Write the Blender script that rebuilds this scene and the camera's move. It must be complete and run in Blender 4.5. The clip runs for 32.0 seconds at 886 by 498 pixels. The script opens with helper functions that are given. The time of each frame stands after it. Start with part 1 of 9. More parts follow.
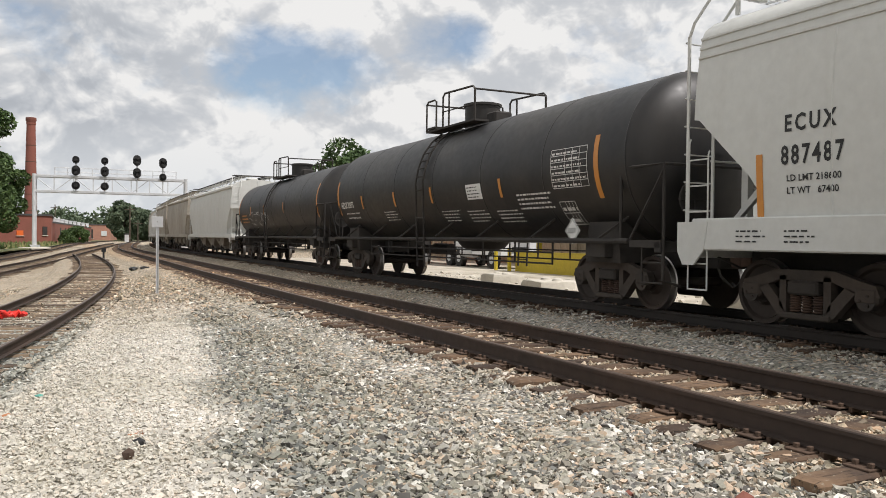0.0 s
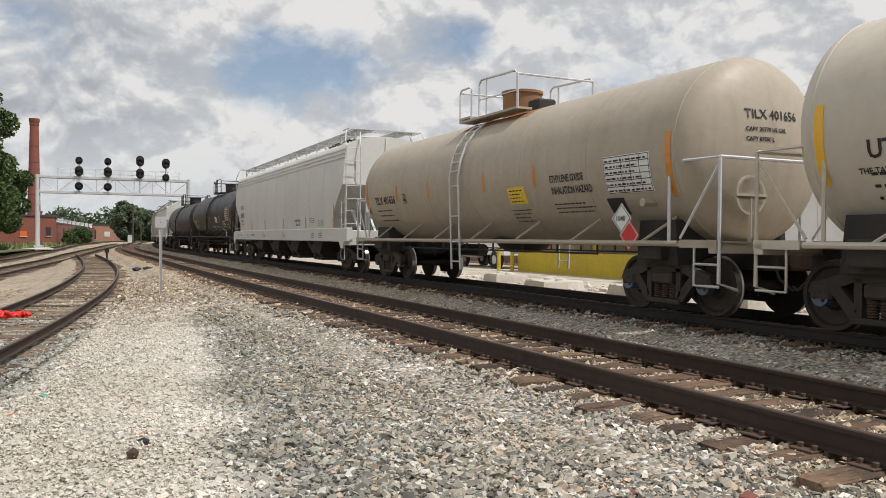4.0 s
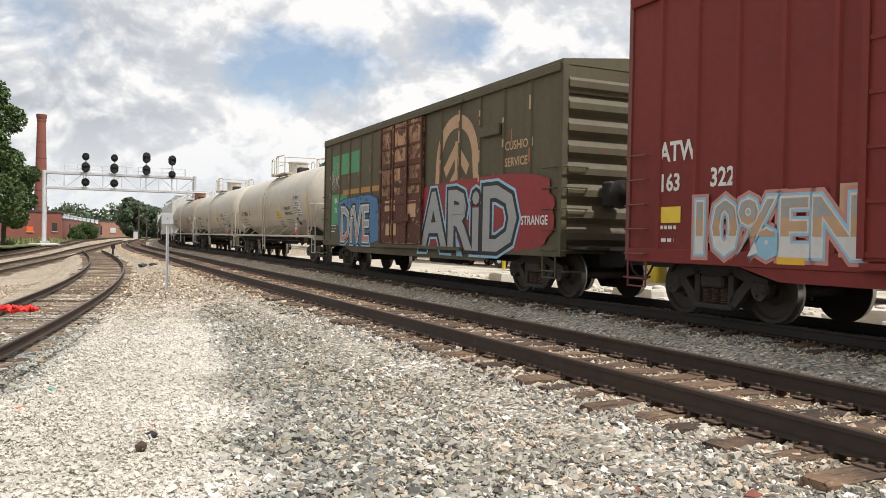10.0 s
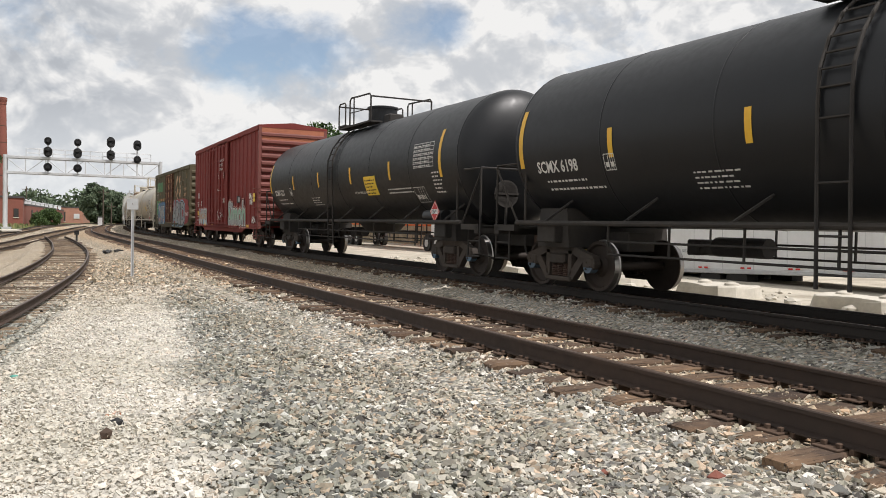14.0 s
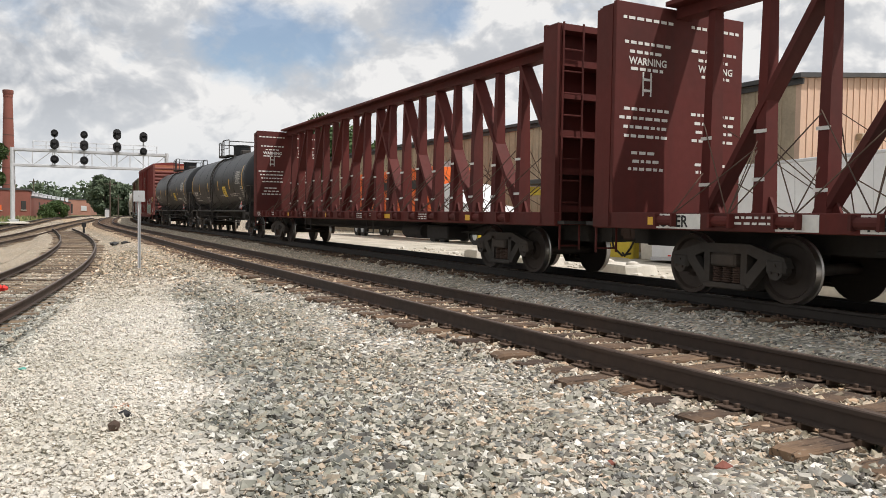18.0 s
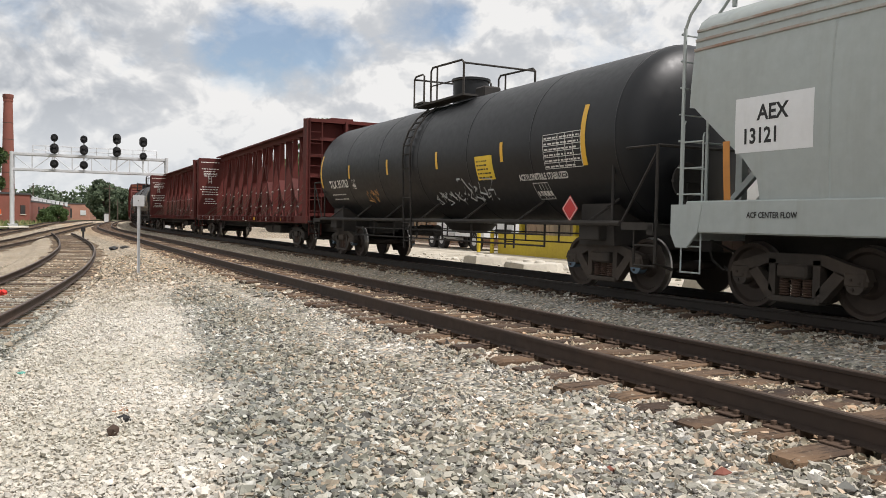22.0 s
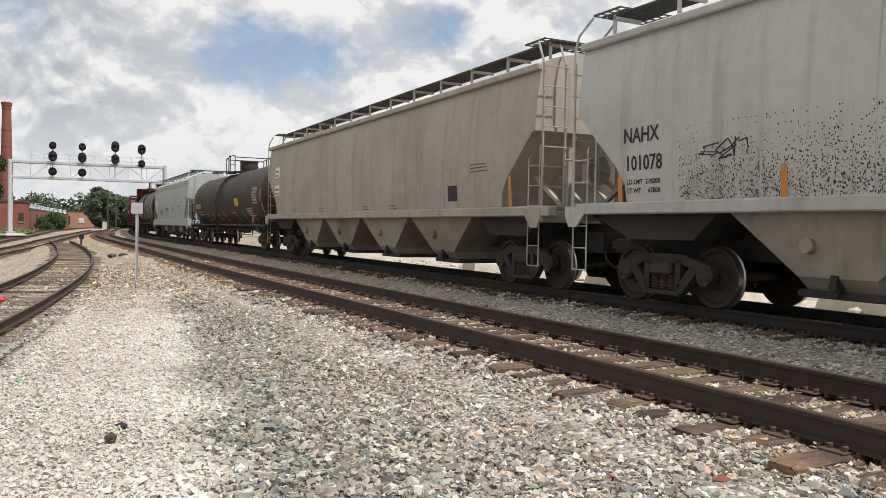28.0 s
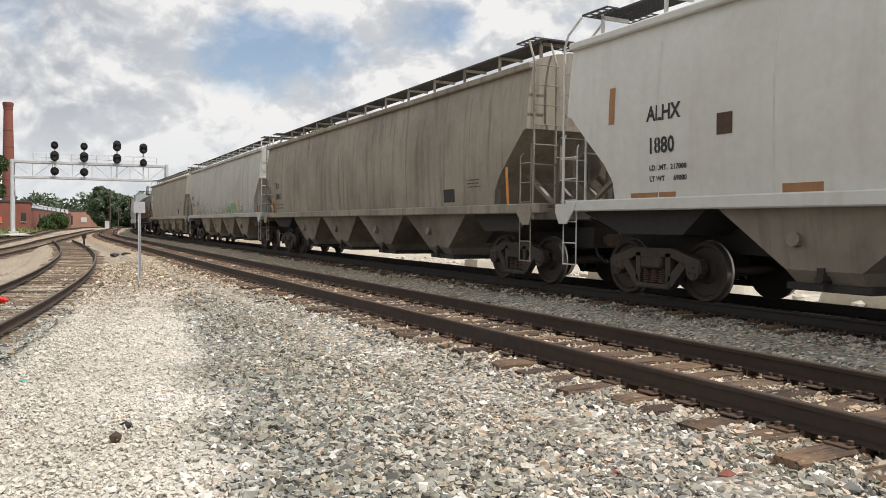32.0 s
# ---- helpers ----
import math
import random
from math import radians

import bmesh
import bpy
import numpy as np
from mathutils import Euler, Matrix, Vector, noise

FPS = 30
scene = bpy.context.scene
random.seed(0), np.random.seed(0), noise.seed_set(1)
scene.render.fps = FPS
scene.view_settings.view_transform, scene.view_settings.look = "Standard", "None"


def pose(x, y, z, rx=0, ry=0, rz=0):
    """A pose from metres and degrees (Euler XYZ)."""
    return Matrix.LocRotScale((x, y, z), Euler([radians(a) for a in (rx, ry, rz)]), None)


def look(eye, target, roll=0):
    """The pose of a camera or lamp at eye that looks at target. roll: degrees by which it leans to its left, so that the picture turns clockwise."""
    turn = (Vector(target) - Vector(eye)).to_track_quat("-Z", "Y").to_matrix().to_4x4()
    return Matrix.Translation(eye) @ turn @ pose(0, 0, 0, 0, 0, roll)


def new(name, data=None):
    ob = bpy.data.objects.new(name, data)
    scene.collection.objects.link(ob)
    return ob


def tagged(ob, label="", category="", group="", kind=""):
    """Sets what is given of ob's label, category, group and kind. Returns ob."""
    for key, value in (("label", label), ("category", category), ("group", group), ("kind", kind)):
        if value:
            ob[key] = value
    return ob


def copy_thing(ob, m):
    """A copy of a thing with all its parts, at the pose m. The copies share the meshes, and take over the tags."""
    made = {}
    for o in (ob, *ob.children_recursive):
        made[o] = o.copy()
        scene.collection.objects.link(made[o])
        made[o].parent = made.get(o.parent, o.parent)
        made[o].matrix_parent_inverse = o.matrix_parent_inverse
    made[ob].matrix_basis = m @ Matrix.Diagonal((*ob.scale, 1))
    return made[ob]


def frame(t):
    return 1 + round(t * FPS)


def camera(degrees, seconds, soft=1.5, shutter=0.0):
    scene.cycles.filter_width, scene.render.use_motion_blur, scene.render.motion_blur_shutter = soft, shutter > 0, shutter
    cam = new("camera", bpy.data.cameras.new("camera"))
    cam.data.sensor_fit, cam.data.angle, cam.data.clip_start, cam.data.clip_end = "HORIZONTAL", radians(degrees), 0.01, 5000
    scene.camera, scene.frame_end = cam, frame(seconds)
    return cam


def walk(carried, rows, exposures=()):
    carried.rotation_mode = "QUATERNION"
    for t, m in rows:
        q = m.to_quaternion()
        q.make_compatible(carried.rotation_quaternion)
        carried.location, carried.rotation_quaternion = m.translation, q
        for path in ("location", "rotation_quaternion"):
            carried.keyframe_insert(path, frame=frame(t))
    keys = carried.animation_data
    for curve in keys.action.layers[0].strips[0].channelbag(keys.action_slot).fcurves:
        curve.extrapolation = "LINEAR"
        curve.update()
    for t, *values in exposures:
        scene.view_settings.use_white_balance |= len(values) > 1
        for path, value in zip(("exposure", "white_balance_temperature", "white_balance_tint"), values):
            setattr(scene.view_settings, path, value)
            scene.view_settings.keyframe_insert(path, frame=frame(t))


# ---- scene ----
# ---- camera ----
cam = camera(58.0, 32.0, 0.9)
# seconds, place of the eye (m), yaw, pitch, roll (degrees); z = 0 is the top of the rails
EYE = [
    (0, -0.000, -0.000, 1.258, -0.00, -0.69, -0.66),
    (0.5, -0.004, 0.000, 1.257, -0.17, -0.56, -0.87),
    (1, -0.005, 0.005, 1.251, -0.41, -0.66, -0.87),
    (1.5, -0.001, 0.005, 1.253, -0.21, -0.95, -0.74),
    (2, -0.007, 0.002, 1.257, 0.28, -0.84, -0.99),
    (2.5, -0.005, -0.004, 1.258, 0.48, -0.47, -0.78),
    (3, -0.004, -0.001, 1.260, 0.40, -0.27, -0.47),
    (3.5, -0.006, -0.001, 1.253, 0.32, -0.45, -0.49),
    (4, -0.007, -0.002, 1.254, 0.19, -0.69, -0.57),
    (4.5, -0.004, 0.003, 1.253, -0.09, -0.97, -0.43),
    (6.5, -0.021, -0.032, 1.245, 0.30, -0.89, -0.49),
    (7, -0.032, -0.031, 1.241, 1.30, -0.58, -0.58),
    (7.5, -0.032, -0.024, 1.244, 1.95, -0.72, -0.71),
    (8, -0.025, -0.029, 1.248, 2.34, -1.03, -0.85),
    (8.5, -0.025, -0.024, 1.244, 1.91, -1.31, -1.08),
    (9, -0.027, -0.027, 1.240, 1.18, -1.24, -1.29),
    (9.5, -0.023, -0.035, 1.244, 0.78, -0.91, -1.16),
    (10, -0.027, -0.034, 1.241, 0.54, -0.75, -1.09),
    (10.5, -0.025, -0.032, 1.237, 0.32, -0.80, -1.25),
    (11, -0.026, -0.035, 1.240, 0.01, -0.83, -1.43),
    (11.5, -0.023, -0.033, 1.240, -0.31, -0.94, -1.37),
    (12, -0.023, -0.026, 1.236, -0.76, -1.01, -1.50),
    (12.5, -0.022, -0.034, 1.240, -1.23, -1.05, -1.68),
    (13, -0.018, -0.031, 1.240, -1.55, -1.21, -1.50),
    (13.5, -0.021, -0.032, 1.229, -1.78, -1.34, -1.37),
    (14, -0.022, -0.034, 1.230, -1.64, -1.65, -1.20),
    (14.5, -0.022, -0.031, 1.234, -1.41, -1.91, -1.06),
    (16.5, -0.021, -0.027, 1.232, -1.54, -2.03, -0.91),
    (17, -0.022, -0.025, 1.231, -1.36, -2.21, -0.92),
    (17.5, -0.019, -0.025, 1.229, -1.31, -2.32, -0.96),
    (18, -0.018, -0.023, 1.237, -1.20, -2.36, -0.91),
    (18.5, -0.018, -0.023, 1.233, -1.03, -2.28, -0.96),
    (19, -0.019, -0.024, 1.233, -0.92, -2.22, -0.98),
    (19.5, -0.020, -0.026, 1.232, -1.03, -2.13, -1.01),
    (20, -0.017, -0.024, 1.228, -1.32, -2.02, -0.95),
    (20.5, -0.020, -0.029, 1.235, -1.43, -2.05, -0.88),
    (21, -0.020, -0.032, 1.237, -1.32, -2.04, -0.94),
    (21.5, -0.018, -0.030, 1.238, -1.18, -2.02, -0.99),
    (22, -0.022, -0.032, 1.236, -1.25, -1.95, -1.10),
    (22.5, -0.021, -0.030, 1.229, -1.34, -2.13, -1.16),
    (23, -0.018, -0.022, 1.232, -1.40, -2.36, -0.98),
    (23.5, -0.021, -0.026, 1.231, -1.54, -2.40, -1.01),
    (24, -0.017, -0.026, 1.234, -1.76, -2.31, -1.05),
    (24.5, -0.016, -0.031, 1.233, -1.84, -1.87, -1.07),
    (25, -0.021, -0.032, 1.231, -1.73, -1.47, -0.94),
    (25.5, -0.019, -0.027, 1.234, -1.38, -1.46, -0.71),
    (27.5, -0.019, -0.031, 1.230, -1.51, -1.35, -1.06),
    (28, -0.021, -0.029, 1.233, -1.36, -1.44, -1.02),
    (28.5, -0.020, -0.024, 1.227, -1.25, -1.63, -1.01),
    (29, -0.023, -0.029, 1.231, -1.10, -1.72, -0.97),
    (29.5, -0.020, -0.033, 1.232, -0.90, -1.67, -0.90),
    (30, -0.020, -0.029, 1.235, -0.90, -1.72, -0.72),
    (30.5, -0.020, -0.032, 1.235, -0.92, -1.81, -0.59),
    (31, -0.023, -0.029, 1.234, -0.91, -1.81, -0.59),
    (31.5, -0.021, -0.028, 1.232, -0.96, -1.78, -0.65),
    (32, -0.026, -0.023, 1.235, -1.21, -1.69, -0.56),
]
walk(cam, [(t, pose(x, y, z, 90 + p, r, w)) for t, x, y, z, w, p, r in EYE], [(0.0, -0.10), (1.0, -0.20), (2.0, -0.26), (4.0, -0.25), (7.0, -0.27), (8.0, -0.2), (9.0, 0.0), (11.0, 0.13), (13.0, -0.03), (17.0, -0.07), (32.0, -0.05)])

# ---- the line of the tracks: arc length s along the near track, offsets to the right of it ----
A0, PSI, GAP = 5.488, 0.45845, 4.537
BENDS = ((-15, -0.00041), (10, -0.00041), (30, -0.00109), (50, 0.00117), (70, -0.00168), (90, -0.00205),
         (120, -0.00025), (200, -0.00115), (560, -0.00115))
STEP = 0.5
LS = np.arange(-140.0, 560.0, STEP)
_k = np.interp(LS, [b[0] for b in BENDS], [b[1] for b in BENDS])
_k[LS < -15] = 0.0
_i0 = int(np.argmin(np.abs(LS)))
LTH = np.concatenate([[0], np.cumsum((_k[1:] + _k[:-1]) / 2 * STEP)])
LTH = LTH - LTH[_i0] + PSI
LX = np.concatenate([[0], np.cumsum(-(np.sin(LTH[1:]) + np.sin(LTH[:-1])) / 2 * STEP)])
LY = np.concatenate([[0], np.cumsum((np.cos(LTH[1:]) + np.cos(LTH[:-1])) / 2 * STEP)])
LX = LX - LX[_i0] + A0 * math.cos(PSI)
LY = LY - LY[_i0] + A0 * math.sin(PSI)


def on_line(s, off=0.0):
    """Place and heading (radians, left of +y) of a point at arc length s and offset off."""
    th = float(np.interp(s, LS, LTH))
    return (float(np.interp(s, LS, LX)) + math.cos(th) * off, float(np.interp(s, LS, LY)) + math.sin(th) * off, th)


def travelled(t):
    """How far the train has come along the line at t seconds."""
    w = (t - 16) / 16
    return 155.96 * w + 5.023 * w ** 2 - 0.377 * w ** 3 + 1.495 * w ** 4


# ---- sky, sun ----
SUN_TO = Vector((0.72, -0.40, 1.38)).normalized()
sun = new("sun", bpy.data.lights.new("sun", "SUN"))
sun.data.energy, sun.data.angle, sun.data.color = 4.2, radians(1.0), (1.0, 0.95, 0.925)
sun.matrix_world = look((60, -30, 90), Vector((60, -30, 90)) - SUN_TO)


def make_world():
    w = bpy.data.worlds.new("sky")
    scene.world = w
    w.use_nodes = True
    nt = w.node_tree
    n, l = nt.nodes, nt.links
    n.clear()
    out = n.new("ShaderNodeOutputWorld")
    sky = n.new("ShaderNodeTexSky")
    sky.sky_type, sky.sun_disc = "NISHITA", False
    sky.sun_elevation = math.asin(SUN_TO.z)
    sky.sun_rotation = math.atan2(SUN_TO.x, SUN_TO.y)
    sky.air_density, sky.dust_density = 1.0, 0.5
    bg = n.new("ShaderNodeBackground")
    bg.inputs[1].default_value = 0.12
    l.new(sky.outputs[0], bg.inputs[0])
    tc = n.new("ShaderNodeTexCoord")
    sep = n.new("ShaderNodeSeparateXYZ")
    l.new(tc.outputs["Generated"], sep.inputs[0])

    def field(scale, detail, rough, shift, warp=0.2, squash=1.5):
        m = n.new("ShaderNodeMapping")
        m.inputs["Location"].default_value = shift
        m.inputs["Scale"].default_value = (1, 1, squash)
        l.new(tc.outputs["Generated"], m.inputs[0])
        t = n.new("ShaderNodeTexNoise")
        t.inputs["Scale"].default_value = scale
        t.inputs["Detail"].default_value = detail
        t.inputs["Roughness"].default_value = rough
        t.inputs["Distortion"].default_value = warp
        l.new(m.outputs[0], t.inputs["Vector"])
        return t.outputs[0]

    def ramp(src, stops):
        r = n.new("ShaderNodeValToRGB")
        e = r.color_ramp.elements
        while len(e) < len(stops):
            e.new(0.5)
        for el, (p, c) in zip(e, stops):
            el.position, el.color = p, (*c, 1)
        l.new(src, r.inputs[0])
        return r.outputs[0]

    def calc(op, a, b):
        m = n.new("ShaderNodeMath")
        m.operation = op
        for k, v in enumerate((a, b)):
            if isinstance(v, (int, float)):
                m.inputs[k].default_value = v
            else:
                l.new(v, m.inputs[k])
        return m.outputs[0]

    def shifted(p, d):
        return tuple(a + b for a, b in zip(p, d))
    def near_to(centre, size, edge):
        """1 round a direction of the sky, fading out with a ragged rim."""
        d = n.new("ShaderNodeVectorMath")
        d.operation = "SUBTRACT"
        l.new(tc.outputs["Generated"], d.inputs[0])
        d.inputs[1].default_value = centre
        s = n.new("ShaderNodeVectorMath")
        s.operation = "MULTIPLY"
        l.new(d.outputs[0], s.inputs[0])
        s.inputs[1].default_value = (1 / size[0], 1 / size[0], 1 / size[1])
        k = n.new("ShaderNodeVectorMath")
        k.operation = "LENGTH"
        l.new(s.outputs[0], k.inputs[0])
        m = n.new("ShaderNodeMapRange")
        m.interpolation_type = "SMOOTHSTEP"
        m.inputs[1].default_value, m.inputs[2].default_value = 1.0 + edge, 1.0 - edge
        l.new(k.outputs["Value"], m.inputs[0])
        return m.outputs[0]

    def heaps(shift):
        """Rounded heads of cumulus: cell domes roughened by noise."""
        m = n.new("ShaderNodeMapping")
        m.inputs["Location"].default_value = shift
        m.inputs["Scale"].default_value = (1, 1, 1.35)
        l.new(tc.outputs["Generated"], m.inputs[0])
        w = n.new("ShaderNodeTexNoise")
        w.inputs["Scale"].default_value, w.inputs["Detail"].default_value = 9.0, 4
        l.new(m.outputs[0], w.inputs["Vector"])
        ad = n.new("ShaderNodeVectorMath")
        ad.operation = "MULTIPLY_ADD"
        l.new(w.outputs["Color"], ad.inputs[0])
        ad.inputs[1].default_value = (0.10, 0.10, 0.10)
        l.new(m.outputs[0], ad.inputs[2])
        v = n.new("ShaderNodeTexVoronoi")
        v.feature = "SMOOTH_F1"
        v.inputs["Scale"].default_value, v.inputs["Smoothness"].default_value = 6.5, 0.45
        v.inputs["Detail"].default_value, v.inputs["Roughness"].default_value = 5.0, 0.55
        l.new(ad.outputs[0], v.inputs["Vector"])
        return calc("SUBTRACT", calc("MULTIPLY", field(4.2, 9, 0.52, shift, 0.0, 1.35), 0.95), calc("MULTIPLY", v.outputs["Distance"], 0.75))

    # heaped clouds lit from above, grey beneath, one dark bank and some breaks of blue
    here = heaps(CLOUD_B)
    broad = calc("MULTIPLY", calc("SUBTRACT", here, heaps(shifted(CLOUD_B, (0.012, -0.01, 0.060)))), 1.0)
    crisp = calc("MULTIPLY", calc("SUBTRACT", here, heaps(shifted(CLOUD_B, (0.004, -0.004, 0.020)))), 2.6)
    lit = calc("ADD", calc("ADD", broad, crisp), 0.74)
    base = calc("MULTIPLY_ADD", field(2.6, 5, 0.55, CLOUD_C), 0.7)
    base.node.inputs[2].default_value = -0.35
    dark = calc("MULTIPLY", near_to(DARK_BANK, (0.17, 0.085), 0.7), calc("MULTIPLY", field(4.0, 5, 0.5, CLOUD_C), 0.40))
    soft_floor = calc("SMOOTH_MAX", calc("ADD", lit, base), 0.36)
    soft_floor.node.inputs[2].default_value = 0.5
    tone = ramp(calc("SUBTRACT", soft_floor, dark), ((0.05, (0.40, 0.43, 0.48)), (0.30, (0.62, 0.645, 0.685)), (0.58, (0.77, 0.78, 0.80)), (0.95, (1.0, 0.99, 0.98))))
    big = field(2.3, 3, 0.5, CLOUD_A)
    hole = calc("MULTIPLY", calc("MAXIMUM", near_to(BREAK_A, (0.20, 0.055), 0.75), near_to(BREAK_B, (0.07, 0.035), 0.8)), 0.40)
    ragged = calc("MULTIPLY", calc("SUBTRACT", field(4.2, 10, 0.58, CLOUD_B, 0.0), 0.5), 1.5)
    cover = ramp(calc("SUBTRACT", calc("ADD", big, ragged), hole), ((0.08, (0.18, 0.18, 0.18)), (0.30, (1, 1, 1))))
    haze = n.new("ShaderNodeMix")
    haze.data_type = "RGBA"
    l.new(ramp(sep.outputs[2], ((0.0, (0.8, 0.8, 0.8)), (0.13, (0.0, 0.0, 0.0)))), haze.inputs[0])
    l.new(tone, haze.inputs[6])
    haze.inputs[7].default_value = (0.80, 0.84, 0.88, 1)
    cl = n.new("ShaderNodeBackground")
    cl.inputs[1].default_value = 0.92
    l.new(haze.outputs[2], cl.inputs[0])
    mix = n.new("ShaderNodeMixShader")
    low = ramp(sep.outputs[2], ((0.0, (1, 1, 1)), (0.10, (0, 0, 0))))
    l.new(calc("MAXIMUM", cover, low), mix.inputs[0])
    l.new(bg.outputs[0], mix.inputs[1])
    l.new(cl.outputs[0], mix.inputs[2])
    l.new(mix.outputs[0], out.inputs[0])


def sky_dir(left, up):
    a, e = radians(left), radians(up)
    return (-math.sin(a) * math.cos(e), math.cos(a) * math.cos(e), math.sin(e))


DARK_BANK, BREAK_A, BREAK_B = sky_dir(28.5, 10.5), sky_dir(16.5, 12.3), sky_dir(0.0, 14.0)
CLOUD_A, CLOUD_B, CLOUD_C = (3.1, 1.7, 0.0), (0.4, 5.2, 0.0), (7.3, 2.2, 0.0)
make_world()


# ---- materials ----
def material(name, col, rough=0.7, metal=0.0, dirt=None, dirt_amt=0.5, streak=0.0, grain=0.12, scale=1.0, bump=0.02,
             bump_scale=30.0, island=None, spots=None, spec=0.5):
    """Paint, rust, wood or stone: a base colour with broad stains, fine grain, run-down streaks, spots and a fine relief."""
    m = bpy.data.materials.new(name)
    m.use_nodes = True
    nt = m.node_tree
    n, l = nt.nodes, nt.links
    b = n["Principled BSDF"]
    b.inputs["Roughness"].default_value = rough
    b.inputs["Metallic"].default_value = metal
    b.inputs["Specular IOR Level"].default_value = spec
    tc = n.new("ShaderNodeTexCoord")
    info = n.new("ShaderNodeObjectInfo")
    sh = n.new("ShaderNodeVectorMath")
    sh.operation = "MULTIPLY_ADD"
    sh.inputs[1].default_value = (1, 1, 1)
    l.new(tc.outputs["Object"], sh.inputs[0])
    rv = n.new("ShaderNodeCombineXYZ")
    mul = n.new("ShaderNodeMath")
    mul.operation = "MULTIPLY"
    mul.inputs[1].default_value = 37.0
    l.new(info.outputs["Random"], mul.inputs[0])
    l.new(mul.outputs[0], rv.inputs[0])
    l.new(mul.outputs[0], rv.inputs[1])
    l.new(rv.outputs[0], sh.inputs[2])
    vec = sh.outputs[0]

    def noise_at(sc, detail, stretch=None):
        v = vec
        if stretch:
            mp = n.new("ShaderNodeMapping")
            mp.inputs["Scale"].default_value = stretch
            l.new(vec, mp.inputs[0])
            v = mp.outputs[0]
        t = n.new("ShaderNodeTexNoise")
        t.inputs["Scale"].default_value = sc
        t.inputs["Detail"].default_value = detail
        t.inputs["Roughness"].default_value = 0.6
        l.new(v, t.inputs["Vector"])
        return t.outputs[0]

    def mixed(fac, a, c):
        x = n.new("ShaderNodeMix")
        x.data_type = "RGBA"
        for src, k in ((fac, 0), (a, 6), (c, 7)):
            if isinstance(src, (int, float)):
                x.inputs[k].default_value = src
            elif isinstance(src, tuple):
                x.inputs[k].default_value = (*src, 1)
            else:
                l.new(src, x.inputs[k])
        return x.outputs[2]

    def mapped(src, lo, hi, amt):
        r = n.new("ShaderNodeMapRange")
        r.inputs[1].default_value, r.inputs[2].default_value, r.inputs[4].default_value = lo, hi, amt
        l.new(src, r.inputs[0])
        return r.outputs[0]

    cur = col
    if island:
        g = n.new("ShaderNodeNewGeometry")
        r = n.new("ShaderNodeValToRGB")
        r.color_ramp.interpolation = "CONSTANT"
        e = r.color_ramp.elements
        while len(e) < len(island):
            e.new(0.5)
        for i, (el, c) in enumerate(zip(e, island)):
            el.position, el.color = i / len(island), (*c, 1)
        l.new(g.outputs["Random Per Island"], r.inputs[0])
        cur = r.outputs[0]
    if dirt:
        cur = mixed(mapped(noise_at(0.55 * scale, 5), 0.42, 0.68, dirt_amt), cur, dirt)
        if streak:
            cur = mixed(mapped(noise_at(1.0, 4, (5.0 * scale, 5.0 * scale, 0.35 * scale)), 0.50, 0.75, streak), cur, dirt)
    if spots:
        cur = mixed(mapped(noise_at(spots[1], 3), spots[2], spots[2] + 0.03, 0.85), cur, spots[0])
    gv = noise_at(9.0 * scale, 6)
    cur = mixed(mapped(gv, 0.3, 0.75, grain), cur, (0.02, 0.018, 0.015))
    l.new(cur, b.inputs["Base Color"])
    rr = n.new("ShaderNodeMapRange")
    rr.inputs[3].default_value, rr.inputs[4].default_value = max(rough - 0.12, 0.03), min(rough + 0.12, 1)
    l.new(gv, rr.inputs[0])
    l.new(rr.outputs[0], b.inputs["Roughness"])
    if bump:
        bp = n.new("ShaderNodeBump")
        bp.inputs["Strength"].default_value = min(bump * 12, 1)
        bp.inputs["Distance"].default_value = bump
        l.new(noise_at(bump_scale, 5), bp.inputs["Height"])
        l.new(bp.outputs[0], b.inputs["Normal"])
    return m


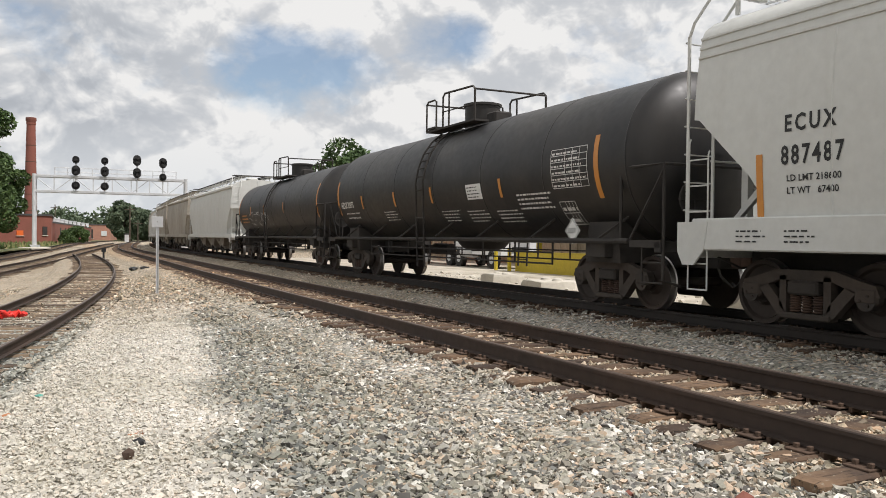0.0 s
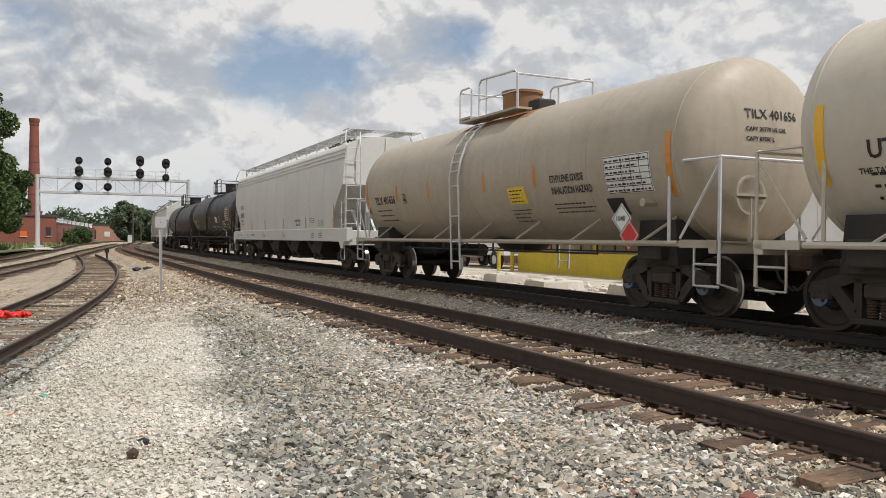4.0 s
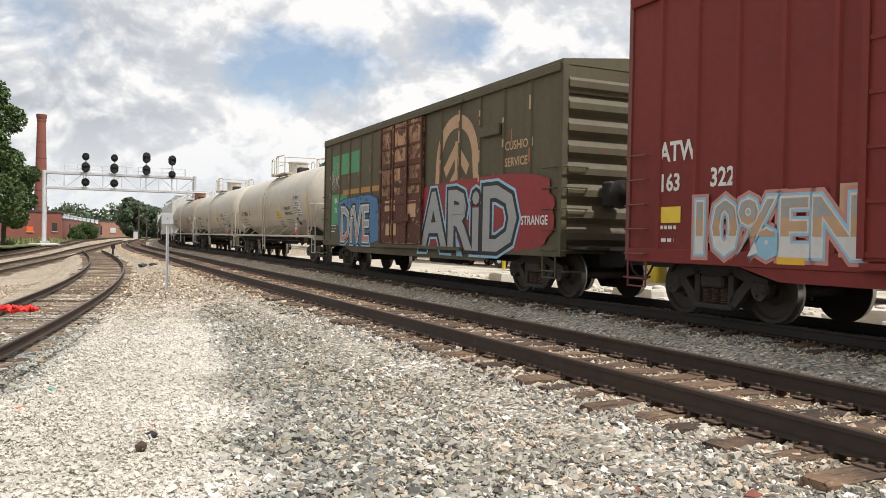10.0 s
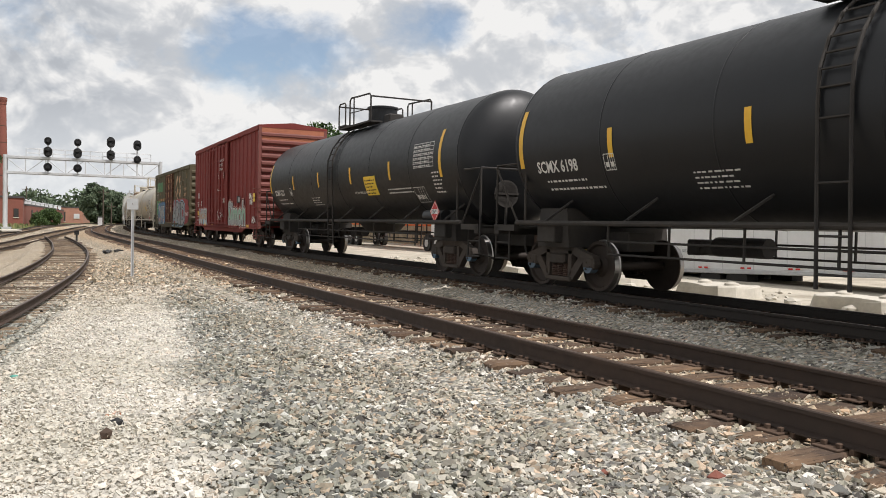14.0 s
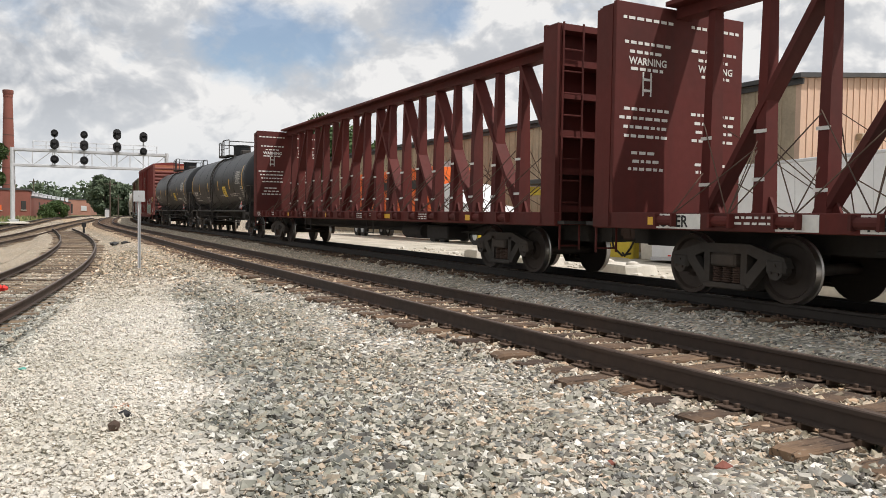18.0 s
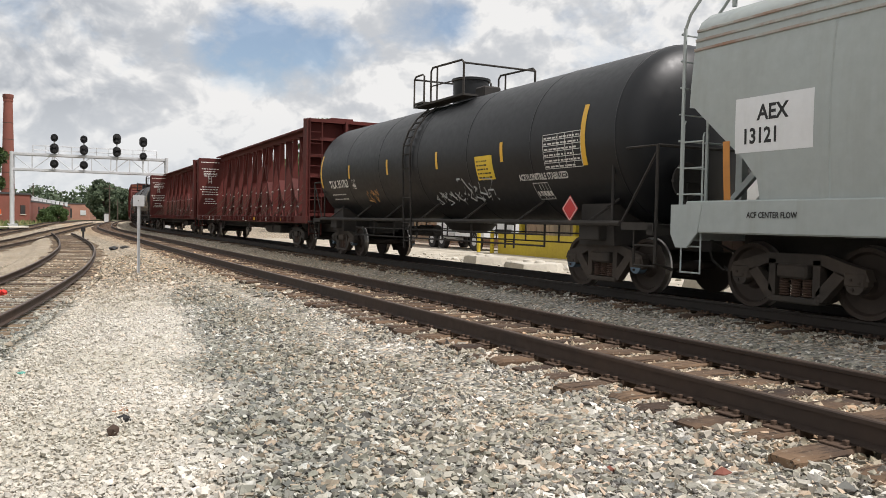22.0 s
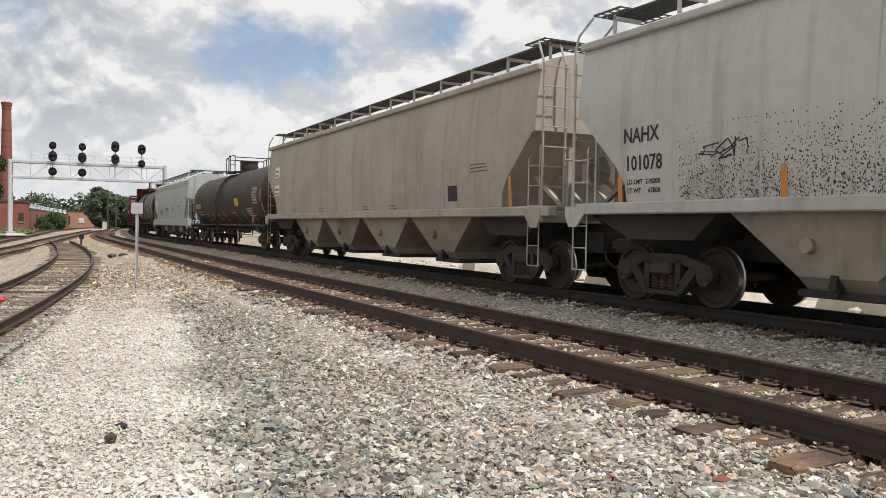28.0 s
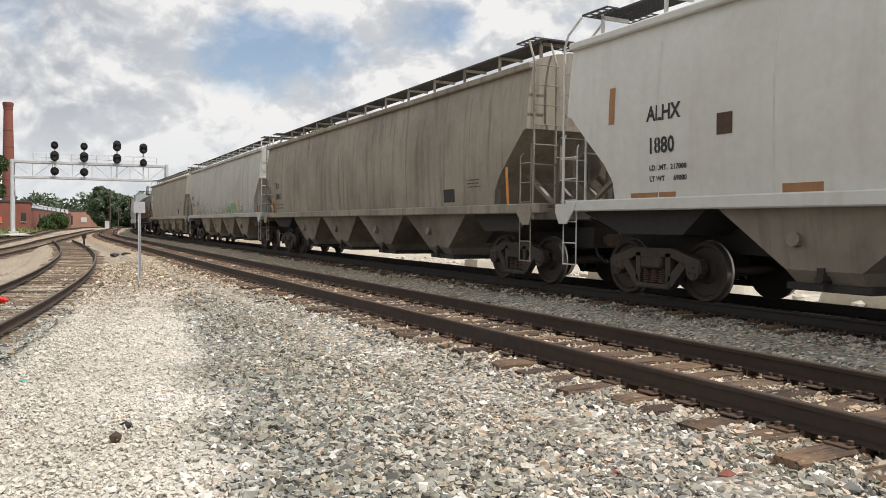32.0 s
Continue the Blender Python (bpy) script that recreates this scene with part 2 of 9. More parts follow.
def gravel_material(name, wide):
    """Crushed stone: coloured pieces, pale sandy fines and darker grey coarse patches that follow the ground."""
    m = bpy.data.materials.new(name)
    m.use_nodes = True
    nt = m.node_tree
    n, l = nt.nodes, nt.links
    b = n["Principled BSDF"]
    b.inputs["Roughness"].default_value = 0.9
    tc = n.new("ShaderNodeTexCoord")
    stones = n.new("ShaderNodeValToRGB")
    stones.color_ramp.interpolation = "CONSTANT"
    cols = STONE_COLS
    e = stones.color_ramp.elements
    while len(e) < len(cols):
        e.new(0.5)
    for i, (el, c) in enumerate(zip(e, cols)):
        el.position, el.color = i / len(cols), (*c, 1)
    if wide:
        vo = n.new("ShaderNodeTexVoronoi")
        vo.inputs["Scale"].default_value = 24.0
        l.new(tc.outputs["Object"], vo.inputs["Vector"])
        sp = n.new("ShaderNodeSeparateColor")
        l.new(vo.outputs["Color"], sp.inputs[0])
        l.new(sp.outputs[0], stones.inputs[0])
        bp = n.new("ShaderNodeBump")
        bp.inputs["Strength"].default_value, bp.inputs["Distance"].default_value = 1.0, 0.03
        bp.invert = True
        l.new(vo.outputs["Distance"], bp.inputs["Height"])
        l.new(bp.outputs[0], b.inputs["Normal"])
    else:
        g = n.new("ShaderNodeNewGeometry")
        l.new(g.outputs["Random Per Island"], stones.inputs[0])
    # broad zones: pale trodden stone fines against grey ballast
    no = n.new("ShaderNodeTexNoise")
    no.inputs["Scale"].default_value, no.inputs["Detail"].default_value = 0.45, 5
    l.new(tc.outputs["Object"], no.inputs["Vector"])
    zone = n.new("ShaderNodeMapRange")
    zone.inputs[1].default_value, zone.inputs[2].default_value = 0.44, 0.58
    l.new(no.outputs[0], zone.inputs[0])
    # the trodden strip lies between the spur and the near track
    dist = n.new("ShaderNodeVectorMath")
    dist.operation = "DOT_PRODUCT"
    dist.inputs[1].default_value = (math.cos(PSI), math.sin(PSI), 0)
    l.new(tc.outputs["Object"], dist.inputs[0])
    wob = n.new("ShaderNodeMath")
    wob.operation = "MULTIPLY_ADD"
    wob.inputs[1].default_value = 2.2
    l.new(no.outputs[0], wob.inputs[0])
    skew = n.new("ShaderNodeVectorMath")
    skew.operation = "DOT_PRODUCT"
    skew.inputs[1].default_value = (math.cos(PSI) + 0.13 * math.sin(PSI), math.sin(PSI) - 0.13 * math.cos(PSI), 0)
    l.new(tc.outputs["Object"], skew.inputs[0])
    bias = n.new("ShaderNodeMath")
    bias.inputs[1].default_value = 0.52
    l.new(skew.outputs["Value"], bias.inputs[0])
    l.new(bias.outputs[0], wob.inputs[2])
    strip = n.new("ShaderNodeMapRange")
    strip.inputs[1].default_value, strip.inputs[2].default_value = 2.25, 1.75
    l.new(wob.outputs[0], strip.inputs[0])
    strip2 = n.new("ShaderNodeMapRange")
    strip2.inputs[1].default_value, strip2.inputs[2].default_value = -0.25, 0.35
    l.new(wob.outputs[0], strip2.inputs[0])
    pale = n.new("ShaderNodeMath")
    pale.operation = "MULTIPLY"
    along = n.new("ShaderNodeVectorMath")
    along.operation = "DOT_PRODUCT"
    along.inputs[1].default_value = (-math.sin(PSI), math.cos(PSI), 0)
    l.new(tc.outputs["Object"], along.inputs[0])
    end = n.new("ShaderNodeMapRange")
    end.inputs[1].default_value, end.inputs[2].default_value = 22.0, 14.0
    l.new(along.outputs["Value"], end.inputs[0])
    both = n.new("ShaderNodeMath")
    both.operation = "MULTIPLY"
    l.new(strip.outputs[0], both.inputs[0])
    l.new(end.outputs[0], both.inputs[1])
    l.new(both.outputs[0], pale.inputs[0])
    l.new(strip2.outputs[0], pale.inputs[1])
    mx = n.new("ShaderNodeMix")
    mx.data_type, mx.blend_type = "RGBA", "MIX"
    mx.inputs[7].default_value = (0.78, 0.74, 0.66, 1)
    sc = n.new("ShaderNodeMath")
    sc.operation = "MULTIPLY"
    sc.inputs[1].default_value = 0.58
    l.new(pale.outputs[0], sc.inputs[0])
    l.new(sc.outputs[0], mx.inputs[0])
    l.new(stones.outputs[0], mx.inputs[6])
    tint = n.new("ShaderNodeMix")
    tint.data_type, tint.blend_type = "RGBA", "MULTIPLY"
    zs = n.new("ShaderNodeMath")
    zs.operation = "MULTIPLY"
    zs.inputs[1].default_value = 0.45
    l.new(zone.outputs[0], zs.inputs[0])
    l.new(zs.outputs[0], tint.inputs[0])
    l.new(mx.outputs[2], tint.inputs[6])
    tint.inputs[7].default_value = (0.74, 0.73, 0.66, 1)
    # cool grey coarse stone on both sides of the trodden strip, buff again towards the track
    span = n.new("ShaderNodeMapRange")
    span.inputs[1].default_value, span.inputs[2].default_value = -3.0, 5.0
    l.new(wob.outputs[0], span.inputs[0])
    cool = n.new("ShaderNodeValToRGB")
    stops = ((0.0, (0.92, 0.92, 0.90)), (0.22, (0.72, 0.77, 0.79)), (0.36, (0.74, 0.79, 0.80)), (0.42, (1, 1, 1)), (0.60, (1, 1, 1)), (0.66, (0.74, 0.78, 0.79)), (0.76, (0.82, 0.84, 0.83)), (0.90, (1, 1, 1)))
    ce = cool.color_ramp.elements
    while len(ce) < len(stops):
        ce.new(0.5)
    for el, (at, c) in zip(ce, stops):
        el.position, el.color = at, (*c, 1)
    l.new(span.outputs[0], cool.inputs[0])
    chill = n.new("ShaderNodeMix")
    chill.data_type, chill.blend_type = "RGBA", "MULTIPLY"
    l.new(end.outputs[0], chill.inputs[0])
    l.new(tint.outputs[2], chill.inputs[6])
    l.new(cool.outputs[0], chill.inputs[7])
    tint = chill
    mid = n.new("ShaderNodeMath")
    mid.operation = "SUBTRACT"
    mid.inputs[1].default_value = A0 + 0.15
    l.new(dist.outputs["Value"], mid.inputs[0])
    ab = n.new("ShaderNodeMath")
    ab.operation = "ABSOLUTE"
    l.new(mid.outputs[0], ab.inputs[0])
    wm = n.new("ShaderNodeMapRange")
    wm.inputs[1].default_value, wm.inputs[2].default_value, wm.inputs[4].default_value = 1.5, 0.9, 0.75
    l.new(ab.outputs[0], wm.inputs[0])
    warm = n.new("ShaderNodeMix")
    warm.data_type, warm.blend_type = "RGBA", "MULTIPLY"
    l.new(wm.outputs[0], warm.inputs[0])
    l.new(tint.outputs[2], warm.inputs[6])
    warm.inputs[7].default_value = (1.03, 0.88, 0.72, 1)
    farther = n.new("ShaderNodeMapRange")
    farther.inputs[1].default_value, farther.inputs[2].default_value = 13.0, 24.0
    l.new(along.outputs["Value"], farther.inputs[0])
    tan = n.new("ShaderNodeMix")
    tan.data_type, tan.blend_type = "RGBA", "MULTIPLY"
    l.new(farther.outputs[0], tan.inputs[0])
    l.new(warm.outputs[2], tan.inputs[6])
    tan.inputs[7].default_value = (1.0, 0.91, 0.80, 1)
    tint = tan
    fine = n.new("ShaderNodeTexNoise")
    fine.inputs["Scale"].default_value, fine.inputs["Detail"].default_value = 60, 4
    l.new(tc.outputs["Object"], fine.inputs["Vector"])
    fr = n.new("ShaderNodeMapRange")
    fr.inputs[1].default_value, fr.inputs[2].default_value, fr.inputs[4].default_value = 0.4, 0.75, 0.35
    l.new(fine.outputs[0], fr.inputs[0])
    dk = n.new("ShaderNodeMix")
    dk.data_type = "RGBA"
    dk.inputs[7].default_value = (0.10, 0.09, 0.08, 1)
    l.new(fr.outputs[0], dk.inputs[0])
    l.new(tint.outputs[2], dk.inputs[6])
    mot = n.new("ShaderNodeTexNoise")
    mot.inputs["Scale"].default_value, mot.inputs["Detail"].default_value, mot.inputs["Roughness"].default_value = 3.2, 8, 0.72
    l.new(tc.outputs["Object"], mot.inputs["Vector"])
    mr = n.new("ShaderNodeMapRange")
    mr.inputs[1].default_value, mr.inputs[2].default_value, mr.inputs[4].default_value = 0.50, 0.66, 0.55 if wide else 0.2
    l.new(mot.outputs[0], mr.inputs[0])
    dm = n.new("ShaderNodeMix")
    dm.data_type, dm.blend_type = "RGBA", "MULTIPLY"
    l.new(mr.outputs[0], dm.inputs[0])
    l.new(dk.outputs[2], dm.inputs[6])
    dm.inputs[7].default_value = (0.42, 0.40, 0.36, 1)
    l.new(dm.outputs[2], b.inputs["Base Color"])
    return m


STONE_COLS = ((0.285, 0.275, 0.225), (0.47, 0.435, 0.37), (0.11, 0.10, 0.09), (0.61, 0.56, 0.48), (0.34, 0.325, 0.275), (0.80, 0.765, 0.70), (0.37, 0.30, 0.225),
              (0.19, 0.19, 0.175), (0.51, 0.46, 0.375), (0.30, 0.285, 0.255), (0.58, 0.45, 0.335), (0.42, 0.40, 0.355), (0.22, 0.20, 0.165), (0.37, 0.355, 0.29))
GRAVEL = gravel_material("gravel_ground", True)
STONES = gravel_material("crushed_stone", False)
RAIL = material("rusty_rail_steel", (0.042, 0.027, 0.020), 0.7, 0.2, (0.075, 0.042, 0.026), 0.6, grain=0.3, bump=0.004)
# darker copy of the rail steel: the train's shade put into the colour
RAIL_SHADED = material("shaded_rail_steel", (0.016, 0.013, 0.011), 0.7, 0.2, (0.03, 0.02, 0.015), 0.6, grain=0.3, bump=0.004)
RAIL_TOP = material("worn_rail_head", (0.12, 0.085, 0.065), 0.5, 0.5, (0.075, 0.05, 0.036), 0.5, bump=0.002)


def timber_material(name, dark, light):
    """Weathered sawn timber: grain and checks along the length, each piece a little different."""
    m = bpy.data.materials.new(name)
    m.use_nodes = True
    n, l = m.node_tree.nodes, m.node_tree.links
    b = n["Principled BSDF"]
    b.inputs["Roughness"].default_value = 0.9
    tc, info = n.new("ShaderNodeTexCoord"), n.new("ShaderNodeObjectInfo")
    sh = n.new("ShaderNodeVectorMath")
    sh.operation = "ADD"
    l.new(tc.outputs["Object"], sh.inputs[0])
    mul = n.new("ShaderNodeMath")
    mul.operation = "MULTIPLY"
    mul.inputs[1].default_value = 53.0
    l.new(info.outputs["Random"], mul.inputs[0])
    l.new(mul.outputs[0], sh.inputs[1])

    def grain(scale, stretch, lo, hi):
        mp = n.new("ShaderNodeMapping")
        mp.inputs["Scale"].default_value = stretch
        l.new(sh.outputs[0], mp.inputs[0])
        t = n.new("ShaderNodeTexNoise")
        t.inputs["Scale"].default_value, t.inputs["Detail"].default_value, t.inputs["Roughness"].default_value = scale, 6, 0.65
        l.new(mp.outputs[0], t.inputs["Vector"])
        r = n.new("ShaderNodeMapRange")
        r.inputs[1].default_value, r.inputs[2].default_value = lo, hi
        l.new(t.outputs[0], r.inputs[0])
        return r.outputs[0]

    def mixed(fac, a, c, mode="MIX"):
        x = n.new("ShaderNodeMix")
        x.data_type, x.blend_type = "RGBA", mode
        for src, k in ((fac, 0), (a, 6), (c, 7)):
            if isinstance(src, tuple):
                x.inputs[k].default_value = (*src, 1)
            elif isinstance(src, float):
                x.inputs[k].default_value = src
            else:
                l.new(src, x.inputs[k])
        return x.outputs[2]
    cur = mixed(grain(1.6, (1, 1, 1), 0.36, 0.66), dark, light)
    ran = n.new("ShaderNodeValToRGB")
    ran.color_ramp.elements[0].color, ran.color_ramp.elements[1].color = (0.55, 0.50, 0.47, 1), (1.25, 1.2, 1.1, 1)
    l.new(info.outputs["Random"], ran.inputs[0])
    cur = mixed(1.0, cur, ran.outputs[0], "MULTIPLY")
    cracks = grain(1.0, (38, 2.2, 20), 0.56, 0.68)
    cur = mixed(cracks, cur, (0.022, 0.016, 0.012))
    cur = mixed(grain(26.0, (1, 1, 1), 0.60, 0.72), cur, (0.30, 0.26, 0.20))
    l.new(cur, b.inputs["Base Color"])
    bp = n.new("ShaderNodeBump")
    bp.invert = True
    bp.inputs["Strength"].default_value, bp.inputs["Distance"].default_value = 0.8, 0.012
    l.new(cracks, bp.inputs["Height"])
    l.new(bp.outputs[0], b.inputs["Normal"])
    return m


TIE = timber_material("creosoted_timber", (0.055, 0.036, 0.026), (0.165, 0.108, 0.068))
TIE_OLD = timber_material("grey_weathered_timber", (0.085, 0.06, 0.042), (0.22, 0.17, 0.12))
IRON = material("rusted_iron", (0.12, 0.075, 0.05), 0.8, 0.3, (0.06, 0.04, 0.03), 0.7, grain=0.3, bump=0.01)
CONCRETE = material("weathered_concrete", (0.60, 0.56, 0.48), 0.92, 0, (0.42, 0.38, 0.31), 0.6, grain=0.2, bump=0.02)
YARD = material("pale_yard_gravel", (0.54, 0.49, 0.40), 0.95, 0, (0.27, 0.235, 0.175), 0.85, grain=0.25, scale=1.5, bump=0.03)
GRASS_M = material("weedy_grass", (0.10, 0.13, 0.045), 0.9, 0, (0.26, 0.22, 0.11), 0.7, grain=0.4, scale=1.2, bump=0.05)
BRICK_M = material("red_brick", (0.25, 0.085, 0.062), 0.9, 0, (0.20, 0.075, 0.05), 0.7, streak=0.4, grain=0.25, bump=0.01)
BRICK_PALE = material("faded_brick", (0.40, 0.20, 0.14), 0.9, 0, (0.30, 0.16, 0.12), 0.6, grain=0.25, bump=0.01)
STEEL_GALV = material("galvanised_steel", (0.62, 0.63, 0.64), 0.5, 0.15, (0.36, 0.36, 0.36), 0.5, grain=0.12, bump=0.003)
BLACK_M = material("signal_black", (0.012, 0.012, 0.013), 0.6, 0, (0.03, 0.03, 0.03), 0.5, bump=0.002)
WHITE_M = material("white_sheet", (0.78, 0.79, 0.80), 0.5, 0, (0.62, 0.62, 0.60), 0.5, streak=0.3, grain=0.06, bump=0.002)
YELLOW_M = material("yellow_paint", (0.62, 0.47, 0.03), 0.6, 0, (0.45, 0.33, 0.04), 0.6, streak=0.4, grain=0.15, bump=0.004)
ORANGE_M = material("orange_paint", (0.75, 0.14, 0.02), 0.5, 0, (0.5, 0.1, 0.03), 0.4, grain=0.1, bump=0.003)
RED_M = material("red_plastic", (0.70, 0.03, 0.02), 0.55, 0, (0.5, 0.03, 0.02), 0.5, bump=0.01)
DARK_M = material("dark_opening", (0.03, 0.028, 0.026), 0.9, 0, (0.05, 0.045, 0.04), 0.5, bump=0.01)
TAN_SHEET = material("tan_wall_sheet", (0.44, 0.35, 0.235), 0.7, 0, (0.24, 0.19, 0.13), 0.7, streak=0.5, grain=0.2, bump=0.004)
PINK_SHEET = material("salmon_wall_sheet", (0.62, 0.42, 0.30), 0.65, 0, (0.50, 0.35, 0.26), 0.5, streak=0.3, grain=0.1, bump=0.004)
ROOF_M = material("dark_roof_edge", (0.05, 0.05, 0.05), 0.7, 0, (0.09, 0.085, 0.08), 0.5, bump=0.005)
BARK = material("bark", (0.10, 0.075, 0.055), 0.95, 0, (0.05, 0.04, 0.03), 0.6, grain=0.4, scale=3, bump=0.03)
LEAF = material("leaves", (0.075, 0.13, 0.03), 0.7, 0, (0.035, 0.07, 0.016), 0.7, grain=0.2, bump=0,
                island=((0.055, 0.105, 0.025), (0.08, 0.14, 0.032), (0.042, 0.08, 0.02), (0.10, 0.155, 0.04), (0.065, 0.115, 0.03)))
# leaf colours lightened to stand in for the haze of distance
LEAF_FAR = material("hazed_far_leaves", (0.05, 0.085, 0.035), 0.8, 0, (0.035, 0.065, 0.03), 0.7, grain=0.2, bump=0,
                    island=((0.11, 0.15, 0.085), (0.13, 0.165, 0.095), (0.085, 0.12, 0.07)))


# ---- mesh building ----
class Shape:
    """Collects vertices and faces of one part."""

    def __init__(self):
        self.v, self.f, self.m, self.cuts = [], [], [], []

    def add(self, verts, faces, mat=0):
        o = len(self.v)
        self.cuts.append((o, len(self.f)))
        self.v.extend(tuple(map(float, p)) for p in verts)
        self.f.extend(tuple(i + o for i in q) for q in faces)
        self.m.extend([mat] * len(faces))
        return self

    def box(self, x0, x1, y0, y1, z0, z1, mat=0, c=0.0):
        if c <= 0:
            v = [(x, y, z) for x in (x0, x1) for y in (y0, y1) for z in (z0, z1)]
            return self.add(v, [(0, 1, 3, 2), (4, 6, 7, 5), (0, 4, 5, 1), (2, 3, 7, 6), (0, 2, 6, 4), (1, 5, 7, 3)], mat)
        v, ids = [], {}
        for i, (xa, xs) in enumerate(((x0, 1), (x1, -1))):
            for j, (ya, ys) in enumerate(((y0, 1), (y1, -1))):
                for k, (za, zs) in enumerate(((z0, 1), (z1, -1))):
                    for ax in range(3):
                        p = [xa + xs * c, ya + ys * c, za + zs * c]
                        p[ax] = (xa, ya, za)[ax]
                        ids[i, j, k, ax] = len(v)
                        v.append(p)
        f = []
        for ax in range(3):
            for s in (0, 1):
                a, b = [q for q in range(3) if q != ax]
                loop = []
                for ia, ib in ((0, 0), (1, 0), (1, 1), (0, 1)):
                    t = [0, 0, 0]
                    t[ax], t[a], t[b] = s, ia, ib
                    loop.append(ids[(*t, ax)])
                f.append(tuple(loop))
        for ax in range(3):
            a, b = [q for q in range(3) if q != ax]
            for ia in (0, 1):
                for ib in (0, 1):
                    t0, t1 = [0, 0, 0], [0, 0, 0]
                    t0[a] = t1[a] = ia
                    t0[b] = t1[b] = ib
                    t1[ax] = 1
                    f.append((ids[(*t0, a)], ids[(*t1, a)], ids[(*t1, b)], ids[(*t0, b)]))
        for i in (0, 1):
            for j in (0, 1):
                for k in (0, 1):
                    f.append(tuple(ids[i, j, k, ax] for ax in range(3)))
        return self.add(v, f, mat)

    def cyl(self, p0, p1, r, n=10, r2=None, mat=0):
        p0, p1 = Vector(p0), Vector(p1)
        d = (p1 - p0).normalized()
        a = d.orthogonal().normalized()
        b = d.cross(a)
        r2 = r if r2 is None else r2
        v = []
        for p, q in ((p0, r), (p1, r2)):
            v += [p + (a * math.cos(2 * math.pi * i / n) + b * math.sin(2 * math.pi * i / n)) * q for i in range(n)]
        f = [(i, (i + 1) % n, n + (i + 1) % n, n + i) for i in range(n)]
        f += [tuple(range(n - 1, -1, -1)), tuple(range(n, 2 * n))]
        return self.add(v, f, mat)

    def tube(self, pts, r, n=6, mat=0):
        pts = [Vector(p) for p in pts]
        v = []
        a = None
        for i, p in enumerate(pts):
            d = (pts[min(i + 1, len(pts) - 1)] - pts[max(i - 1, 0)]).normalized()
            a = d.orthogonal().normalized() if a is None else (a - d * a.dot(d)).normalized()
            b = d.cross(a)
            v += [p + (a * math.cos(2 * math.pi * k / n) + b * math.sin(2 * math.pi * k / n)) * r for k in range(n)]
        f = []
        for i in range(len(pts) - 1):
            f += [(i * n + k, i * n + (k + 1) % n, (i + 1) * n + (k + 1) % n, (i + 1) * n + k) for k in range(n)]
        f += [tuple(range(n - 1, -1, -1)), tuple(range((len(pts) - 1) * n, len(pts) * n))]
        return self.add(v, f, mat)

    def prism(self, prof, y0, y1, axis="y", mat=0):
        """A flat outline (x, z) or (y, z) or (x, y) pushed through along the other axis."""
        put = {"y": lambda a, b, c: (a, c, b), "x": lambda a, b, c: (c, a, b), "z": lambda a, b, c: (a, b, c)}[axis]
        n = len(prof)
        v = [put(a, b, y0) for a, b in prof] + [put(a, b, y1) for a, b in prof]
        f = [(i, (i + 1) % n, n + (i + 1) % n, n + i) for i in range(n)]
        f += [tuple(range(n - 1, -1, -1)), tuple(range(n, 2 * n))]
        return self.add(v, f, mat)

    def loft(self, rings, mat=0, closed=True, caps=True):
        n = len(rings[0])
        v = [p for r in rings for p in r]
        f = []
        m = n if closed else n - 1
        for i in range(len(rings) - 1):
            f += [(i * n + k, i * n + (k + 1) % n, (i + 1) * n + (k + 1) % n, (i + 1) * n + k) for k in range(m)]
        if caps:
            f += [tuple(range(n - 1, -1, -1)), tuple(range((len(rings) - 1) * n, len(rings) * n))]
        return self.add(v, f, mat)

    def lathe(self, prof, n=32, axis="x", at=(0, 0, 0), mat=0):
        """Outline of (along, radius) turned round an axis."""
        v = []
        for a, r in prof:
            for k in range(n):
                c, s = r * math.cos(2 * math.pi * k / n), r * math.sin(2 * math.pi * k / n)
                v.append({"x": (at[0] + a, at[1] + c, at[2] + s), "y": (at[0] + c, at[1] + a, at[2] + s),
                          "z": (at[0] + c, at[1] + s, at[2] + a)}[axis])
        f = []
        for i in range(len(prof) - 1):
            f += [(i * n + k, i * n + (k + 1) % n, (i + 1) * n + (k + 1) % n, (i + 1) * n + k) for k in range(n)]
        f += [tuple(range(n - 1, -1, -1)), tuple(range((len(prof) - 1) * n, len(prof) * n))]
        return self.add(v, f, mat)

    def mesh(self, name, mats, smooth=None):
        me = bpy.data.meshes.new(name)
        me.from_pydata(self.v, [], self.f)
        for m in mats:
            me.materials.append(m)
        if any(self.m):
            me.polygons.foreach_set("material_index", self.m)
        b = bmesh.new()
        b.from_mesh(me)
        bmesh.ops.recalc_face_normals(b, faces=b.faces)
        b.to_mesh(me)
        b.free()
        if smooth:
            me.shade_smooth()
            me.set_sharp_from_angle(angle=radians(smooth))
        return me


def part(name, shape, mats, parent=None, label="", smooth=None, at=None):
    """Links a shape (or a finished mesh) as one object under a thing or a part."""
    mats = mats if isinstance(mats, (list, tuple)) else [mats]
    me = shape if isinstance(shape, bpy.types.Mesh) else shape.mesh(name, mats, smooth)
    ob = new(name, me)
    if parent is not None:
        ob.parent = parent
    if at is not None:
        ob.matrix_basis = at
    if label:
        ob["label"] = label
    return ob


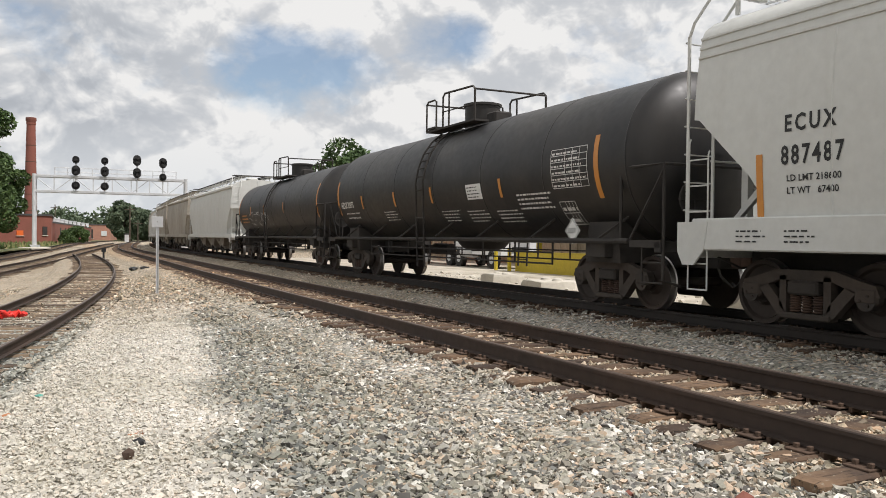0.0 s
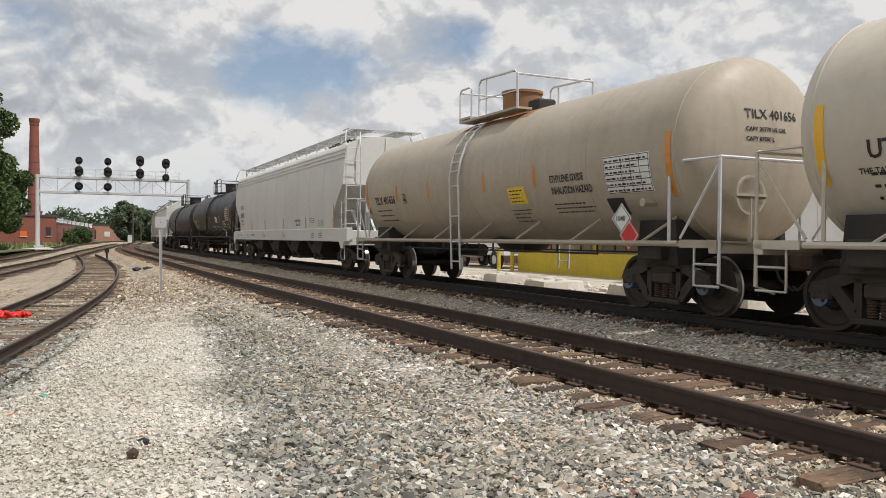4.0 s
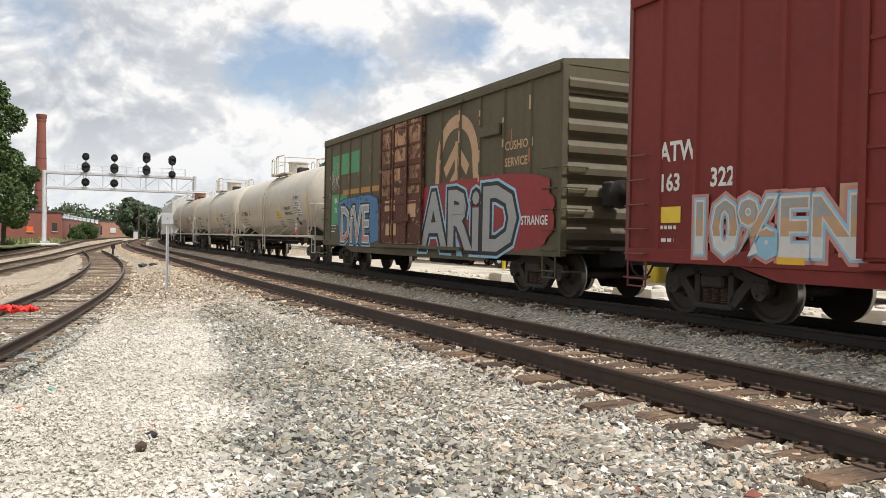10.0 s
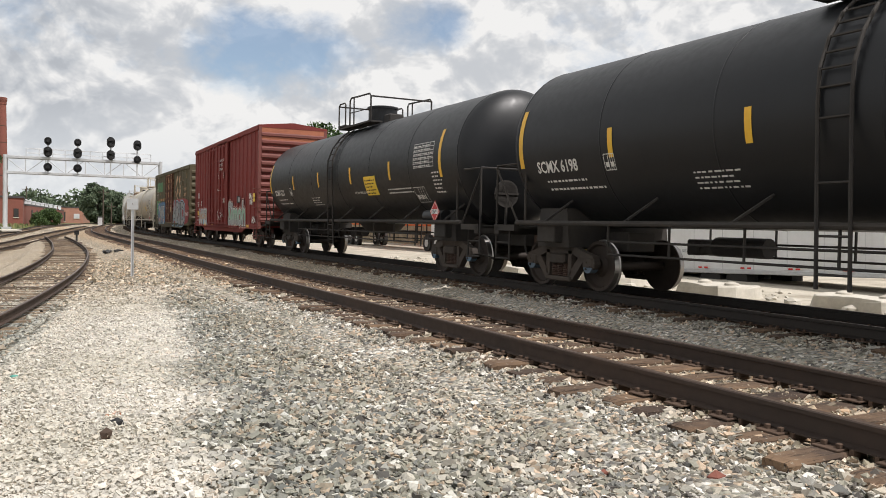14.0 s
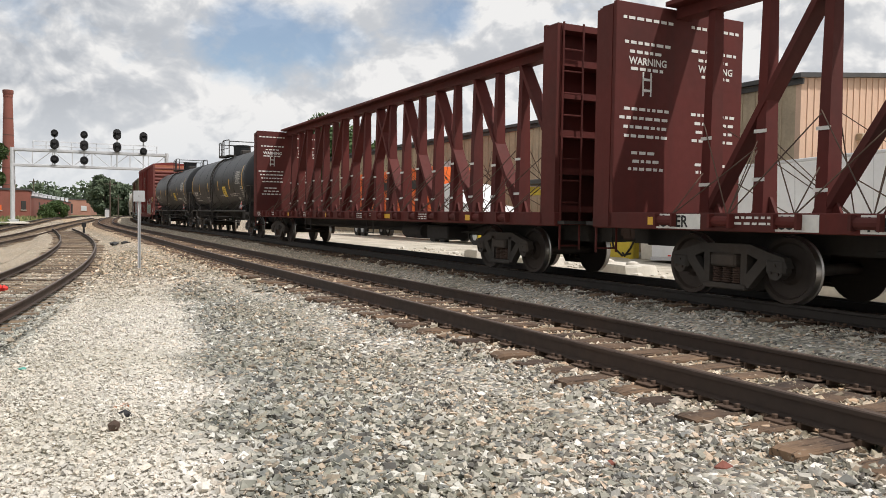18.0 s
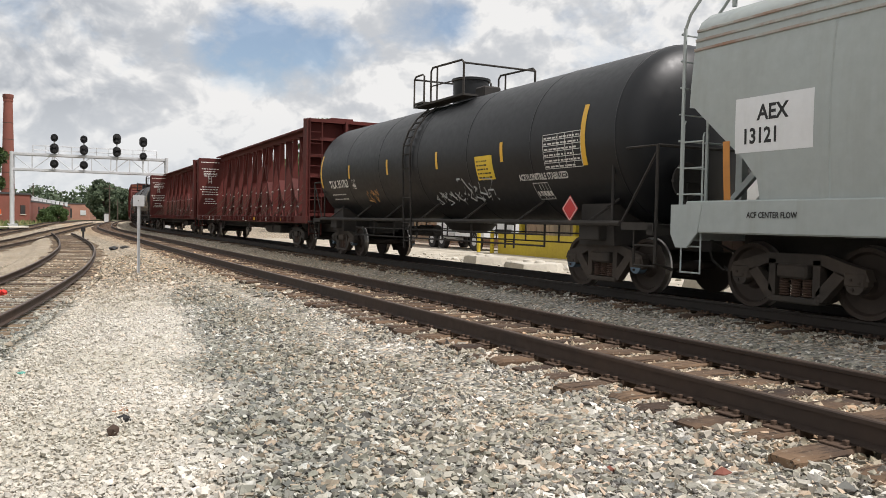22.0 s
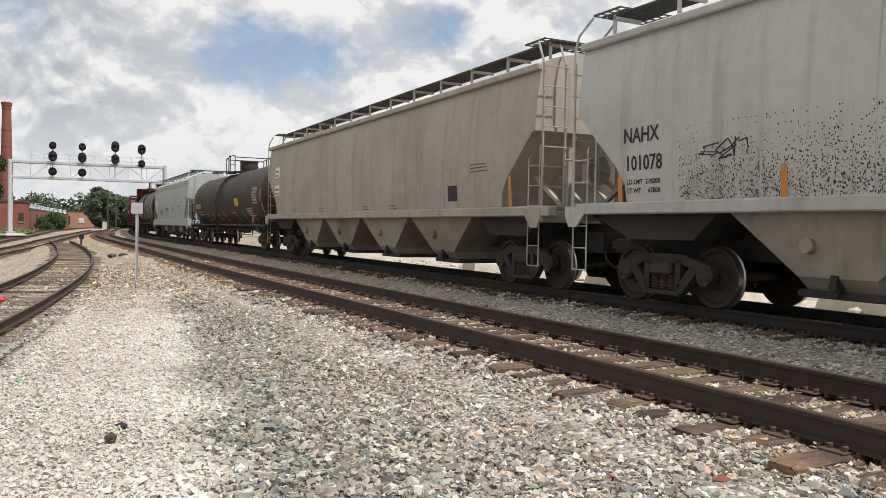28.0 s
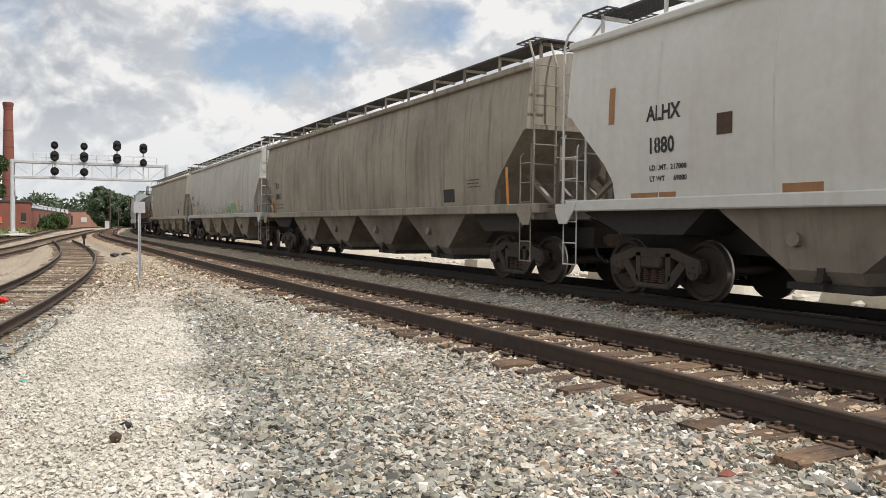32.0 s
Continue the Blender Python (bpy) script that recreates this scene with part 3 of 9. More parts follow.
def pieces(name, shape, mats, parent, smooth=None):
    """Links every primitive of a shape as a part of its own."""
    cuts = shape.cuts + [(len(shape.v), len(shape.f))]
    for (v0, f0), (v1, f1) in zip(cuts, cuts[1:]):
        one = Shape().add(shape.v[v0:v1], [tuple(i - v0 for i in q) for q in shape.f[f0:f1]])
        part(name, one, mats, parent, smooth=smooth)


def thing(name, label, category, group="", kind="", at=None):
    ob = new(name)
    ob.empty_display_size = 0.3
    if at is not None:
        ob.matrix_basis = at
    return tagged(ob, label, category, group, kind)


def raw_mesh(name, verts, faces, mat):
    """A large mesh from arrays of points and equal-sized faces."""
    me = bpy.data.meshes.new(name)
    nf, k = faces.shape
    me.vertices.add(len(verts))
    me.vertices.foreach_set("co", np.ascontiguousarray(verts, np.float32).ravel())
    me.loops.add(nf * k)
    me.loops.foreach_set("vertex_index", np.ascontiguousarray(faces, np.int32).ravel())
    me.polygons.add(nf)
    me.polygons.foreach_set("loop_start", np.arange(0, nf * k, k, dtype=np.int32))
    me.polygons.foreach_set("loop_total", np.full(nf, k, np.int32))
    me.materials.append(mat)
    me.update()
    me.validate()
    me.shade_flat()
    return me


# ---- ground ----
GROUND_Z = -0.31


def spot(s, off, z=0.0, turn=0.0):
    """A pose on the line: x forward along the track, y to the left of it."""
    x, y, th = on_line(s, off)
    return pose(x, y, z, 0, 0, math.degrees(th) + 90 + turn)


def bearing(deg, d):
    """A place d metres off, deg degrees to the left of straight ahead."""
    return (-d * math.sin(radians(deg)), d * math.cos(radians(deg)))


SPUR_S, SPUR_OFF = (-12, 0, 8, 13, 16.3, 20, 24, 28, 32, 36, 40, 44, 50, 58, 66, 75), (-15, -10, -7.75, -6.68, -6.15, -5.58, -5.04, -4.64, -4.36, -4.1, -3.93, -3.84, -3.76, -3.74, -3.8, -4.1)


def drop(s, off):
    """How far the ground and the side tracks lie below the near track."""
    rel = off - np.interp(s, SPUR_S, SPUR_OFF)
    d = np.interp(rel, (-13, -9, -6.2, -2.8, -0.9, 1.0, 2.1), (0.0, 0.45, 0.64, 0.5, 0.27, 0.26, 0.0))
    return d * np.interp(s, (80, 130), (1, 0))


def line_coords(px, py):
    """Arc length and offset of ground points."""
    s = (px - A0 * math.cos(PSI)) * -math.sin(PSI) + (py - A0 * math.sin(PSI)) * math.cos(PSI)
    for _ in range(3):
        th = np.interp(s, LS, LTH)
        dx, dy = px - np.interp(s, LS, LX), py - np.interp(s, LS, LY)
        off = dx * np.cos(th) + dy * np.sin(th)
        s = s + (dx * -np.sin(th) + dy * np.cos(th))
    return s, off


def ground_z(x, y):
    s, off = line_coords(np.array([float(x)]), np.array([float(y)]))
    return GROUND_Z - float(drop(s, off)[0])


def ground_sheet():
    ex = np.concatenate([-np.geomspace(3000, 62, 11), np.arange(-60, 16, 0.75), np.arange(18, 50, 4), np.geomspace(55, 3000, 11)])
    ey = np.concatenate([-np.geomspace(3000, 30, 11), np.arange(-24, 0, 3), np.arange(0, 130, 1.2), np.geomspace(134, 3000, 12)])
    gx, gy = np.meshgrid(ex, ey, indexing="ij")
    px, py = gx.ravel(), gy.ravel()
    s, off = line_coords(px, py)
    inside = (np.abs(px) < 100) & (py > -40) & (py < 200)
    z = np.array([noise.noise(Vector((a * 0.15, b * 0.15, 0))) * 0.03 + noise.noise(Vector((a * 0.7, b * 0.7, 3))) * 0.018 for a, b in zip(px, py)])
    v = np.stack([px, py, GROUND_Z + np.where(inside, z - drop(s, off), 0.0)], 1)
    i = np.arange(len(px)).reshape(gx.shape)
    f = np.stack([i[:-1, :-1].ravel(), i[1:, :-1].ravel(), i[1:, 1:].ravel(), i[:-1, 1:].ravel()], 1)
    ob = new("ground", raw_mesh("ground", v, f, GRAVEL))
    ob.data.shade_smooth()
    tagged(ob, "grey and buff crushed-stone ground between the tracks", "ground", kind="structure")


ground_sheet()


def patch(name, label, category, mat, outline, z):
    """A flat area on the ground with an uneven rim."""
    rng = random.Random(name)
    pts = []
    for (xa, ya), (xb, yb) in zip(outline, outline[1:] + outline[:1]):
        k = max(2, int(math.hypot(xb - xa, yb - ya) / 3))
        for j in range(k):
            w = j / k
            pts.append((xa + (xb - xa) * w + rng.uniform(-0.5, 0.5), ya + (yb - ya) * w + rng.uniform(-0.5, 0.5)))
    sh = Shape()
    n = len(pts)
    sh.add([(x, y, z) for x, y in pts] + [(x, y, z - 0.12) for x, y in pts],
           [tuple(range(n))] + [(i, n + i, n + (i + 1) % n, (i + 1) % n) for i in range(n)])
    return tagged(part(name, sh, mat), label, category, kind="structure")


patch("pavement", "pale sunlit concrete and gravel yard behind the railway", "pavement", YARD,
      [on_line(s, 7.1)[:2] for s in (-40, -15, 0, 15, 30, 45, 60)] + [on_line(s, 60)[:2] for s in (75, 40, 0, -40)], GROUND_Z + 0.02)
patch("grass_verge", "weedy dry grass in front of the brick works", "grass", GRASS_M,
      [bearing(a, d) for a, d in ((50, 52), (40, 58), (33, 66), (29, 84), (26, 120), (24.6, 170), (27, 178), (34, 150), (44, 130), (55, 110))], GROUND_Z + 0.03)
patch("grass_field", "rough green grass at the end of the yard", "grass", GRASS_M,
      [bearing(a, d) for a, d in ((23.5, 220), (21, 230), (17, 240), (8, 200), (6, 300), (20, 420), (30, 420), (29, 240))], GROUND_Z + 0.04)
patch("gravel_spill", "white stone spill round the foot of the signal bridge", "gravel", CONCRETE,
      [bearing(a, d) for a, d in ((28.2, 106), (27.2, 98), (25.9, 103), (26.6, 112))], GROUND_Z + 0.06)

# ---- tracks ----
GAUGE = 1.435 / 2 + 0.0365
RAIL_PROFILE = ((-0.07, -0.18), (0.07, -0.18), (0.07, -0.168), (0.012, -0.15), (0.010, -0.045), (0.037, -0.038), (0.037, -0.008),
                (0.028, 0), (-0.028, 0), (-0.037, -0.008), (-0.037, -0.038), (-0.010, -0.045), (-0.012, -0.15), (-0.07, -0.168))
MAIN_S, MAIN_OFF = (-30, 0, 36, 45, 60, 72, 90, 110, 180), (-16.5, -13.4, -9.78, -8.85, -6.98, -5.15, -3.9, -2.7, -1.3)
LANES = {
    "near": (lambda s: 0.0, -60, 420),
    "train": (lambda s: GAP, -140, 520),
    "spur": (lambda s: float(np.interp(s, SPUR_S, SPUR_OFF)), -8, 74),
    "main": (lambda s: float(np.interp(s, MAIN_S, MAIN_OFF)), -30, 150),
    "outer": (lambda s: float(np.interp(s, (-40, 0, 54, 77, 99, 160, 400), (-17.5, -15.0, -11.5, -10.1, -8.3, -7.4, -7.0))), -30, 300),
}


def lane_at(lane, s):
    fn = LANES[lane][0]
    a, b = on_line(s - 0.5, fn(s - 0.5)), on_line(s + 0.5, fn(s + 0.5))
    th = math.atan2(-(b[0] - a[0]), b[1] - a[1])
    c = on_line(s, fn(s))
    return c[0], c[1], th


def smooth_lane(lane, s):
    """The lane's middle, eased so that its bends are round."""
    x = y = 0.0
    for k in (-4, -2, 0, 2, 4):
        p = lane_at(lane, s + k)
        x, y = x + p[0] / 5, y + p[1] / 5
    a, b = lane_at(lane, s - 3), lane_at(lane, s + 3)
    return x, y, math.atan2(-(b[0] - a[0]), b[1] - a[1])


NEAR_Z, TRAIN_Z = 0.034, 0.105


def lane_low(lane, s):
    """How high the lane's rail heads lie; the train's track is banked up a little over its neighbour."""
    return {"near": NEAR_Z, "train": TRAIN_Z}.get(lane) or -float(drop(s, LANES[lane][0](s)))


def rail_mesh(lane, side, s0, s1):
    rings = []
    k = 0.84 if lane in ("spur", "main", "outer") else 1.0
    s = s0
    while s <= s1:
        x, y, th = smooth_lane(lane, s)
        c, sn = math.cos(th), math.sin(th)
        low = lane_low(lane, s)
        rings.append([(x + (side * GAUGE + a) * c, y + (side * GAUGE + a) * sn, z) for a, z in ((a * k, z * k + low) for a, z in RAIL_PROFILE)])
        s += 1.0 if s < 90 else 4.0
    sh = Shape().loft(rings)
    n = len(RAIL_PROFILE)
    # rails below the train take the copy with shade in its colour
    me = sh.mesh("rail", [RAIL_SHADED if lane == "train" else RAIL, RAIL_TOP])
    idx = [0] * len(me.polygons)
    for i in range((len(rings) - 1) * n):
        if i % n == 7:
            idx[i] = 1
    me.polygons.foreach_set("material_index", idx)
    return me


def tie_variants(mat, half):
    out = []
    for i in range(7):
        rng = random.Random(40 + i)
        sh = Shape()
        a, b = half + rng.uniform(-0.09, 0.07), half + rng.uniform(-0.09, 0.07)
        ys = [-a, -a + 0.05, -half * 0.45, 0, half * 0.4, b - 0.06, b]
        rings = []
        for k, y in enumerate(ys):
            w = (0.10 if k in (0, len(ys) - 1) else 0.115) + rng.uniform(-0.008, 0.008)
            top = rng.uniform(-0.010, 0.003) - (0.015 if k in (0, len(ys) - 1) else 0)
            e = rng.uniform(0.012, 0.028)
            rings.append([(-w, y, -0.17), (-w, y + rng.uniform(-0.02, 0.02), top - e), (-w + e, y, top), (w - e, y, top + rng.uniform(-0.006, 0)),
                          (w, y + rng.uniform(-0.02, 0.02), top - e), (w, y, -0.17)])
        out.append(sh.loft(rings).mesh("tie", [mat]))
    return out


TIES = tie_variants(TIE, 1.3)
OLD_TIES = tie_variants(TIE_OLD, 1.16)
PLATE_SHAPE = Shape().box(-0.095, 0.095, -0.17, 0.17, 0, 0.014, c=0.003)
for _a, _b in ((-0.06, -0.10), (0.06, -0.10), (-0.06, 0.10), (0.05, 0.10)):
    PLATE_SHAPE.box(_a - 0.016, _a + 0.016, _b - 0.02, _b + 0.02, 0.012, 0.045, c=0.004)
PLATE_SHAPE.box(0.125, 0.155, -0.09, 0.09, -0.02, 0.02).box(-0.155, -0.125, -0.09, 0.09, -0.02, 0.02)
PLATE = PLATE_SHAPE.mesh("tie_plate", [IRON])
TIE_STEP = 0.46
TIE_TOP = -0.196


def build_track(lane, label, near0, near1, plates):
    s0, s1 = LANES[lane][1:]
    old = lane in ("spur", "main", "outer")
    ties = OLD_TIES if old else TIES
    t = thing("railway_track", label, "railway track", group="railway tracks", kind="structure")
    rings = []
    s = s0
    while s <= min(s1, 220):
        x, y, th = smooth_lane(lane, s)
        low = lane_low(lane, s)
        bed = -0.228 if old else float(np.interp(s, (20, 40), (-0.255, -0.216)))
        rings.append([(x + a * math.cos(th), y + a * math.sin(th), z) for a, z in ((-3.0, GROUND_Z - 0.5 + low), (-1.9, GROUND_Z - 0.01 + low), (-1.2, bed + low), (1.2, bed + low), (1.9, GROUND_Z - 0.01 + low), (3.0, GROUND_Z - 0.5 + low))])
        s += 2.0
    part("ballast_bed", Shape().loft(rings, closed=False, caps=False), GRAVEL, t)
    for side in (-1, 1):
        part("rail", rail_mesh(lane, side, s0, s1), None, t)
    rng = random.Random(lane)
    far = []
    s = s0
    while s < min(s1, 170):
        x, y, th = smooth_lane(lane, s)
        slide, twist = rng.uniform(-0.09, 0.09), rng.uniform(-1.2, 1.2)
        m = pose(x + math.cos(th) * slide, y + math.sin(th) * slide, TIE_TOP + lane_low(lane, s) + (rng.uniform(-0.026, 0.008) if old else rng.uniform(-0.012, 0.006)), rng.uniform(-0.8, 0.8), rng.uniform(-0.9, 0.9),
                 math.degrees(th) + 90 + twist)
        if near0 <= s <= near1:
            part("tie", ties[rng.randrange(7)], None, t, at=m)
            if plates and s < plates:
                for side in (-1, 1):
                    part("tie_plate", PLATE, None, t, at=pose(x + math.cos(th) * side * GAUGE, y + math.sin(th) * side * GAUGE, TIE_TOP + lane_low(lane, s) + 0.001, 0, 0, math.degrees(th) + 90))
        else:
            far.append(m)
        s += TIE_STEP * rng.uniform(0.93, 1.07)
    if far:
        base = np.array([v.co[:] for v in ties[0].vertices])
        quads = [tuple(p.vertices) for p in ties[0].polygons if len(p.vertices) == 4]
        vs, fs = [], []
        for i, m in enumerate(far):
            mm = np.array(m)
            vs.append(base @ mm[:3, :3].T + mm[:3, 3])
            fs.append(np.array(quads) + i * len(base))
        part("far_ties", raw_mesh("far_ties", np.concatenate(vs), np.concatenate(fs), TIE_OLD if old else TIE), None, t)["kind"] = "stuff"
    return t


build_track("near", "rusty empty railway track on worn timber ties", -2, 60, 34)
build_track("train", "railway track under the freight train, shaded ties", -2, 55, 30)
build_track("spur", "rusty curved spur track with old weathered ties", 4, 62, 0)
build_track("main", "rusty main track joining the curve", 18, 62, 0)
build_track("outer", "outer railway track beside the grass verge", 28, 60, 0)


# ---- loose stones ----
CUBE = np.array([(x, y, z) for x in (-.6, .6) for y in (-.6, .6) for z in (-.6, .6)])
CUBE_F = np.array([(0, 1, 3), (0, 3, 2), (4, 6, 7), (4, 7, 5), (0, 4, 5), (0, 5, 1), (2, 3, 7), (2, 7, 6), (0, 2, 6), (0, 6, 4), (1, 5, 7), (1, 7, 3)])
ICO = np.array([(0, 0, -1), (.72, -.53, -.45), (-.28, -.85, -.45), (-.89, 0, -.45), (-.28, .85, -.45), (.72, .53, -.45),
                (.28, -.85, .45), (-.72, -.53, .45), (-.72, .53, .45), (.28, .85, .45), (.89, 0, .45), (0, 0, 1)])
ICO_F = np.array([(0, 1, 2), (1, 0, 5), (0, 2, 3), (0, 3, 4), (0, 4, 5), (1, 5, 10), (2, 1, 6), (3, 2, 7), (4, 3, 8), (5, 4, 9),
                  (1, 10, 6), (2, 6, 7), (3, 7, 8), (4, 8, 9), (5, 9, 10), (6, 10, 11), (7, 6, 11), (8, 7, 11), (9, 8, 11), (10, 9, 11)])
OCT = np.array([(1, 0, 0), (-1, 0, 0), (0, 1, 0), (0, -1, 0), (0, 0, 1), (0, 0, -1)], float)
OCT_F = np.array([(0, 2, 4), (2, 1, 4), (1, 3, 4), (3, 0, 4), (2, 0, 5), (1, 2, 5), (3, 1, 5), (0, 3, 5)])


def stones(name, r0, r1, density, sizes, base, faces, seed, half=36.0, label=""):
    rng = np.random.default_rng(seed)
    n = int(density * (r1 ** 2 - r0 ** 2) * radians(half))
    r = np.sqrt(rng.uniform(r0 ** 2, r1 ** 2, n))
    a = np.radians(rng.uniform(-half, half, n))
    x, y = -r * np.sin(a), r * np.cos(a)
    s, off = line_coords(x, y)
    size = rng.uniform(sizes[0], sizes[1], n) * rng.choice([0.75, 1.0, 1.0, 1.35], n)
    wob = off + A0 - 0.13 * (s - 4.0) + rng.normal(0, 0.25, n)
    worn = (wob > -1.05) & (wob < 0.9) & (s < 20)
    size = np.where(worn, size * 0.62, size)
    z = GROUND_Z + rng.uniform(-0.01, 0.022, n) - drop(s, off)
    keep = np.ones(n, bool)
    for centre, lift in ((0.0, NEAR_Z), (GAP, TRAIN_Z)):
        d = np.abs(off - centre)
        bed = d < 2.0
        for side in (-1, 1):
            keep &= np.abs(off - centre - side * GAUGE) > 0.085
        wave = 0.018 * np.sin(s * 5.3 + centre) * np.sin(s * 1.9 + 1)
        z = np.where(bed, np.interp(d, (0.7, 0.72, 1.15, 1.35, 1.9), (lift - 0.240, lift - 0.230, lift - 0.236, lift - 0.252, GROUND_Z)) + 0.6 * wave * (d > 0.7) + rng.uniform(-0.022, 0.012, n), z)
    keep &= off < 7.2
    # along the spur the timber shows, with stones strewn thinly between
    rel = np.abs(off - np.interp(s, SPUR_S, SPUR_OFF))
    keep &= (rel > 1.1) | (rng.uniform(0, 1, n) < 0.15)
    keep &= (np.abs(rel - GAUGE) > 0.1)
    z = np.where(rel < 1.3, -0.215 - drop(s, off) + rng.uniform(-0.02, 0.012, n), z)
    x, y, z, size = x[keep], y[keep], z[keep], size[keep]
    n = len(x)
    k = len(base)
    jit = base[None] * rng.uniform(0.45, 1.25, (n, k, 1)) * size[:, None, None] * rng.uniform(0.42, 1.62, (n, 1, 3))
    q = rng.normal(size=(n, 4))
    q /= np.linalg.norm(q, axis=1)[:, None]
    w, i, j, l = q.T
    rot = np.stack([1 - 2 * (j * j + l * l), 2 * (i * j - l * w), 2 * (i * l + j * w), 2 * (i * j + l * w), 1 - 2 * (i * i + l * l),
                    2 * (j * l - i * w), 2 * (i * l - j * w), 2 * (j * l + i * w), 1 - 2 * (i * i + j * j)], 1).reshape(n, 3, 3)
    v = np.einsum("nij,nkj->nki", rot, jit)
    v[:, :, 2] *= 0.75
    v += np.stack([x, y, z], 1)[:, None]
    f = faces[None] + (np.arange(n) * k)[:, None, None]
    ob = new(name, raw_mesh(name, v.reshape(-1, 3), f.reshape(-1, 3), STONES))
    tagged(ob, label, "gravel", kind="stuff")


stones("ballast_stones", 3.2, 8.0, 1750, (0.012, 0.031), CUBE * 1.15, CUBE_F, 1, label="loose grey, buff and white crushed ballast stones")
stones("ballast_stones", 8.0, 15.0, 900, (0.015, 0.038), OCT, OCT_F, 2, label="loose grey and buff ballast stones farther off")
stones("ballast_stones", 15.0, 34.0, 140, (0.028, 0.055), OCT, OCT_F, 3, 34.0, label="distant grey and buff ballast stones")


# ---- small things on the ground ----
def lump(name, label, category, mat, x, y, r, seed, flat=0.7, parts=1):
    rng = np.random.default_rng(seed)
    sh = Shape()
    for i in range(parts):
        o = np.array([rng.uniform(-r, r) * 1.2 * (parts > 1), rng.uniform(-r, r) * 1.2 * (parts > 1), 0])
        v = ICO * rng.uniform(0.7, 1.2, (12, 1)) * np.array([r, r * 0.8, r * flat]) + o + (0, 0, r * flat * 0.6)
        sh.add(v, [tuple(q) for q in ICO_F])
    return tagged(part(name, sh, mat, at=pose(x, y, ground_z(x, y), 0, 0, seed * 40)), label, category)


lump("rock", "dark grey rock lying on pale gravel", "rock", BLACK_M, -2.25, 5.95, 0.055, 1)
lump("rock", "dark brown rock half sunk in gravel", "rock", IRON, -2.2, 5.62, 0.065, 2)
lump("rock", "dark stone beside the spur track", "rock", BLACK_M, -15.1, 39.0, 0.32, 3, 0.35)
lump("rock", "dark flat clod on the gravel", "rock", DARK_M, -14.2, 38.0, 0.3, 4, 0.3)
lump("brick_fragment", "broken red-brown brick fragment in the ballast", "brick", BRICK_M, 1.82, 4.78, 0.075, 5, 0.6)
lump("brick_fragment", "rust-brown chip in the ballast", "brick", BRICK_M, 1.16, 4.9, 0.04, 6, 0.6)
lump("rag", "crumpled teal scrap on the gravel", "litter", material("teal_cloth", (0.10, 0.32, 0.26), 0.8, bump=0.01), -3.9, 7.75, 0.06, 7, 0.4)
lump("rust_flakes", "scatter of orange rust on the gravel", "litter", material("orange_rust", (0.38, 0.16, 0.07), 0.95, bump=0.02), -3.75, 6.9, 0.09, 8, 0.15, 5)
lump("rust_flakes", "scatter of orange rust on the gravel", "litter", bpy.data.materials["orange_rust"], -2.45, 6.3, 0.06, 9, 0.15, 4)


def red_rag():
    sh = Shape()
    rng = random.Random(5)
    for i in range(9):
        x, y = rng.uniform(-0.36, 0.16), rng.uniform(-0.1, 0.1)
        w = [(x + rng.uniform(-0.02, 0.02) + k * 0.06, y + rng.uniform(-0.07, 0.07), 0.03 + rng.uniform(0, 0.10)) for k in range(5)]
        sh.tube(w, rng.uniform(0.025, 0.05), 6)
    x, y, _ = smooth_lane("spur", 17.5)
    tagged(part("safety_netting", sh, RED_M, at=pose(x - 0.30, y - 0.2, -0.36, 0, 0, 20)), "crumpled bright red netting caught on the spur rail", "litter")


red_rag()


def marker_post():
    t = thing("sign_post", "grey steel marker post with a blank square plate", "sign", at=pose(-7.62, 21.35, ground_z(-7.62, 21.35)))
    part("post", Shape().prism(((-0.04, -0.02), (-0.025, 0.02), (0.025, 0.02), (0.04, -0.02), (0.03, -0.02), (0.018, 0.01), (-0.018, 0.01), (-0.03, -0.02)), 0, 1.98, "z"), STEEL_GALV, t)
    part("plate", Shape().box(-0.15, 0.15, -0.035, -0.022, 1.80, 2.09, c=0.004), STEEL_GALV, t, "blank grey plate")
    part("bolt", Shape().cyl((0, -0.045, 1.95), (0, -0.03, 1.95), 0.012, 8), IRON, t)


marker_post()


def switch_stand():
    t = thing("switch_stand", "small black switch stand beside the turnout", "switch stand", at=pose(-23.6, 55.6, ground_z(-23.6, 55.6)))
    part("base", Shape().box(-0.3, 0.3, -0.2, 0.2, 0, 0.16, c=0.02), IRON, t)
    part("mast", Shape().cyl((0, 0, 0.1), (0, 0, 0.85), 0.07, 8), BLACK_M, t)
    part("target", Shape().box(-0.16, 0.16, -0.02, 0.02, 0.66, 0.95, c=0.01), BLACK_M, t)


switch_stand()


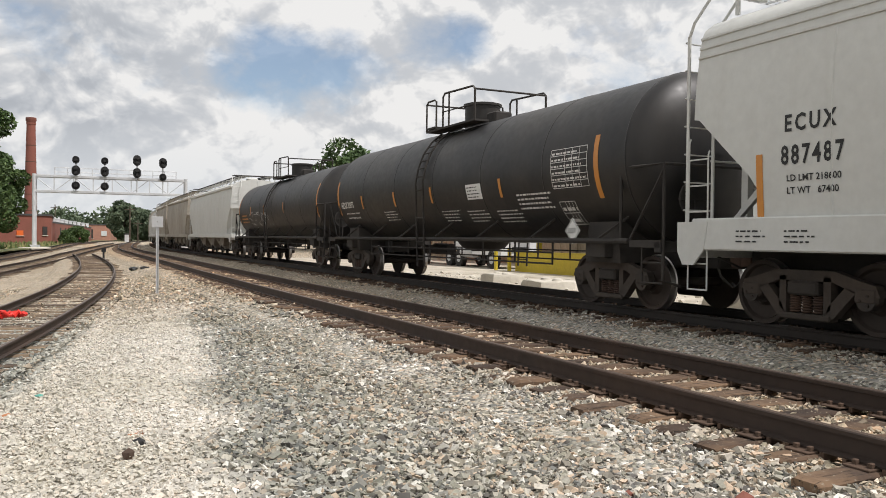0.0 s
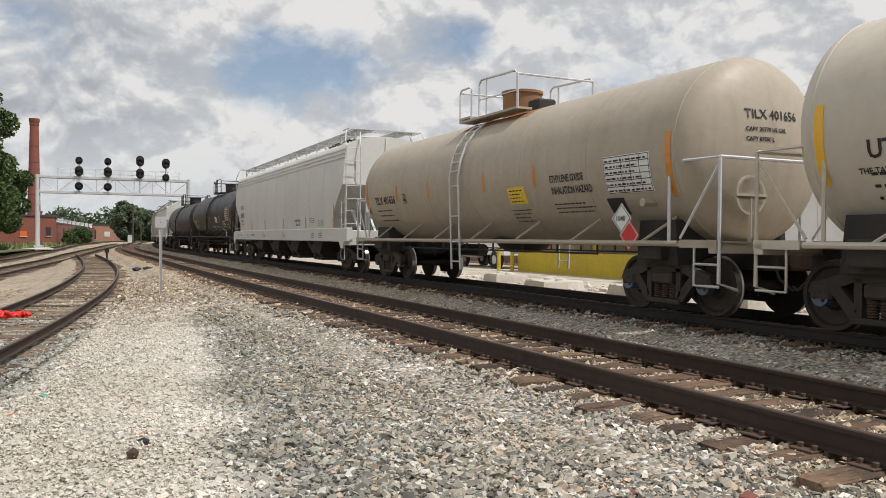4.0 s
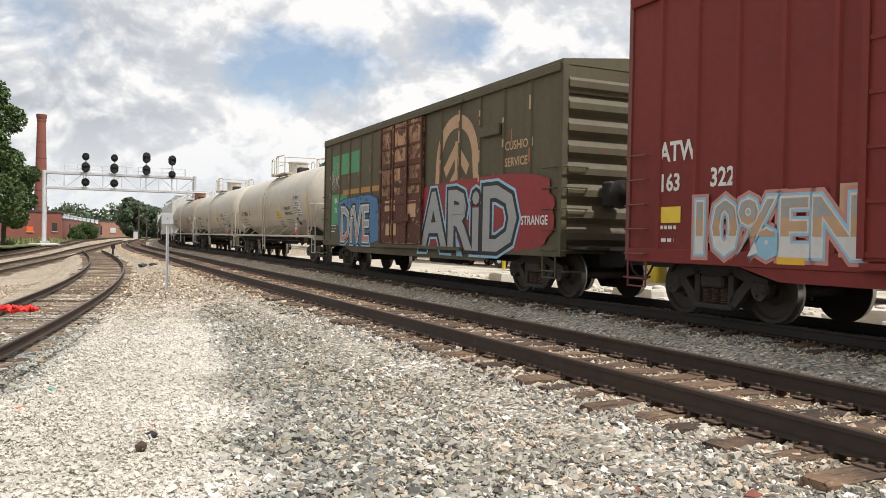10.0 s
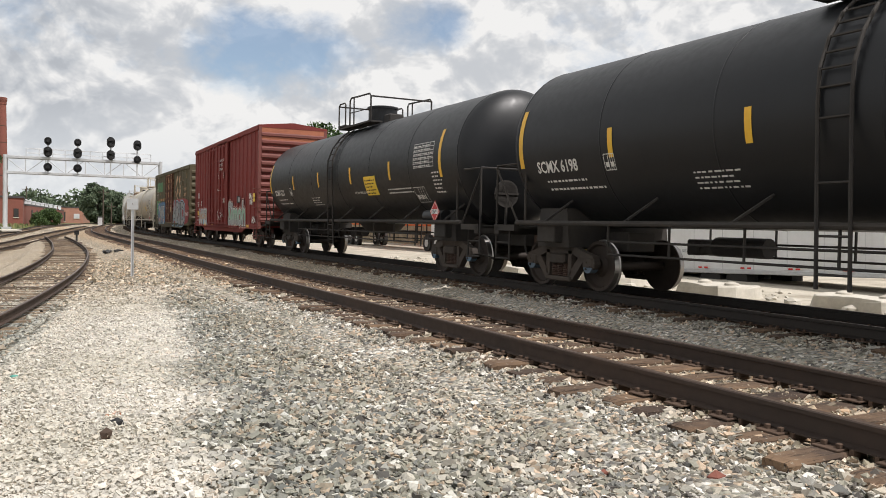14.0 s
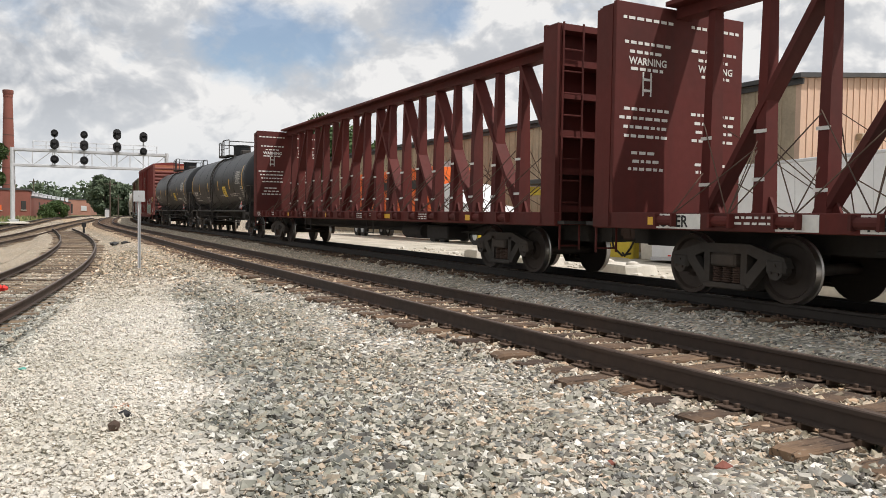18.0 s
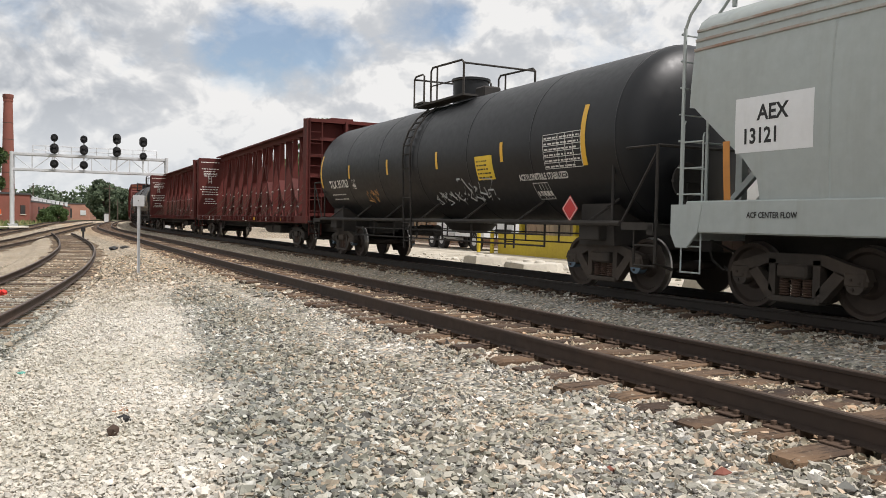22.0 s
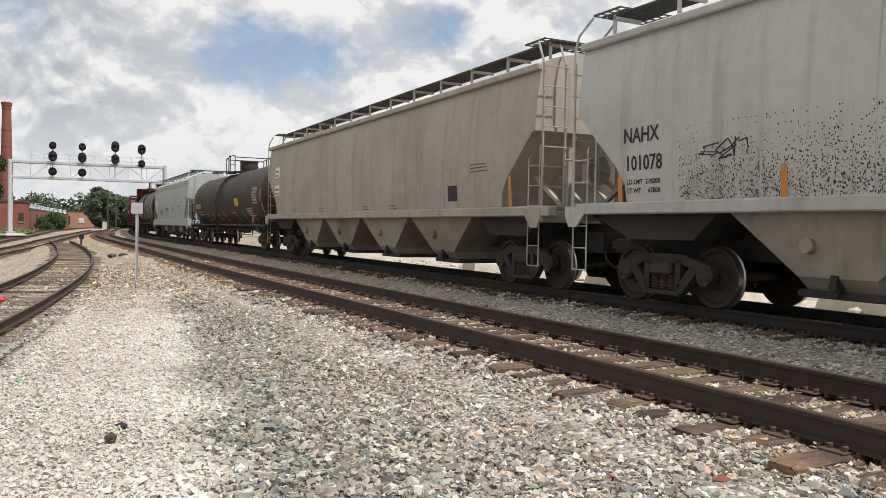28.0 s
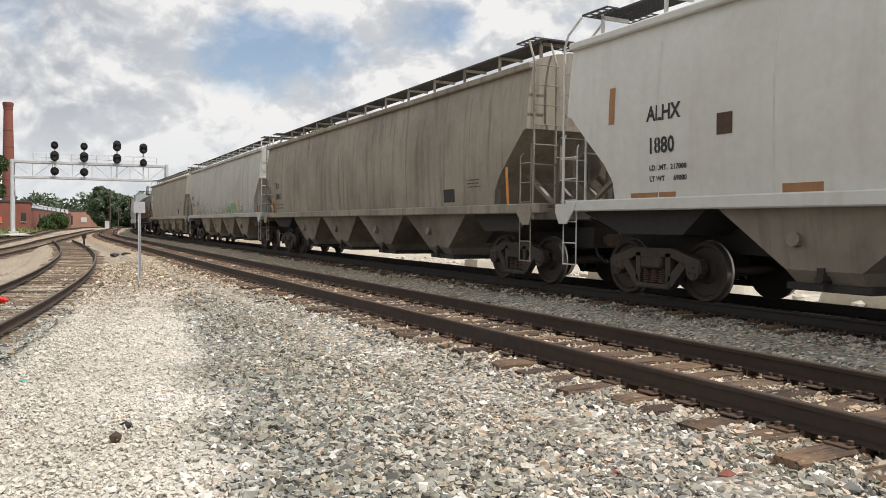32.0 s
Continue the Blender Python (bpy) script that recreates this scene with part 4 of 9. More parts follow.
# ---- signal bridge ----
def signal_bridge():
    ax, ay, bx, by = -51.1, 99.8, -34.3, 106.4
    span = math.hypot(bx - ax, by - ay)
    t = thing("signal_bridge", "galvanised steel truss signal bridge across the tracks", "signal bridge",
              at=pose(ax, ay, GROUND_Z, 0, 0, math.degrees(math.atan2(by - ay, bx - ax))))
    lo, hi, dep = 7.05, 8.95, 1.1
    for x in (0.0, span):
        part("leg", Shape().cyl((x, 0, 0), (x, 0, hi + 0.25), 0.22, 12).cyl((x, dep, 0), (x, dep, hi + 0.25), 0.22, 12).box(x - 0.6, x + 0.6, -0.5, dep + 0.5, 0, 0.3), STEEL_GALV, t, smooth=40)
    for y in (0.0, dep):
        for z in (lo, hi):
            part("chord", Shape().box(-0.2, span + 0.2, y - 0.12, y + 0.12, z - 0.15, z + 0.15, c=0.02), STEEL_GALV, t)
    n = 8
    for i in range(n + 1):
        x = span * i / n
        part("vertical", Shape().box(x - 0.06, x + 0.06, -0.06, 0.06, lo, hi), STEEL_GALV, t)
        if i < n:
            x2 = span * (i + 1) / n
            a, b = ((x, lo), (x2, hi)) if i % 2 else ((x, hi), (x2, lo))
            part("diagonal", Shape().cyl((a[0], 0, a[1]), (b[0], 0, b[1]), 0.05, 6), STEEL_GALV, t)
    rail = Shape()
    for y in (0.0, dep):
        for z in (hi + 0.6, hi + 1.15):
            rail.cyl((2.3, y, z), (span - 1.2, y, z), 0.03, 5)
        for i in range(11):
            x = 2.3 + (span - 3.5) * i / 10
            rail.cyl((x, y, hi), (x, y, hi + 1.15), 0.03, 5)
    part("walkway_railing", rail, STEEL_GALV, t)
    part("walkway", Shape().box(0.3, span - 0.3, 0.15, dep - 0.15, hi + 0.16, hi + 0.2), STEEL_GALV, t)

    def head(x, z, w, h):
        k = part("signal_head", Shape().cyl((x, -0.32, z - h / 2 + w / 2), (x, -0.26, z - h / 2 + w / 2), w / 2, 16)
                 .cyl((x, -0.32, z + h / 2 - w / 2), (x, -0.26, z + h / 2 - w / 2), w / 2, 16)
                 .box(x - w / 2, x + w / 2, -0.32, -0.26, z - h / 2 + w / 2, z + h / 2 - w / 2)
                 .box(x - 0.2, x + 0.2, -0.26, 0.05, z - h * 0.35, z + h * 0.35), BLACK_M, t, "black oval signal head")
        for q in ((0.28, -0.28) if h > 1.1 else (0.0,)):
            part("hood", Shape().cyl((x, -0.32, z + q), (x, -0.72, z + q), 0.2, 12, 0.17), BLACK_M, k)
    for f, heads in ((0.263, ((11.1, 0.85, 0.72), (9.75, 0.98, 1.3), (7.85, 0.98, 1.05))), (0.450, ((11.1, 0.85, 0.72), (9.75, 0.98, 1.3), (7.85, 0.98, 1.05))),
                     (0.664, ((11.35, 0.98, 1.4), (9.72, 0.98, 1.3))), (0.840, ((11.15, 0.98, 1.35), (9.3, 0.9, 0.8)))):
        x = span * f
        part("signal_mast", Shape().cyl((x, 0.0, 7.0), (x, 0.0, heads[0][0] + 0.2), 0.09, 8), STEEL_GALV, t)
        for z, w, h in heads:
            head(x, z, w, h)


signal_bridge()


# ---- works, chimney, far buildings ----
def chimney():
    x, y = bearing(27.3, 172)
    t = thing("chimney", "tall tapering red-brick factory chimney", "chimney", at=pose(x, y, GROUND_Z))
    h = 23.9
    part("shaft", Shape().lathe(((0, 1.30), (h - 1.3, 0.78), (h - 1.3, 0.86), (h - 1.0, 0.86), (h - 1.0, 0.79)), 20, "z"), BRICK_M, t, smooth=30)
    part("crown", Shape().lathe(((h - 1.0, 0.80), (h - 0.5, 0.95), (h - 0.1, 0.95), (h, 0.86)), 20, "z"), material("sooty_brick", (0.20, 0.07, 0.05), 0.9, 0, (0.10, 0.05, 0.04), 0.7), t, smooth=30)
    for i in range(6):
        z = 3 + i * 3.1
        r = 1.30 - 0.52 * z / (h - 1.3) + 0.02
        part("iron_band", Shape().lathe(((z, r), (z + 0.12, r)), 20, "z"), IRON, t)


chimney()


def walls_block(name, label, corners, height, mat, windows=(), roof_mat=None, parapet=0.3, category="building"):
    """A flat-roofed building on an outline of ground points, with window openings let into its walls."""
    t = thing(name, label, category)
    n = len(corners)
    sh = Shape()
    cx, cy = sum(c[0] for c in corners) / n, sum(c[1] for c in corners) / n
    sh.add([(x, y, GROUND_Z) for x, y in corners] + [(x, y, height) for x, y in corners],
           [(i, (i + 1) % n, n + (i + 1) % n, n + i) for i in range(n)])
    part("wall", sh, mat, t)
    part("roof", Shape().add([(cx + (x - cx) * 1.01, cy + (y - cy) * 1.01, height + z) for z in (0.0, parapet) for x, y in corners],
                             [tuple(range(n)), tuple(range(n, 2 * n))] + [(i, (i + 1) % n, n + (i + 1) % n, n + i) for i in range(n)]), roof_mat or ROOF_M, t)
    for wall, u, z0, w, h, m in windows:
        (xa, ya), (xb, yb) = corners[wall], corners[(wall + 1) % n]
        L = math.hypot(xb - xa, yb - ya)
        ang = math.degrees(math.atan2(yb - ya, xb - xa))
        k = part("window", Shape().box(-w / 2, w / 2, -0.08, 0.08, 0, h), m, t, at=pose(xa + (xb - xa) * u, ya + (yb - ya) * u, z0, 0, 0, ang))
        part("sill", Shape().box(-w / 2 - 0.1, w / 2 + 0.1, -0.14, 0.14, -0.12, -0.01), CONCRETE, k)
    return t


FADED_RED = material("faded_red_door", (0.42, 0.06, 0.07), 0.8, 0, (0.3, 0.07, 0.06), 0.6)
walls_block("brick_works", "low red-brick works building beside the chimney",
            [bearing(40, 128), bearing(28.9, 142), bearing(26.1, 146), bearing(25.9, 190), bearing(40, 180)], 4.3, BRICK_M,
            [(0, 0.30, 0.3, 2.2, 2.2, FADED_RED), (0, 0.62, 0.3, 2.4, 2.0, FADED_RED), (0, 0.86, 0.4, 1.8, 1.8, FADED_RED), (1, 0.35, 1.1, 1.1, 0.8, ORANGE_M), (1, 0.86, 1.2, 0.8, 1.4, DARK_M)])
walls_block("brick_works", "long red-brick works wing running back from the tracks",
            [bearing(26.6, 150), bearing(25.9, 158), bearing(23.75, 250), bearing(26.5, 262)], 3.3, BRICK_M,
            [(0, 0.6, 0.6, 1.4, 1.6, DARK_M)] + [(1, 0.1 + 0.1 * i, 1.0, 2.0, 1.6, DARK_M) for i in range(9)])
walls_block("brick_warehouse", "distant low pale-brick warehouse with a flat roof",
            [bearing(24.2, 262), bearing(22.6, 268), bearing(22.2, 300), bearing(25, 300)], 4.4, BRICK_PALE,
            [(0, 0.2, 0.3, 2.6, 2.8, DARK_M), (0, 0.75, 1.2, 2.0, 1.4, STEEL_GALV)])
walls_block("signal_hut", "small grey steel equipment hut by the line", [bearing(21.72, 205), bearing(21.36, 205), bearing(21.36, 207), bearing(21.72, 207)], 1.5, STEEL_GALV, category="hut")


def roof_units():
    rng = random.Random(3)
    src = None
    for i in range(9):
        w = i / 8
        x, y = bearing(26.0 - 2.0 * w, 163 + 70 * w)
        m = pose(x, y, 3.35, 0, 0, 26)
        if src is None:
            src = thing("roof_ventilator", "white louvred roof ventilator on the brick works", "roof ventilator", group="roof ventilators", at=m)
            part("housing", Shape().box(-0.36, 0.36, -0.5, 0.5, 0, 0.95, c=0.05), WHITE_M, src)
            part("cap", Shape().box(-0.46, 0.46, -0.6, 0.6, 0.95, 1.1, c=0.04), WHITE_M, src)
        else:
            copy_thing(src, m)


roof_units()


def pole(deg, d, h, arms=True):
    x, y = bearing(deg, d)
    t = thing("utility_pole", "weathered wooden utility pole with a crossarm", "utility pole", group="utility poles", at=pose(x, y, GROUND_Z, 0, 0, 20))
    part("mast", Shape().cyl((0, 0, 0), (0, 0, h), 0.17, 8, 0.11), BARK, t)
    part("crossarm", Shape().box(-1.1, 1.1, -0.06, 0.06, h - 0.9, h - 0.75), BARK, t)


pole(21.4, 190, 8.2)
pole(20.9, 215, 5.5)
pole(25.9, 240, 9.8)


# ---- trees ----
def leaf_cloud(blobs, count, size, seed, mat, name="crown"):
    """Many small leaf sprays spread through overlapping lobes, thinner towards the rim, with gaps."""
    rng = np.random.default_rng(seed)
    b = np.array(blobs, float)
    w = b[:, 3] ** 2
    pick = rng.choice(len(b), count, p=w / w.sum())
    d = rng.normal(size=(count, 3))
    d /= np.linalg.norm(d, axis=1)[:, None]
    r = rng.uniform(0.45, 1.06, count) ** 0.6
    c = b[pick, :3] + d * (r * b[pick, 3])[:, None] * np.array([1, 1, 0.85])
    a = rng.normal(size=(count, 3))
    a /= np.linalg.norm(a, axis=1)[:, None]
    e = np.cross(a, rng.normal(size=(count, 3)))
    e /= np.linalg.norm(e, axis=1)[:, None]
    s = (size * rng.uniform(0.6, 1.4, count))[:, None]
    v = np.stack([c - a * s, c + e * s * 0.55, c + a * s, c - e * s * 0.55], 1).reshape(-1, 3)
    f = np.arange(count * 4).reshape(-1, 4)
    return raw_mesh(name, v, f, mat)


def tree(x, y, h, spread, seed, leaves=9000, size=0.22, mat=None, label="broad leafy green tree", base=0.25):
    rng = random.Random(seed)
    t = thing("tree", label, "tree", group="trees", at=pose(x, y, GROUND_Z))
    sh = Shape()
    sh.tube([(0, 0, -0.1), (0.1, 0, h * 0.2), (0.25, 0.1, h * 0.45), (0.2, 0.1, h * 0.75)], h * 0.022, 8)
    blobs = [(0.2, 0.1, h * 0.8, h * 0.16)]
    for i in range(13):
        a = i * 2.4 + rng.uniform(-0.4, 0.4)
        z = h * (base + (0.92 - base) * (i + 0.5) / 13)
        k = math.sin(math.pi * min(max((z / h - base + 0.12) / (1.12 - base), 0.12), 0.95))
        rr = spread * k * rng.uniform(0.55, 0.85)
        ex, ey = math.cos(a) * rr, math.sin(a) * rr
        sh.tube([(0.15, 0.05, z * 0.75), (ex * 0.5, ey * 0.5, z * 0.9), (ex, ey, z)], h * 0.007, 5)
        blobs.append((ex, ey, z, spread * rng.uniform(0.26, 0.46)))
    part("trunk", sh, BARK, t)
    part("crown", leaf_cloud(blobs, leaves, size, seed, mat or LEAF), None, t)
    return t


tree(*bearing(31.3, 80), 16.2, 5.6, 11, 34000, 0.17, label="tall dense green tree beside the line")
tree(*bearing(34.8, 74), 14.0, 5.8, 12, 22000, 0.17, label="dense green tree at the edge of the works")
tree(*bearing(29.4, 92), 10.6, 3.4, 13, 18000, 0.16, label="slender green tree near the signal bridge")
tree(*bearing(24.55, 158), 3.0, 2.2, 31, 7000, 0.16, label="bright green bush against the brick wing", base=0.05)
tree(*bearing(25.2, 156), 2.2, 1.6, 32, 5000, 0.15, label="low green bush beside the brick wing", base=0.05)
for _i, (_a, _d, _h, _r) in enumerate(((21.8, 235, 11.0, 4.6), (20.6, 245, 9.0, 5.0), (19.2, 232, 7.5, 5.0), (17.6, 220, 7.0, 5.5), (22.3, 330, 9.0, 6.0),
                                      (16.0, 215, 9.0, 6.0), (14.2, 190, 10.0, 6.0))):
    tree(*bearing(_a, _d), _h, _r, 50 + _i, 9000, 0.36, LEAF_FAR, "rounded dark green tree at the end of the yard", base=0.12)
for _i, (_s, _o, _h, _r) in enumerate(((92, 25, 12.8, 5.5), (84, 23, 10.5, 4.5), (101, 27, 11.0, 5.0), (76, 26, 8.8, 4.0), (70, 30, 8.5, 4.0), (112, 24, 10, 5))):
    tree(*on_line(_s, _o)[:2], _h, _r, 70 + _i, 6000, 0.3, LEAF, "leafy green tree behind the railway", base=0.12)


def woods():
    rng = random.Random(8)
    blobs = []
    for i in range(150):
        a = 50 - 62 * i / 149 + rng.uniform(-0.4, 0.4)
        d = rng.uniform(350, 420)
        x, y = bearing(a, d)
        h = rng.uniform(7, 13)
        blobs.append((x, y, h * 0.6, h * 0.62))
        blobs.append((x + 4, y + 3, h * 0.25, h * 0.6))
    ob = new("woods", leaf_cloud(blobs, 60000, 0.9, 9, LEAF_FAR, "woods"))
    tagged(ob, "distant green woodland along the horizon", "woodland", kind="stuff")


woods()


def weeds():
    rng = np.random.default_rng(21)
    n = 9000
    a = rng.uniform(24.8, 46, n)
    d = rng.uniform(58, 150, n)
    keep = d > np.interp(a, (24.8, 27, 30, 34, 46), (150, 112, 84, 70, 58))
    a, d = np.radians(a[keep]), d[keep]
    n = len(a)
    x, y = -d * np.sin(a), d * np.cos(a)
    h = rng.uniform(0.15, 0.75, n)
    w = rng.uniform(0.1, 0.3, n)
    t = rng.uniform(0, 3.14, n)
    v = np.stack([np.stack([x - np.cos(t) * w, y - np.sin(t) * w, np.full(n, GROUND_Z + 0.02)], 1),
                  np.stack([x + np.cos(t) * w, y + np.sin(t) * w, np.full(n, GROUND_Z + 0.02)], 1),
                  np.stack([x + rng.uniform(-.2, .2, n), y + rng.uniform(-.2, .2, n), GROUND_Z + h], 1)], 1).reshape(-1, 3)
    ob = new("grass_tufts", raw_mesh("grass_tufts", v, np.arange(3 * n).reshape(-1, 3), WEED))
    tagged(ob, "ragged dry grass and weeds on the verge", "grass", kind="stuff")


WEED = material("weed_blades", (0.12, 0.16, 0.05), 0.9, bump=0, island=((0.12, 0.16, 0.05), (0.24, 0.21, 0.10), (0.09, 0.13, 0.04), (0.20, 0.20, 0.08)))
weeds()


# ---- the yard behind the train: warehouse, dock, trailer, truck, concrete pads ----
def warehouse():
    t = thing("warehouse", "tan metal warehouse with a salmon corrugated end wall", "warehouse", at=spot(22.6, 22.0, GROUND_Z))
    h, L, W = 7.35, 62.0, 34.0
    # local: x along the line, y to the left (towards the line), so the building lies at y < 0
    side = part("side_wall", Shape().box(0, L, -0.25, 0, 0, h), TAN_SHEET, t, "grimy tan sheet side wall")
    ribs = [Shape().box(-0.03, 0.03, 0, 0.035, 0.0, h).mesh("rib", [TAN_SHEET])]
    for i in range(1, 90):
        part("rib", ribs[0], None, side, at=pose(i * 0.69, 0, 0))
    prof = [(0.0, 0.0), (0.0, h), (-W / 2, h + 1.5), (-W, h), (-W, 0.0)]
    end = part("end_wall", Shape().prism(prof, 0.0, 0.25, "x"), PINK_SHEET, t, "salmon corrugated end wall", at=pose(-0.25, 0, 0))
    rib = Shape().box(-0.035, 0, -0.05, 0.05, 0.0, 1.0).mesh("rib", [PINK_SHEET])
    for i in range(1, 84):
        y = -i * 0.40
        top = h + 1.5 * (1 - abs(y + W / 2) / (W / 2)) - 0.05
        o = part("rib", rib, None, end, at=pose(0, y, 0))
        o.scale = (1, 1, top)
    part("roof", Shape().prism([(0.35, h - 0.05), (0.35, h + 0.13), (-W / 2, h + 1.66), (-W - 0.35, h + 0.13), (-W - 0.35, h - 0.05), (-W / 2, h + 1.5)], -0.5, L + 0.3, "x"), ROOF_M, t)
    part("roof_trim", Shape().box(-0.4, L, 0.02, 0.12, h - 0.28, h - 0.06), ROOF_M, t)
    part("wall_lamp", Shape().box(-0.55, -0.25, -3.9, -3.4, 5.0, 5.3, c=0.03), TAN_SHEET, t)
    part("back_wall", Shape().box(0, L, -W, -W + 0.25, 0, h).box(L - 0.25, L, -W, 0, 0, h), TAN_SHEET, t)
    part("vent", Shape().box(30, 30.9, 0.0, 0.3, 4.6, 5.6, c=0.03), STEEL_GALV, t)
    part("window", Shape().box(38, 39.6, 0.0, 0.05, 3.0, 4.6), DARK_M, t)


warehouse()


def loading_dock():
    t = thing("loading_dock", "loading dock with yellow-painted beams and a dark doorway", "loading dock", at=spot(24.4, 16.0, GROUND_Z))
    part("canopy", Shape().box(-4.5, 9.5, -6.0, 0.6, 3.12, 3.34, c=0.03), ROOF_M, t, "dark flat canopy")
    part("beam", Shape().box(0, 9.3, -0.2, 0.1, 2.62, 3.02, c=0.02), YELLOW_M, t, "yellow beam")
    for x in (0.0, 4.6, 9.1):
        part("column", Shape().box(x, x + 0.22, -0.16, 0.06, 0.0, 2.62, c=0.02), YELLOW_M, t)
    back = part("back_wall", Shape().box(2.0, 9.3, -2.2, -2.0, 0, 3.1), TAN_SHEET, t)
    part("doorway", Shape().box(0.3, 2.0, -2.3, -2.05, 0, 3.1), DARK_M, t)
    part("low_wall", Shape().box(-0.2, 10.0, 0.55, 0.85, 0, 1.02, c=0.02), YELLOW_M, t, "low yellow-painted wall")
    part("inner_floor", Shape().box(-4.0, 9.4, -5.9, 0.4, 0.0, 0.10), CONCRETE, t)
    part("side_wall", Shape().box(-4.4, -4.2, -6.0, 0.4, 0, 3.1), DARK_M, t)
    for i in range(8):
        part("batten", Shape().box(2.4 + i * 0.9, 2.48 + i * 0.9, -2.0, -1.96, 0.1, 3.0), TAN_SHEET, back)


loading_dock()


def trailer(s, off, label, tilt=0.0, turn=0.0):
    t = thing("semi_trailer", label, "trailer", at=spot(s, off, GROUND_Z, turn) @ pose(0, 0, 0, 0, tilt, 0))
    L = 15.8
    part("box", Shape().box(-L, 0, -1.28, 1.28, 0.2, 3.05, c=0.03), WHITE_M, t)
    part("bottom_rail", Shape().box(-L - 0.02, 0.02, -1.30, 1.30, 0.08, 0.22, c=0.02), STEEL_GALV, t, "bare aluminium bottom rail")
    part("top_rail", Shape().box(-L - 0.02, 0.02, -1.30, 1.30, 3.02, 3.12, c=0.02), STEEL_GALV, t)
    seams = Shape().box(-0.01, 0.01, 1.281, 1.286, 0.22, 3.0).mesh("panel_seam", [STEEL_GALV])
    for i in range(1, 13):
        part("panel_seam", seams, None, t, at=pose(-i * 1.22, 0, 0))
    tape = Shape()
    for i in range(9):
        x = -0.9 - i * 1.75
        tape.box(x - 0.15, x, 1.30, 1.305, 0.24, 0.29).box(x - 0.4, x - 0.25, 1.30, 1.305, 0.24, 0.29)
    part("reflector_tape", tape, RED_M, t, "red reflector strips")
    part("corner_post", Shape().box(-0.06, 0.5, -1.3, 1.3, 0.1, 3.1, c=0.02), CONCRETE, t)
    part("lettering", letters("AIR RIDE", 0.16, GREY_TXT, lambda x, z: (-1.6 - x, 1.29, 0.75 + z)), None, t)
    for x in (-3.1, -4.2):
        for y in (-1.0, 1.0):
            w = part("wheel", Shape().cyl((x, y - 0.25, -0.1), (x, y + 0.25, -0.1), 0.42, 20), DARK_M, t)
    d = Shape()
    for k in (0, 1):
        cx = -9.3 - k * 0.75
        d.prism([(cx - 0.3, 1.35), (cx, 1.65), (cx + 0.3, 1.35), (cx, 1.05)], 1.285, 1.292)
    part("diamond_plates", d, STEEL_GALV, t)


def letters(text, size, mat, place, offset=0.0, wide=1.0, space=1.0):
    """Writing in the built-in font as a thin mesh; place(x, z) puts a point of the writing on its surface."""
    cu = bpy.data.curves.new("lettering", "FONT")
    cu.body, cu.size, cu.offset, cu.resolution_u, cu.space_character = text, size, offset, 2, space
    ob = bpy.data.objects.new("lettering", cu)
    scene.collection.objects.link(ob)
    me = bpy.data.meshes.new_from_object(ob)
    bpy.data.objects.remove(ob)
    bpy.data.curves.remove(cu)
    for v in me.vertices:
        v.co = place(v.co.x * wide, v.co.y)
    me.materials.clear()
    me.materials.append(mat)
    return me


GREY_TXT = material("grey_lettering", (0.30, 0.31, 0.33), 0.6, bump=0)
trailer(22.0, 15.4, "long white box trailer backed to the dock", 2.2)


def road_truck():
    t = thing("truck", "white road tractor with an orange container trailer", "truck", at=spot(42.6, 16.6, GROUND_Z))
    part("container", Shape().box(0.2, 15.4, -1.22, 1.22, 1.5, 4.5, c=0.04), ORANGE_M, t, "orange container box")
    cor = Shape().box(-0.05, 0.05, 1.22, 1.25, 1.6, 4.5).mesh("corrugation", [ORANGE_M])
    for i in range(29):
        part("corrugation", cor, None, t, at=pose(1.0 + i * 0.5, 0, 0))
    part("logo_bar", Shape().box(2.0, 6.2, 1.255, 1.262, 3.2, 3.75).box(7.0, 11.0, 1.255, 1.262, 3.2, 3.75), DARK_M, t, "dark plain lettering bars")
    part("chassis", Shape().box(-6.0, 15.2, -0.5, 0.5, 0.95, 1.2), BLACK_M, t)
    cab = part("cab", Shape().prism([(-0.2, 1.0), (-0.2, 3.35), (-1.9, 3.45), (-2.9, 3.3), (-3.35, 2.3), (-5.6, 2.05), (-5.9, 1.75), (-5.95, 0.75), (-3.0, 0.75)], -1.15, 1.15), WHITE_M, t, "white sleeper cab")
    part("side_window", Shape().prism([(-2.2, 2.35), (-2.2, 3.0), (-2.85, 3.0), (-3.15, 2.35)], 1.15, 1.16), DARK_M, cab)
    part("grille", Shape().box(-5.97, -5.94, -0.6, 0.6, 0.9, 1.7), STEEL_GALV, cab)
    part("fuel_tank", Shape().cyl((-1.2, 0.95, 0.85), (-2.6, 0.95, 0.85), 0.3, 14), STEEL_GALV, t, smooth=40)
    for x in (-4.9, -0.9, 0.4, 12.4, 13.7):
        for y in (-1.0, 1.0):
            w = part("wheel", Shape().cyl((x, y - 0.15, 0.5), (x, y + 0.15, 0.5), 0.5, 20), DARK_M, t)
            part("hub", Shape().cyl((x, y - 0.17, 0.5), (x, y + 0.17, 0.5), 0.24, 12), STEEL_GALV, w)


road_truck()


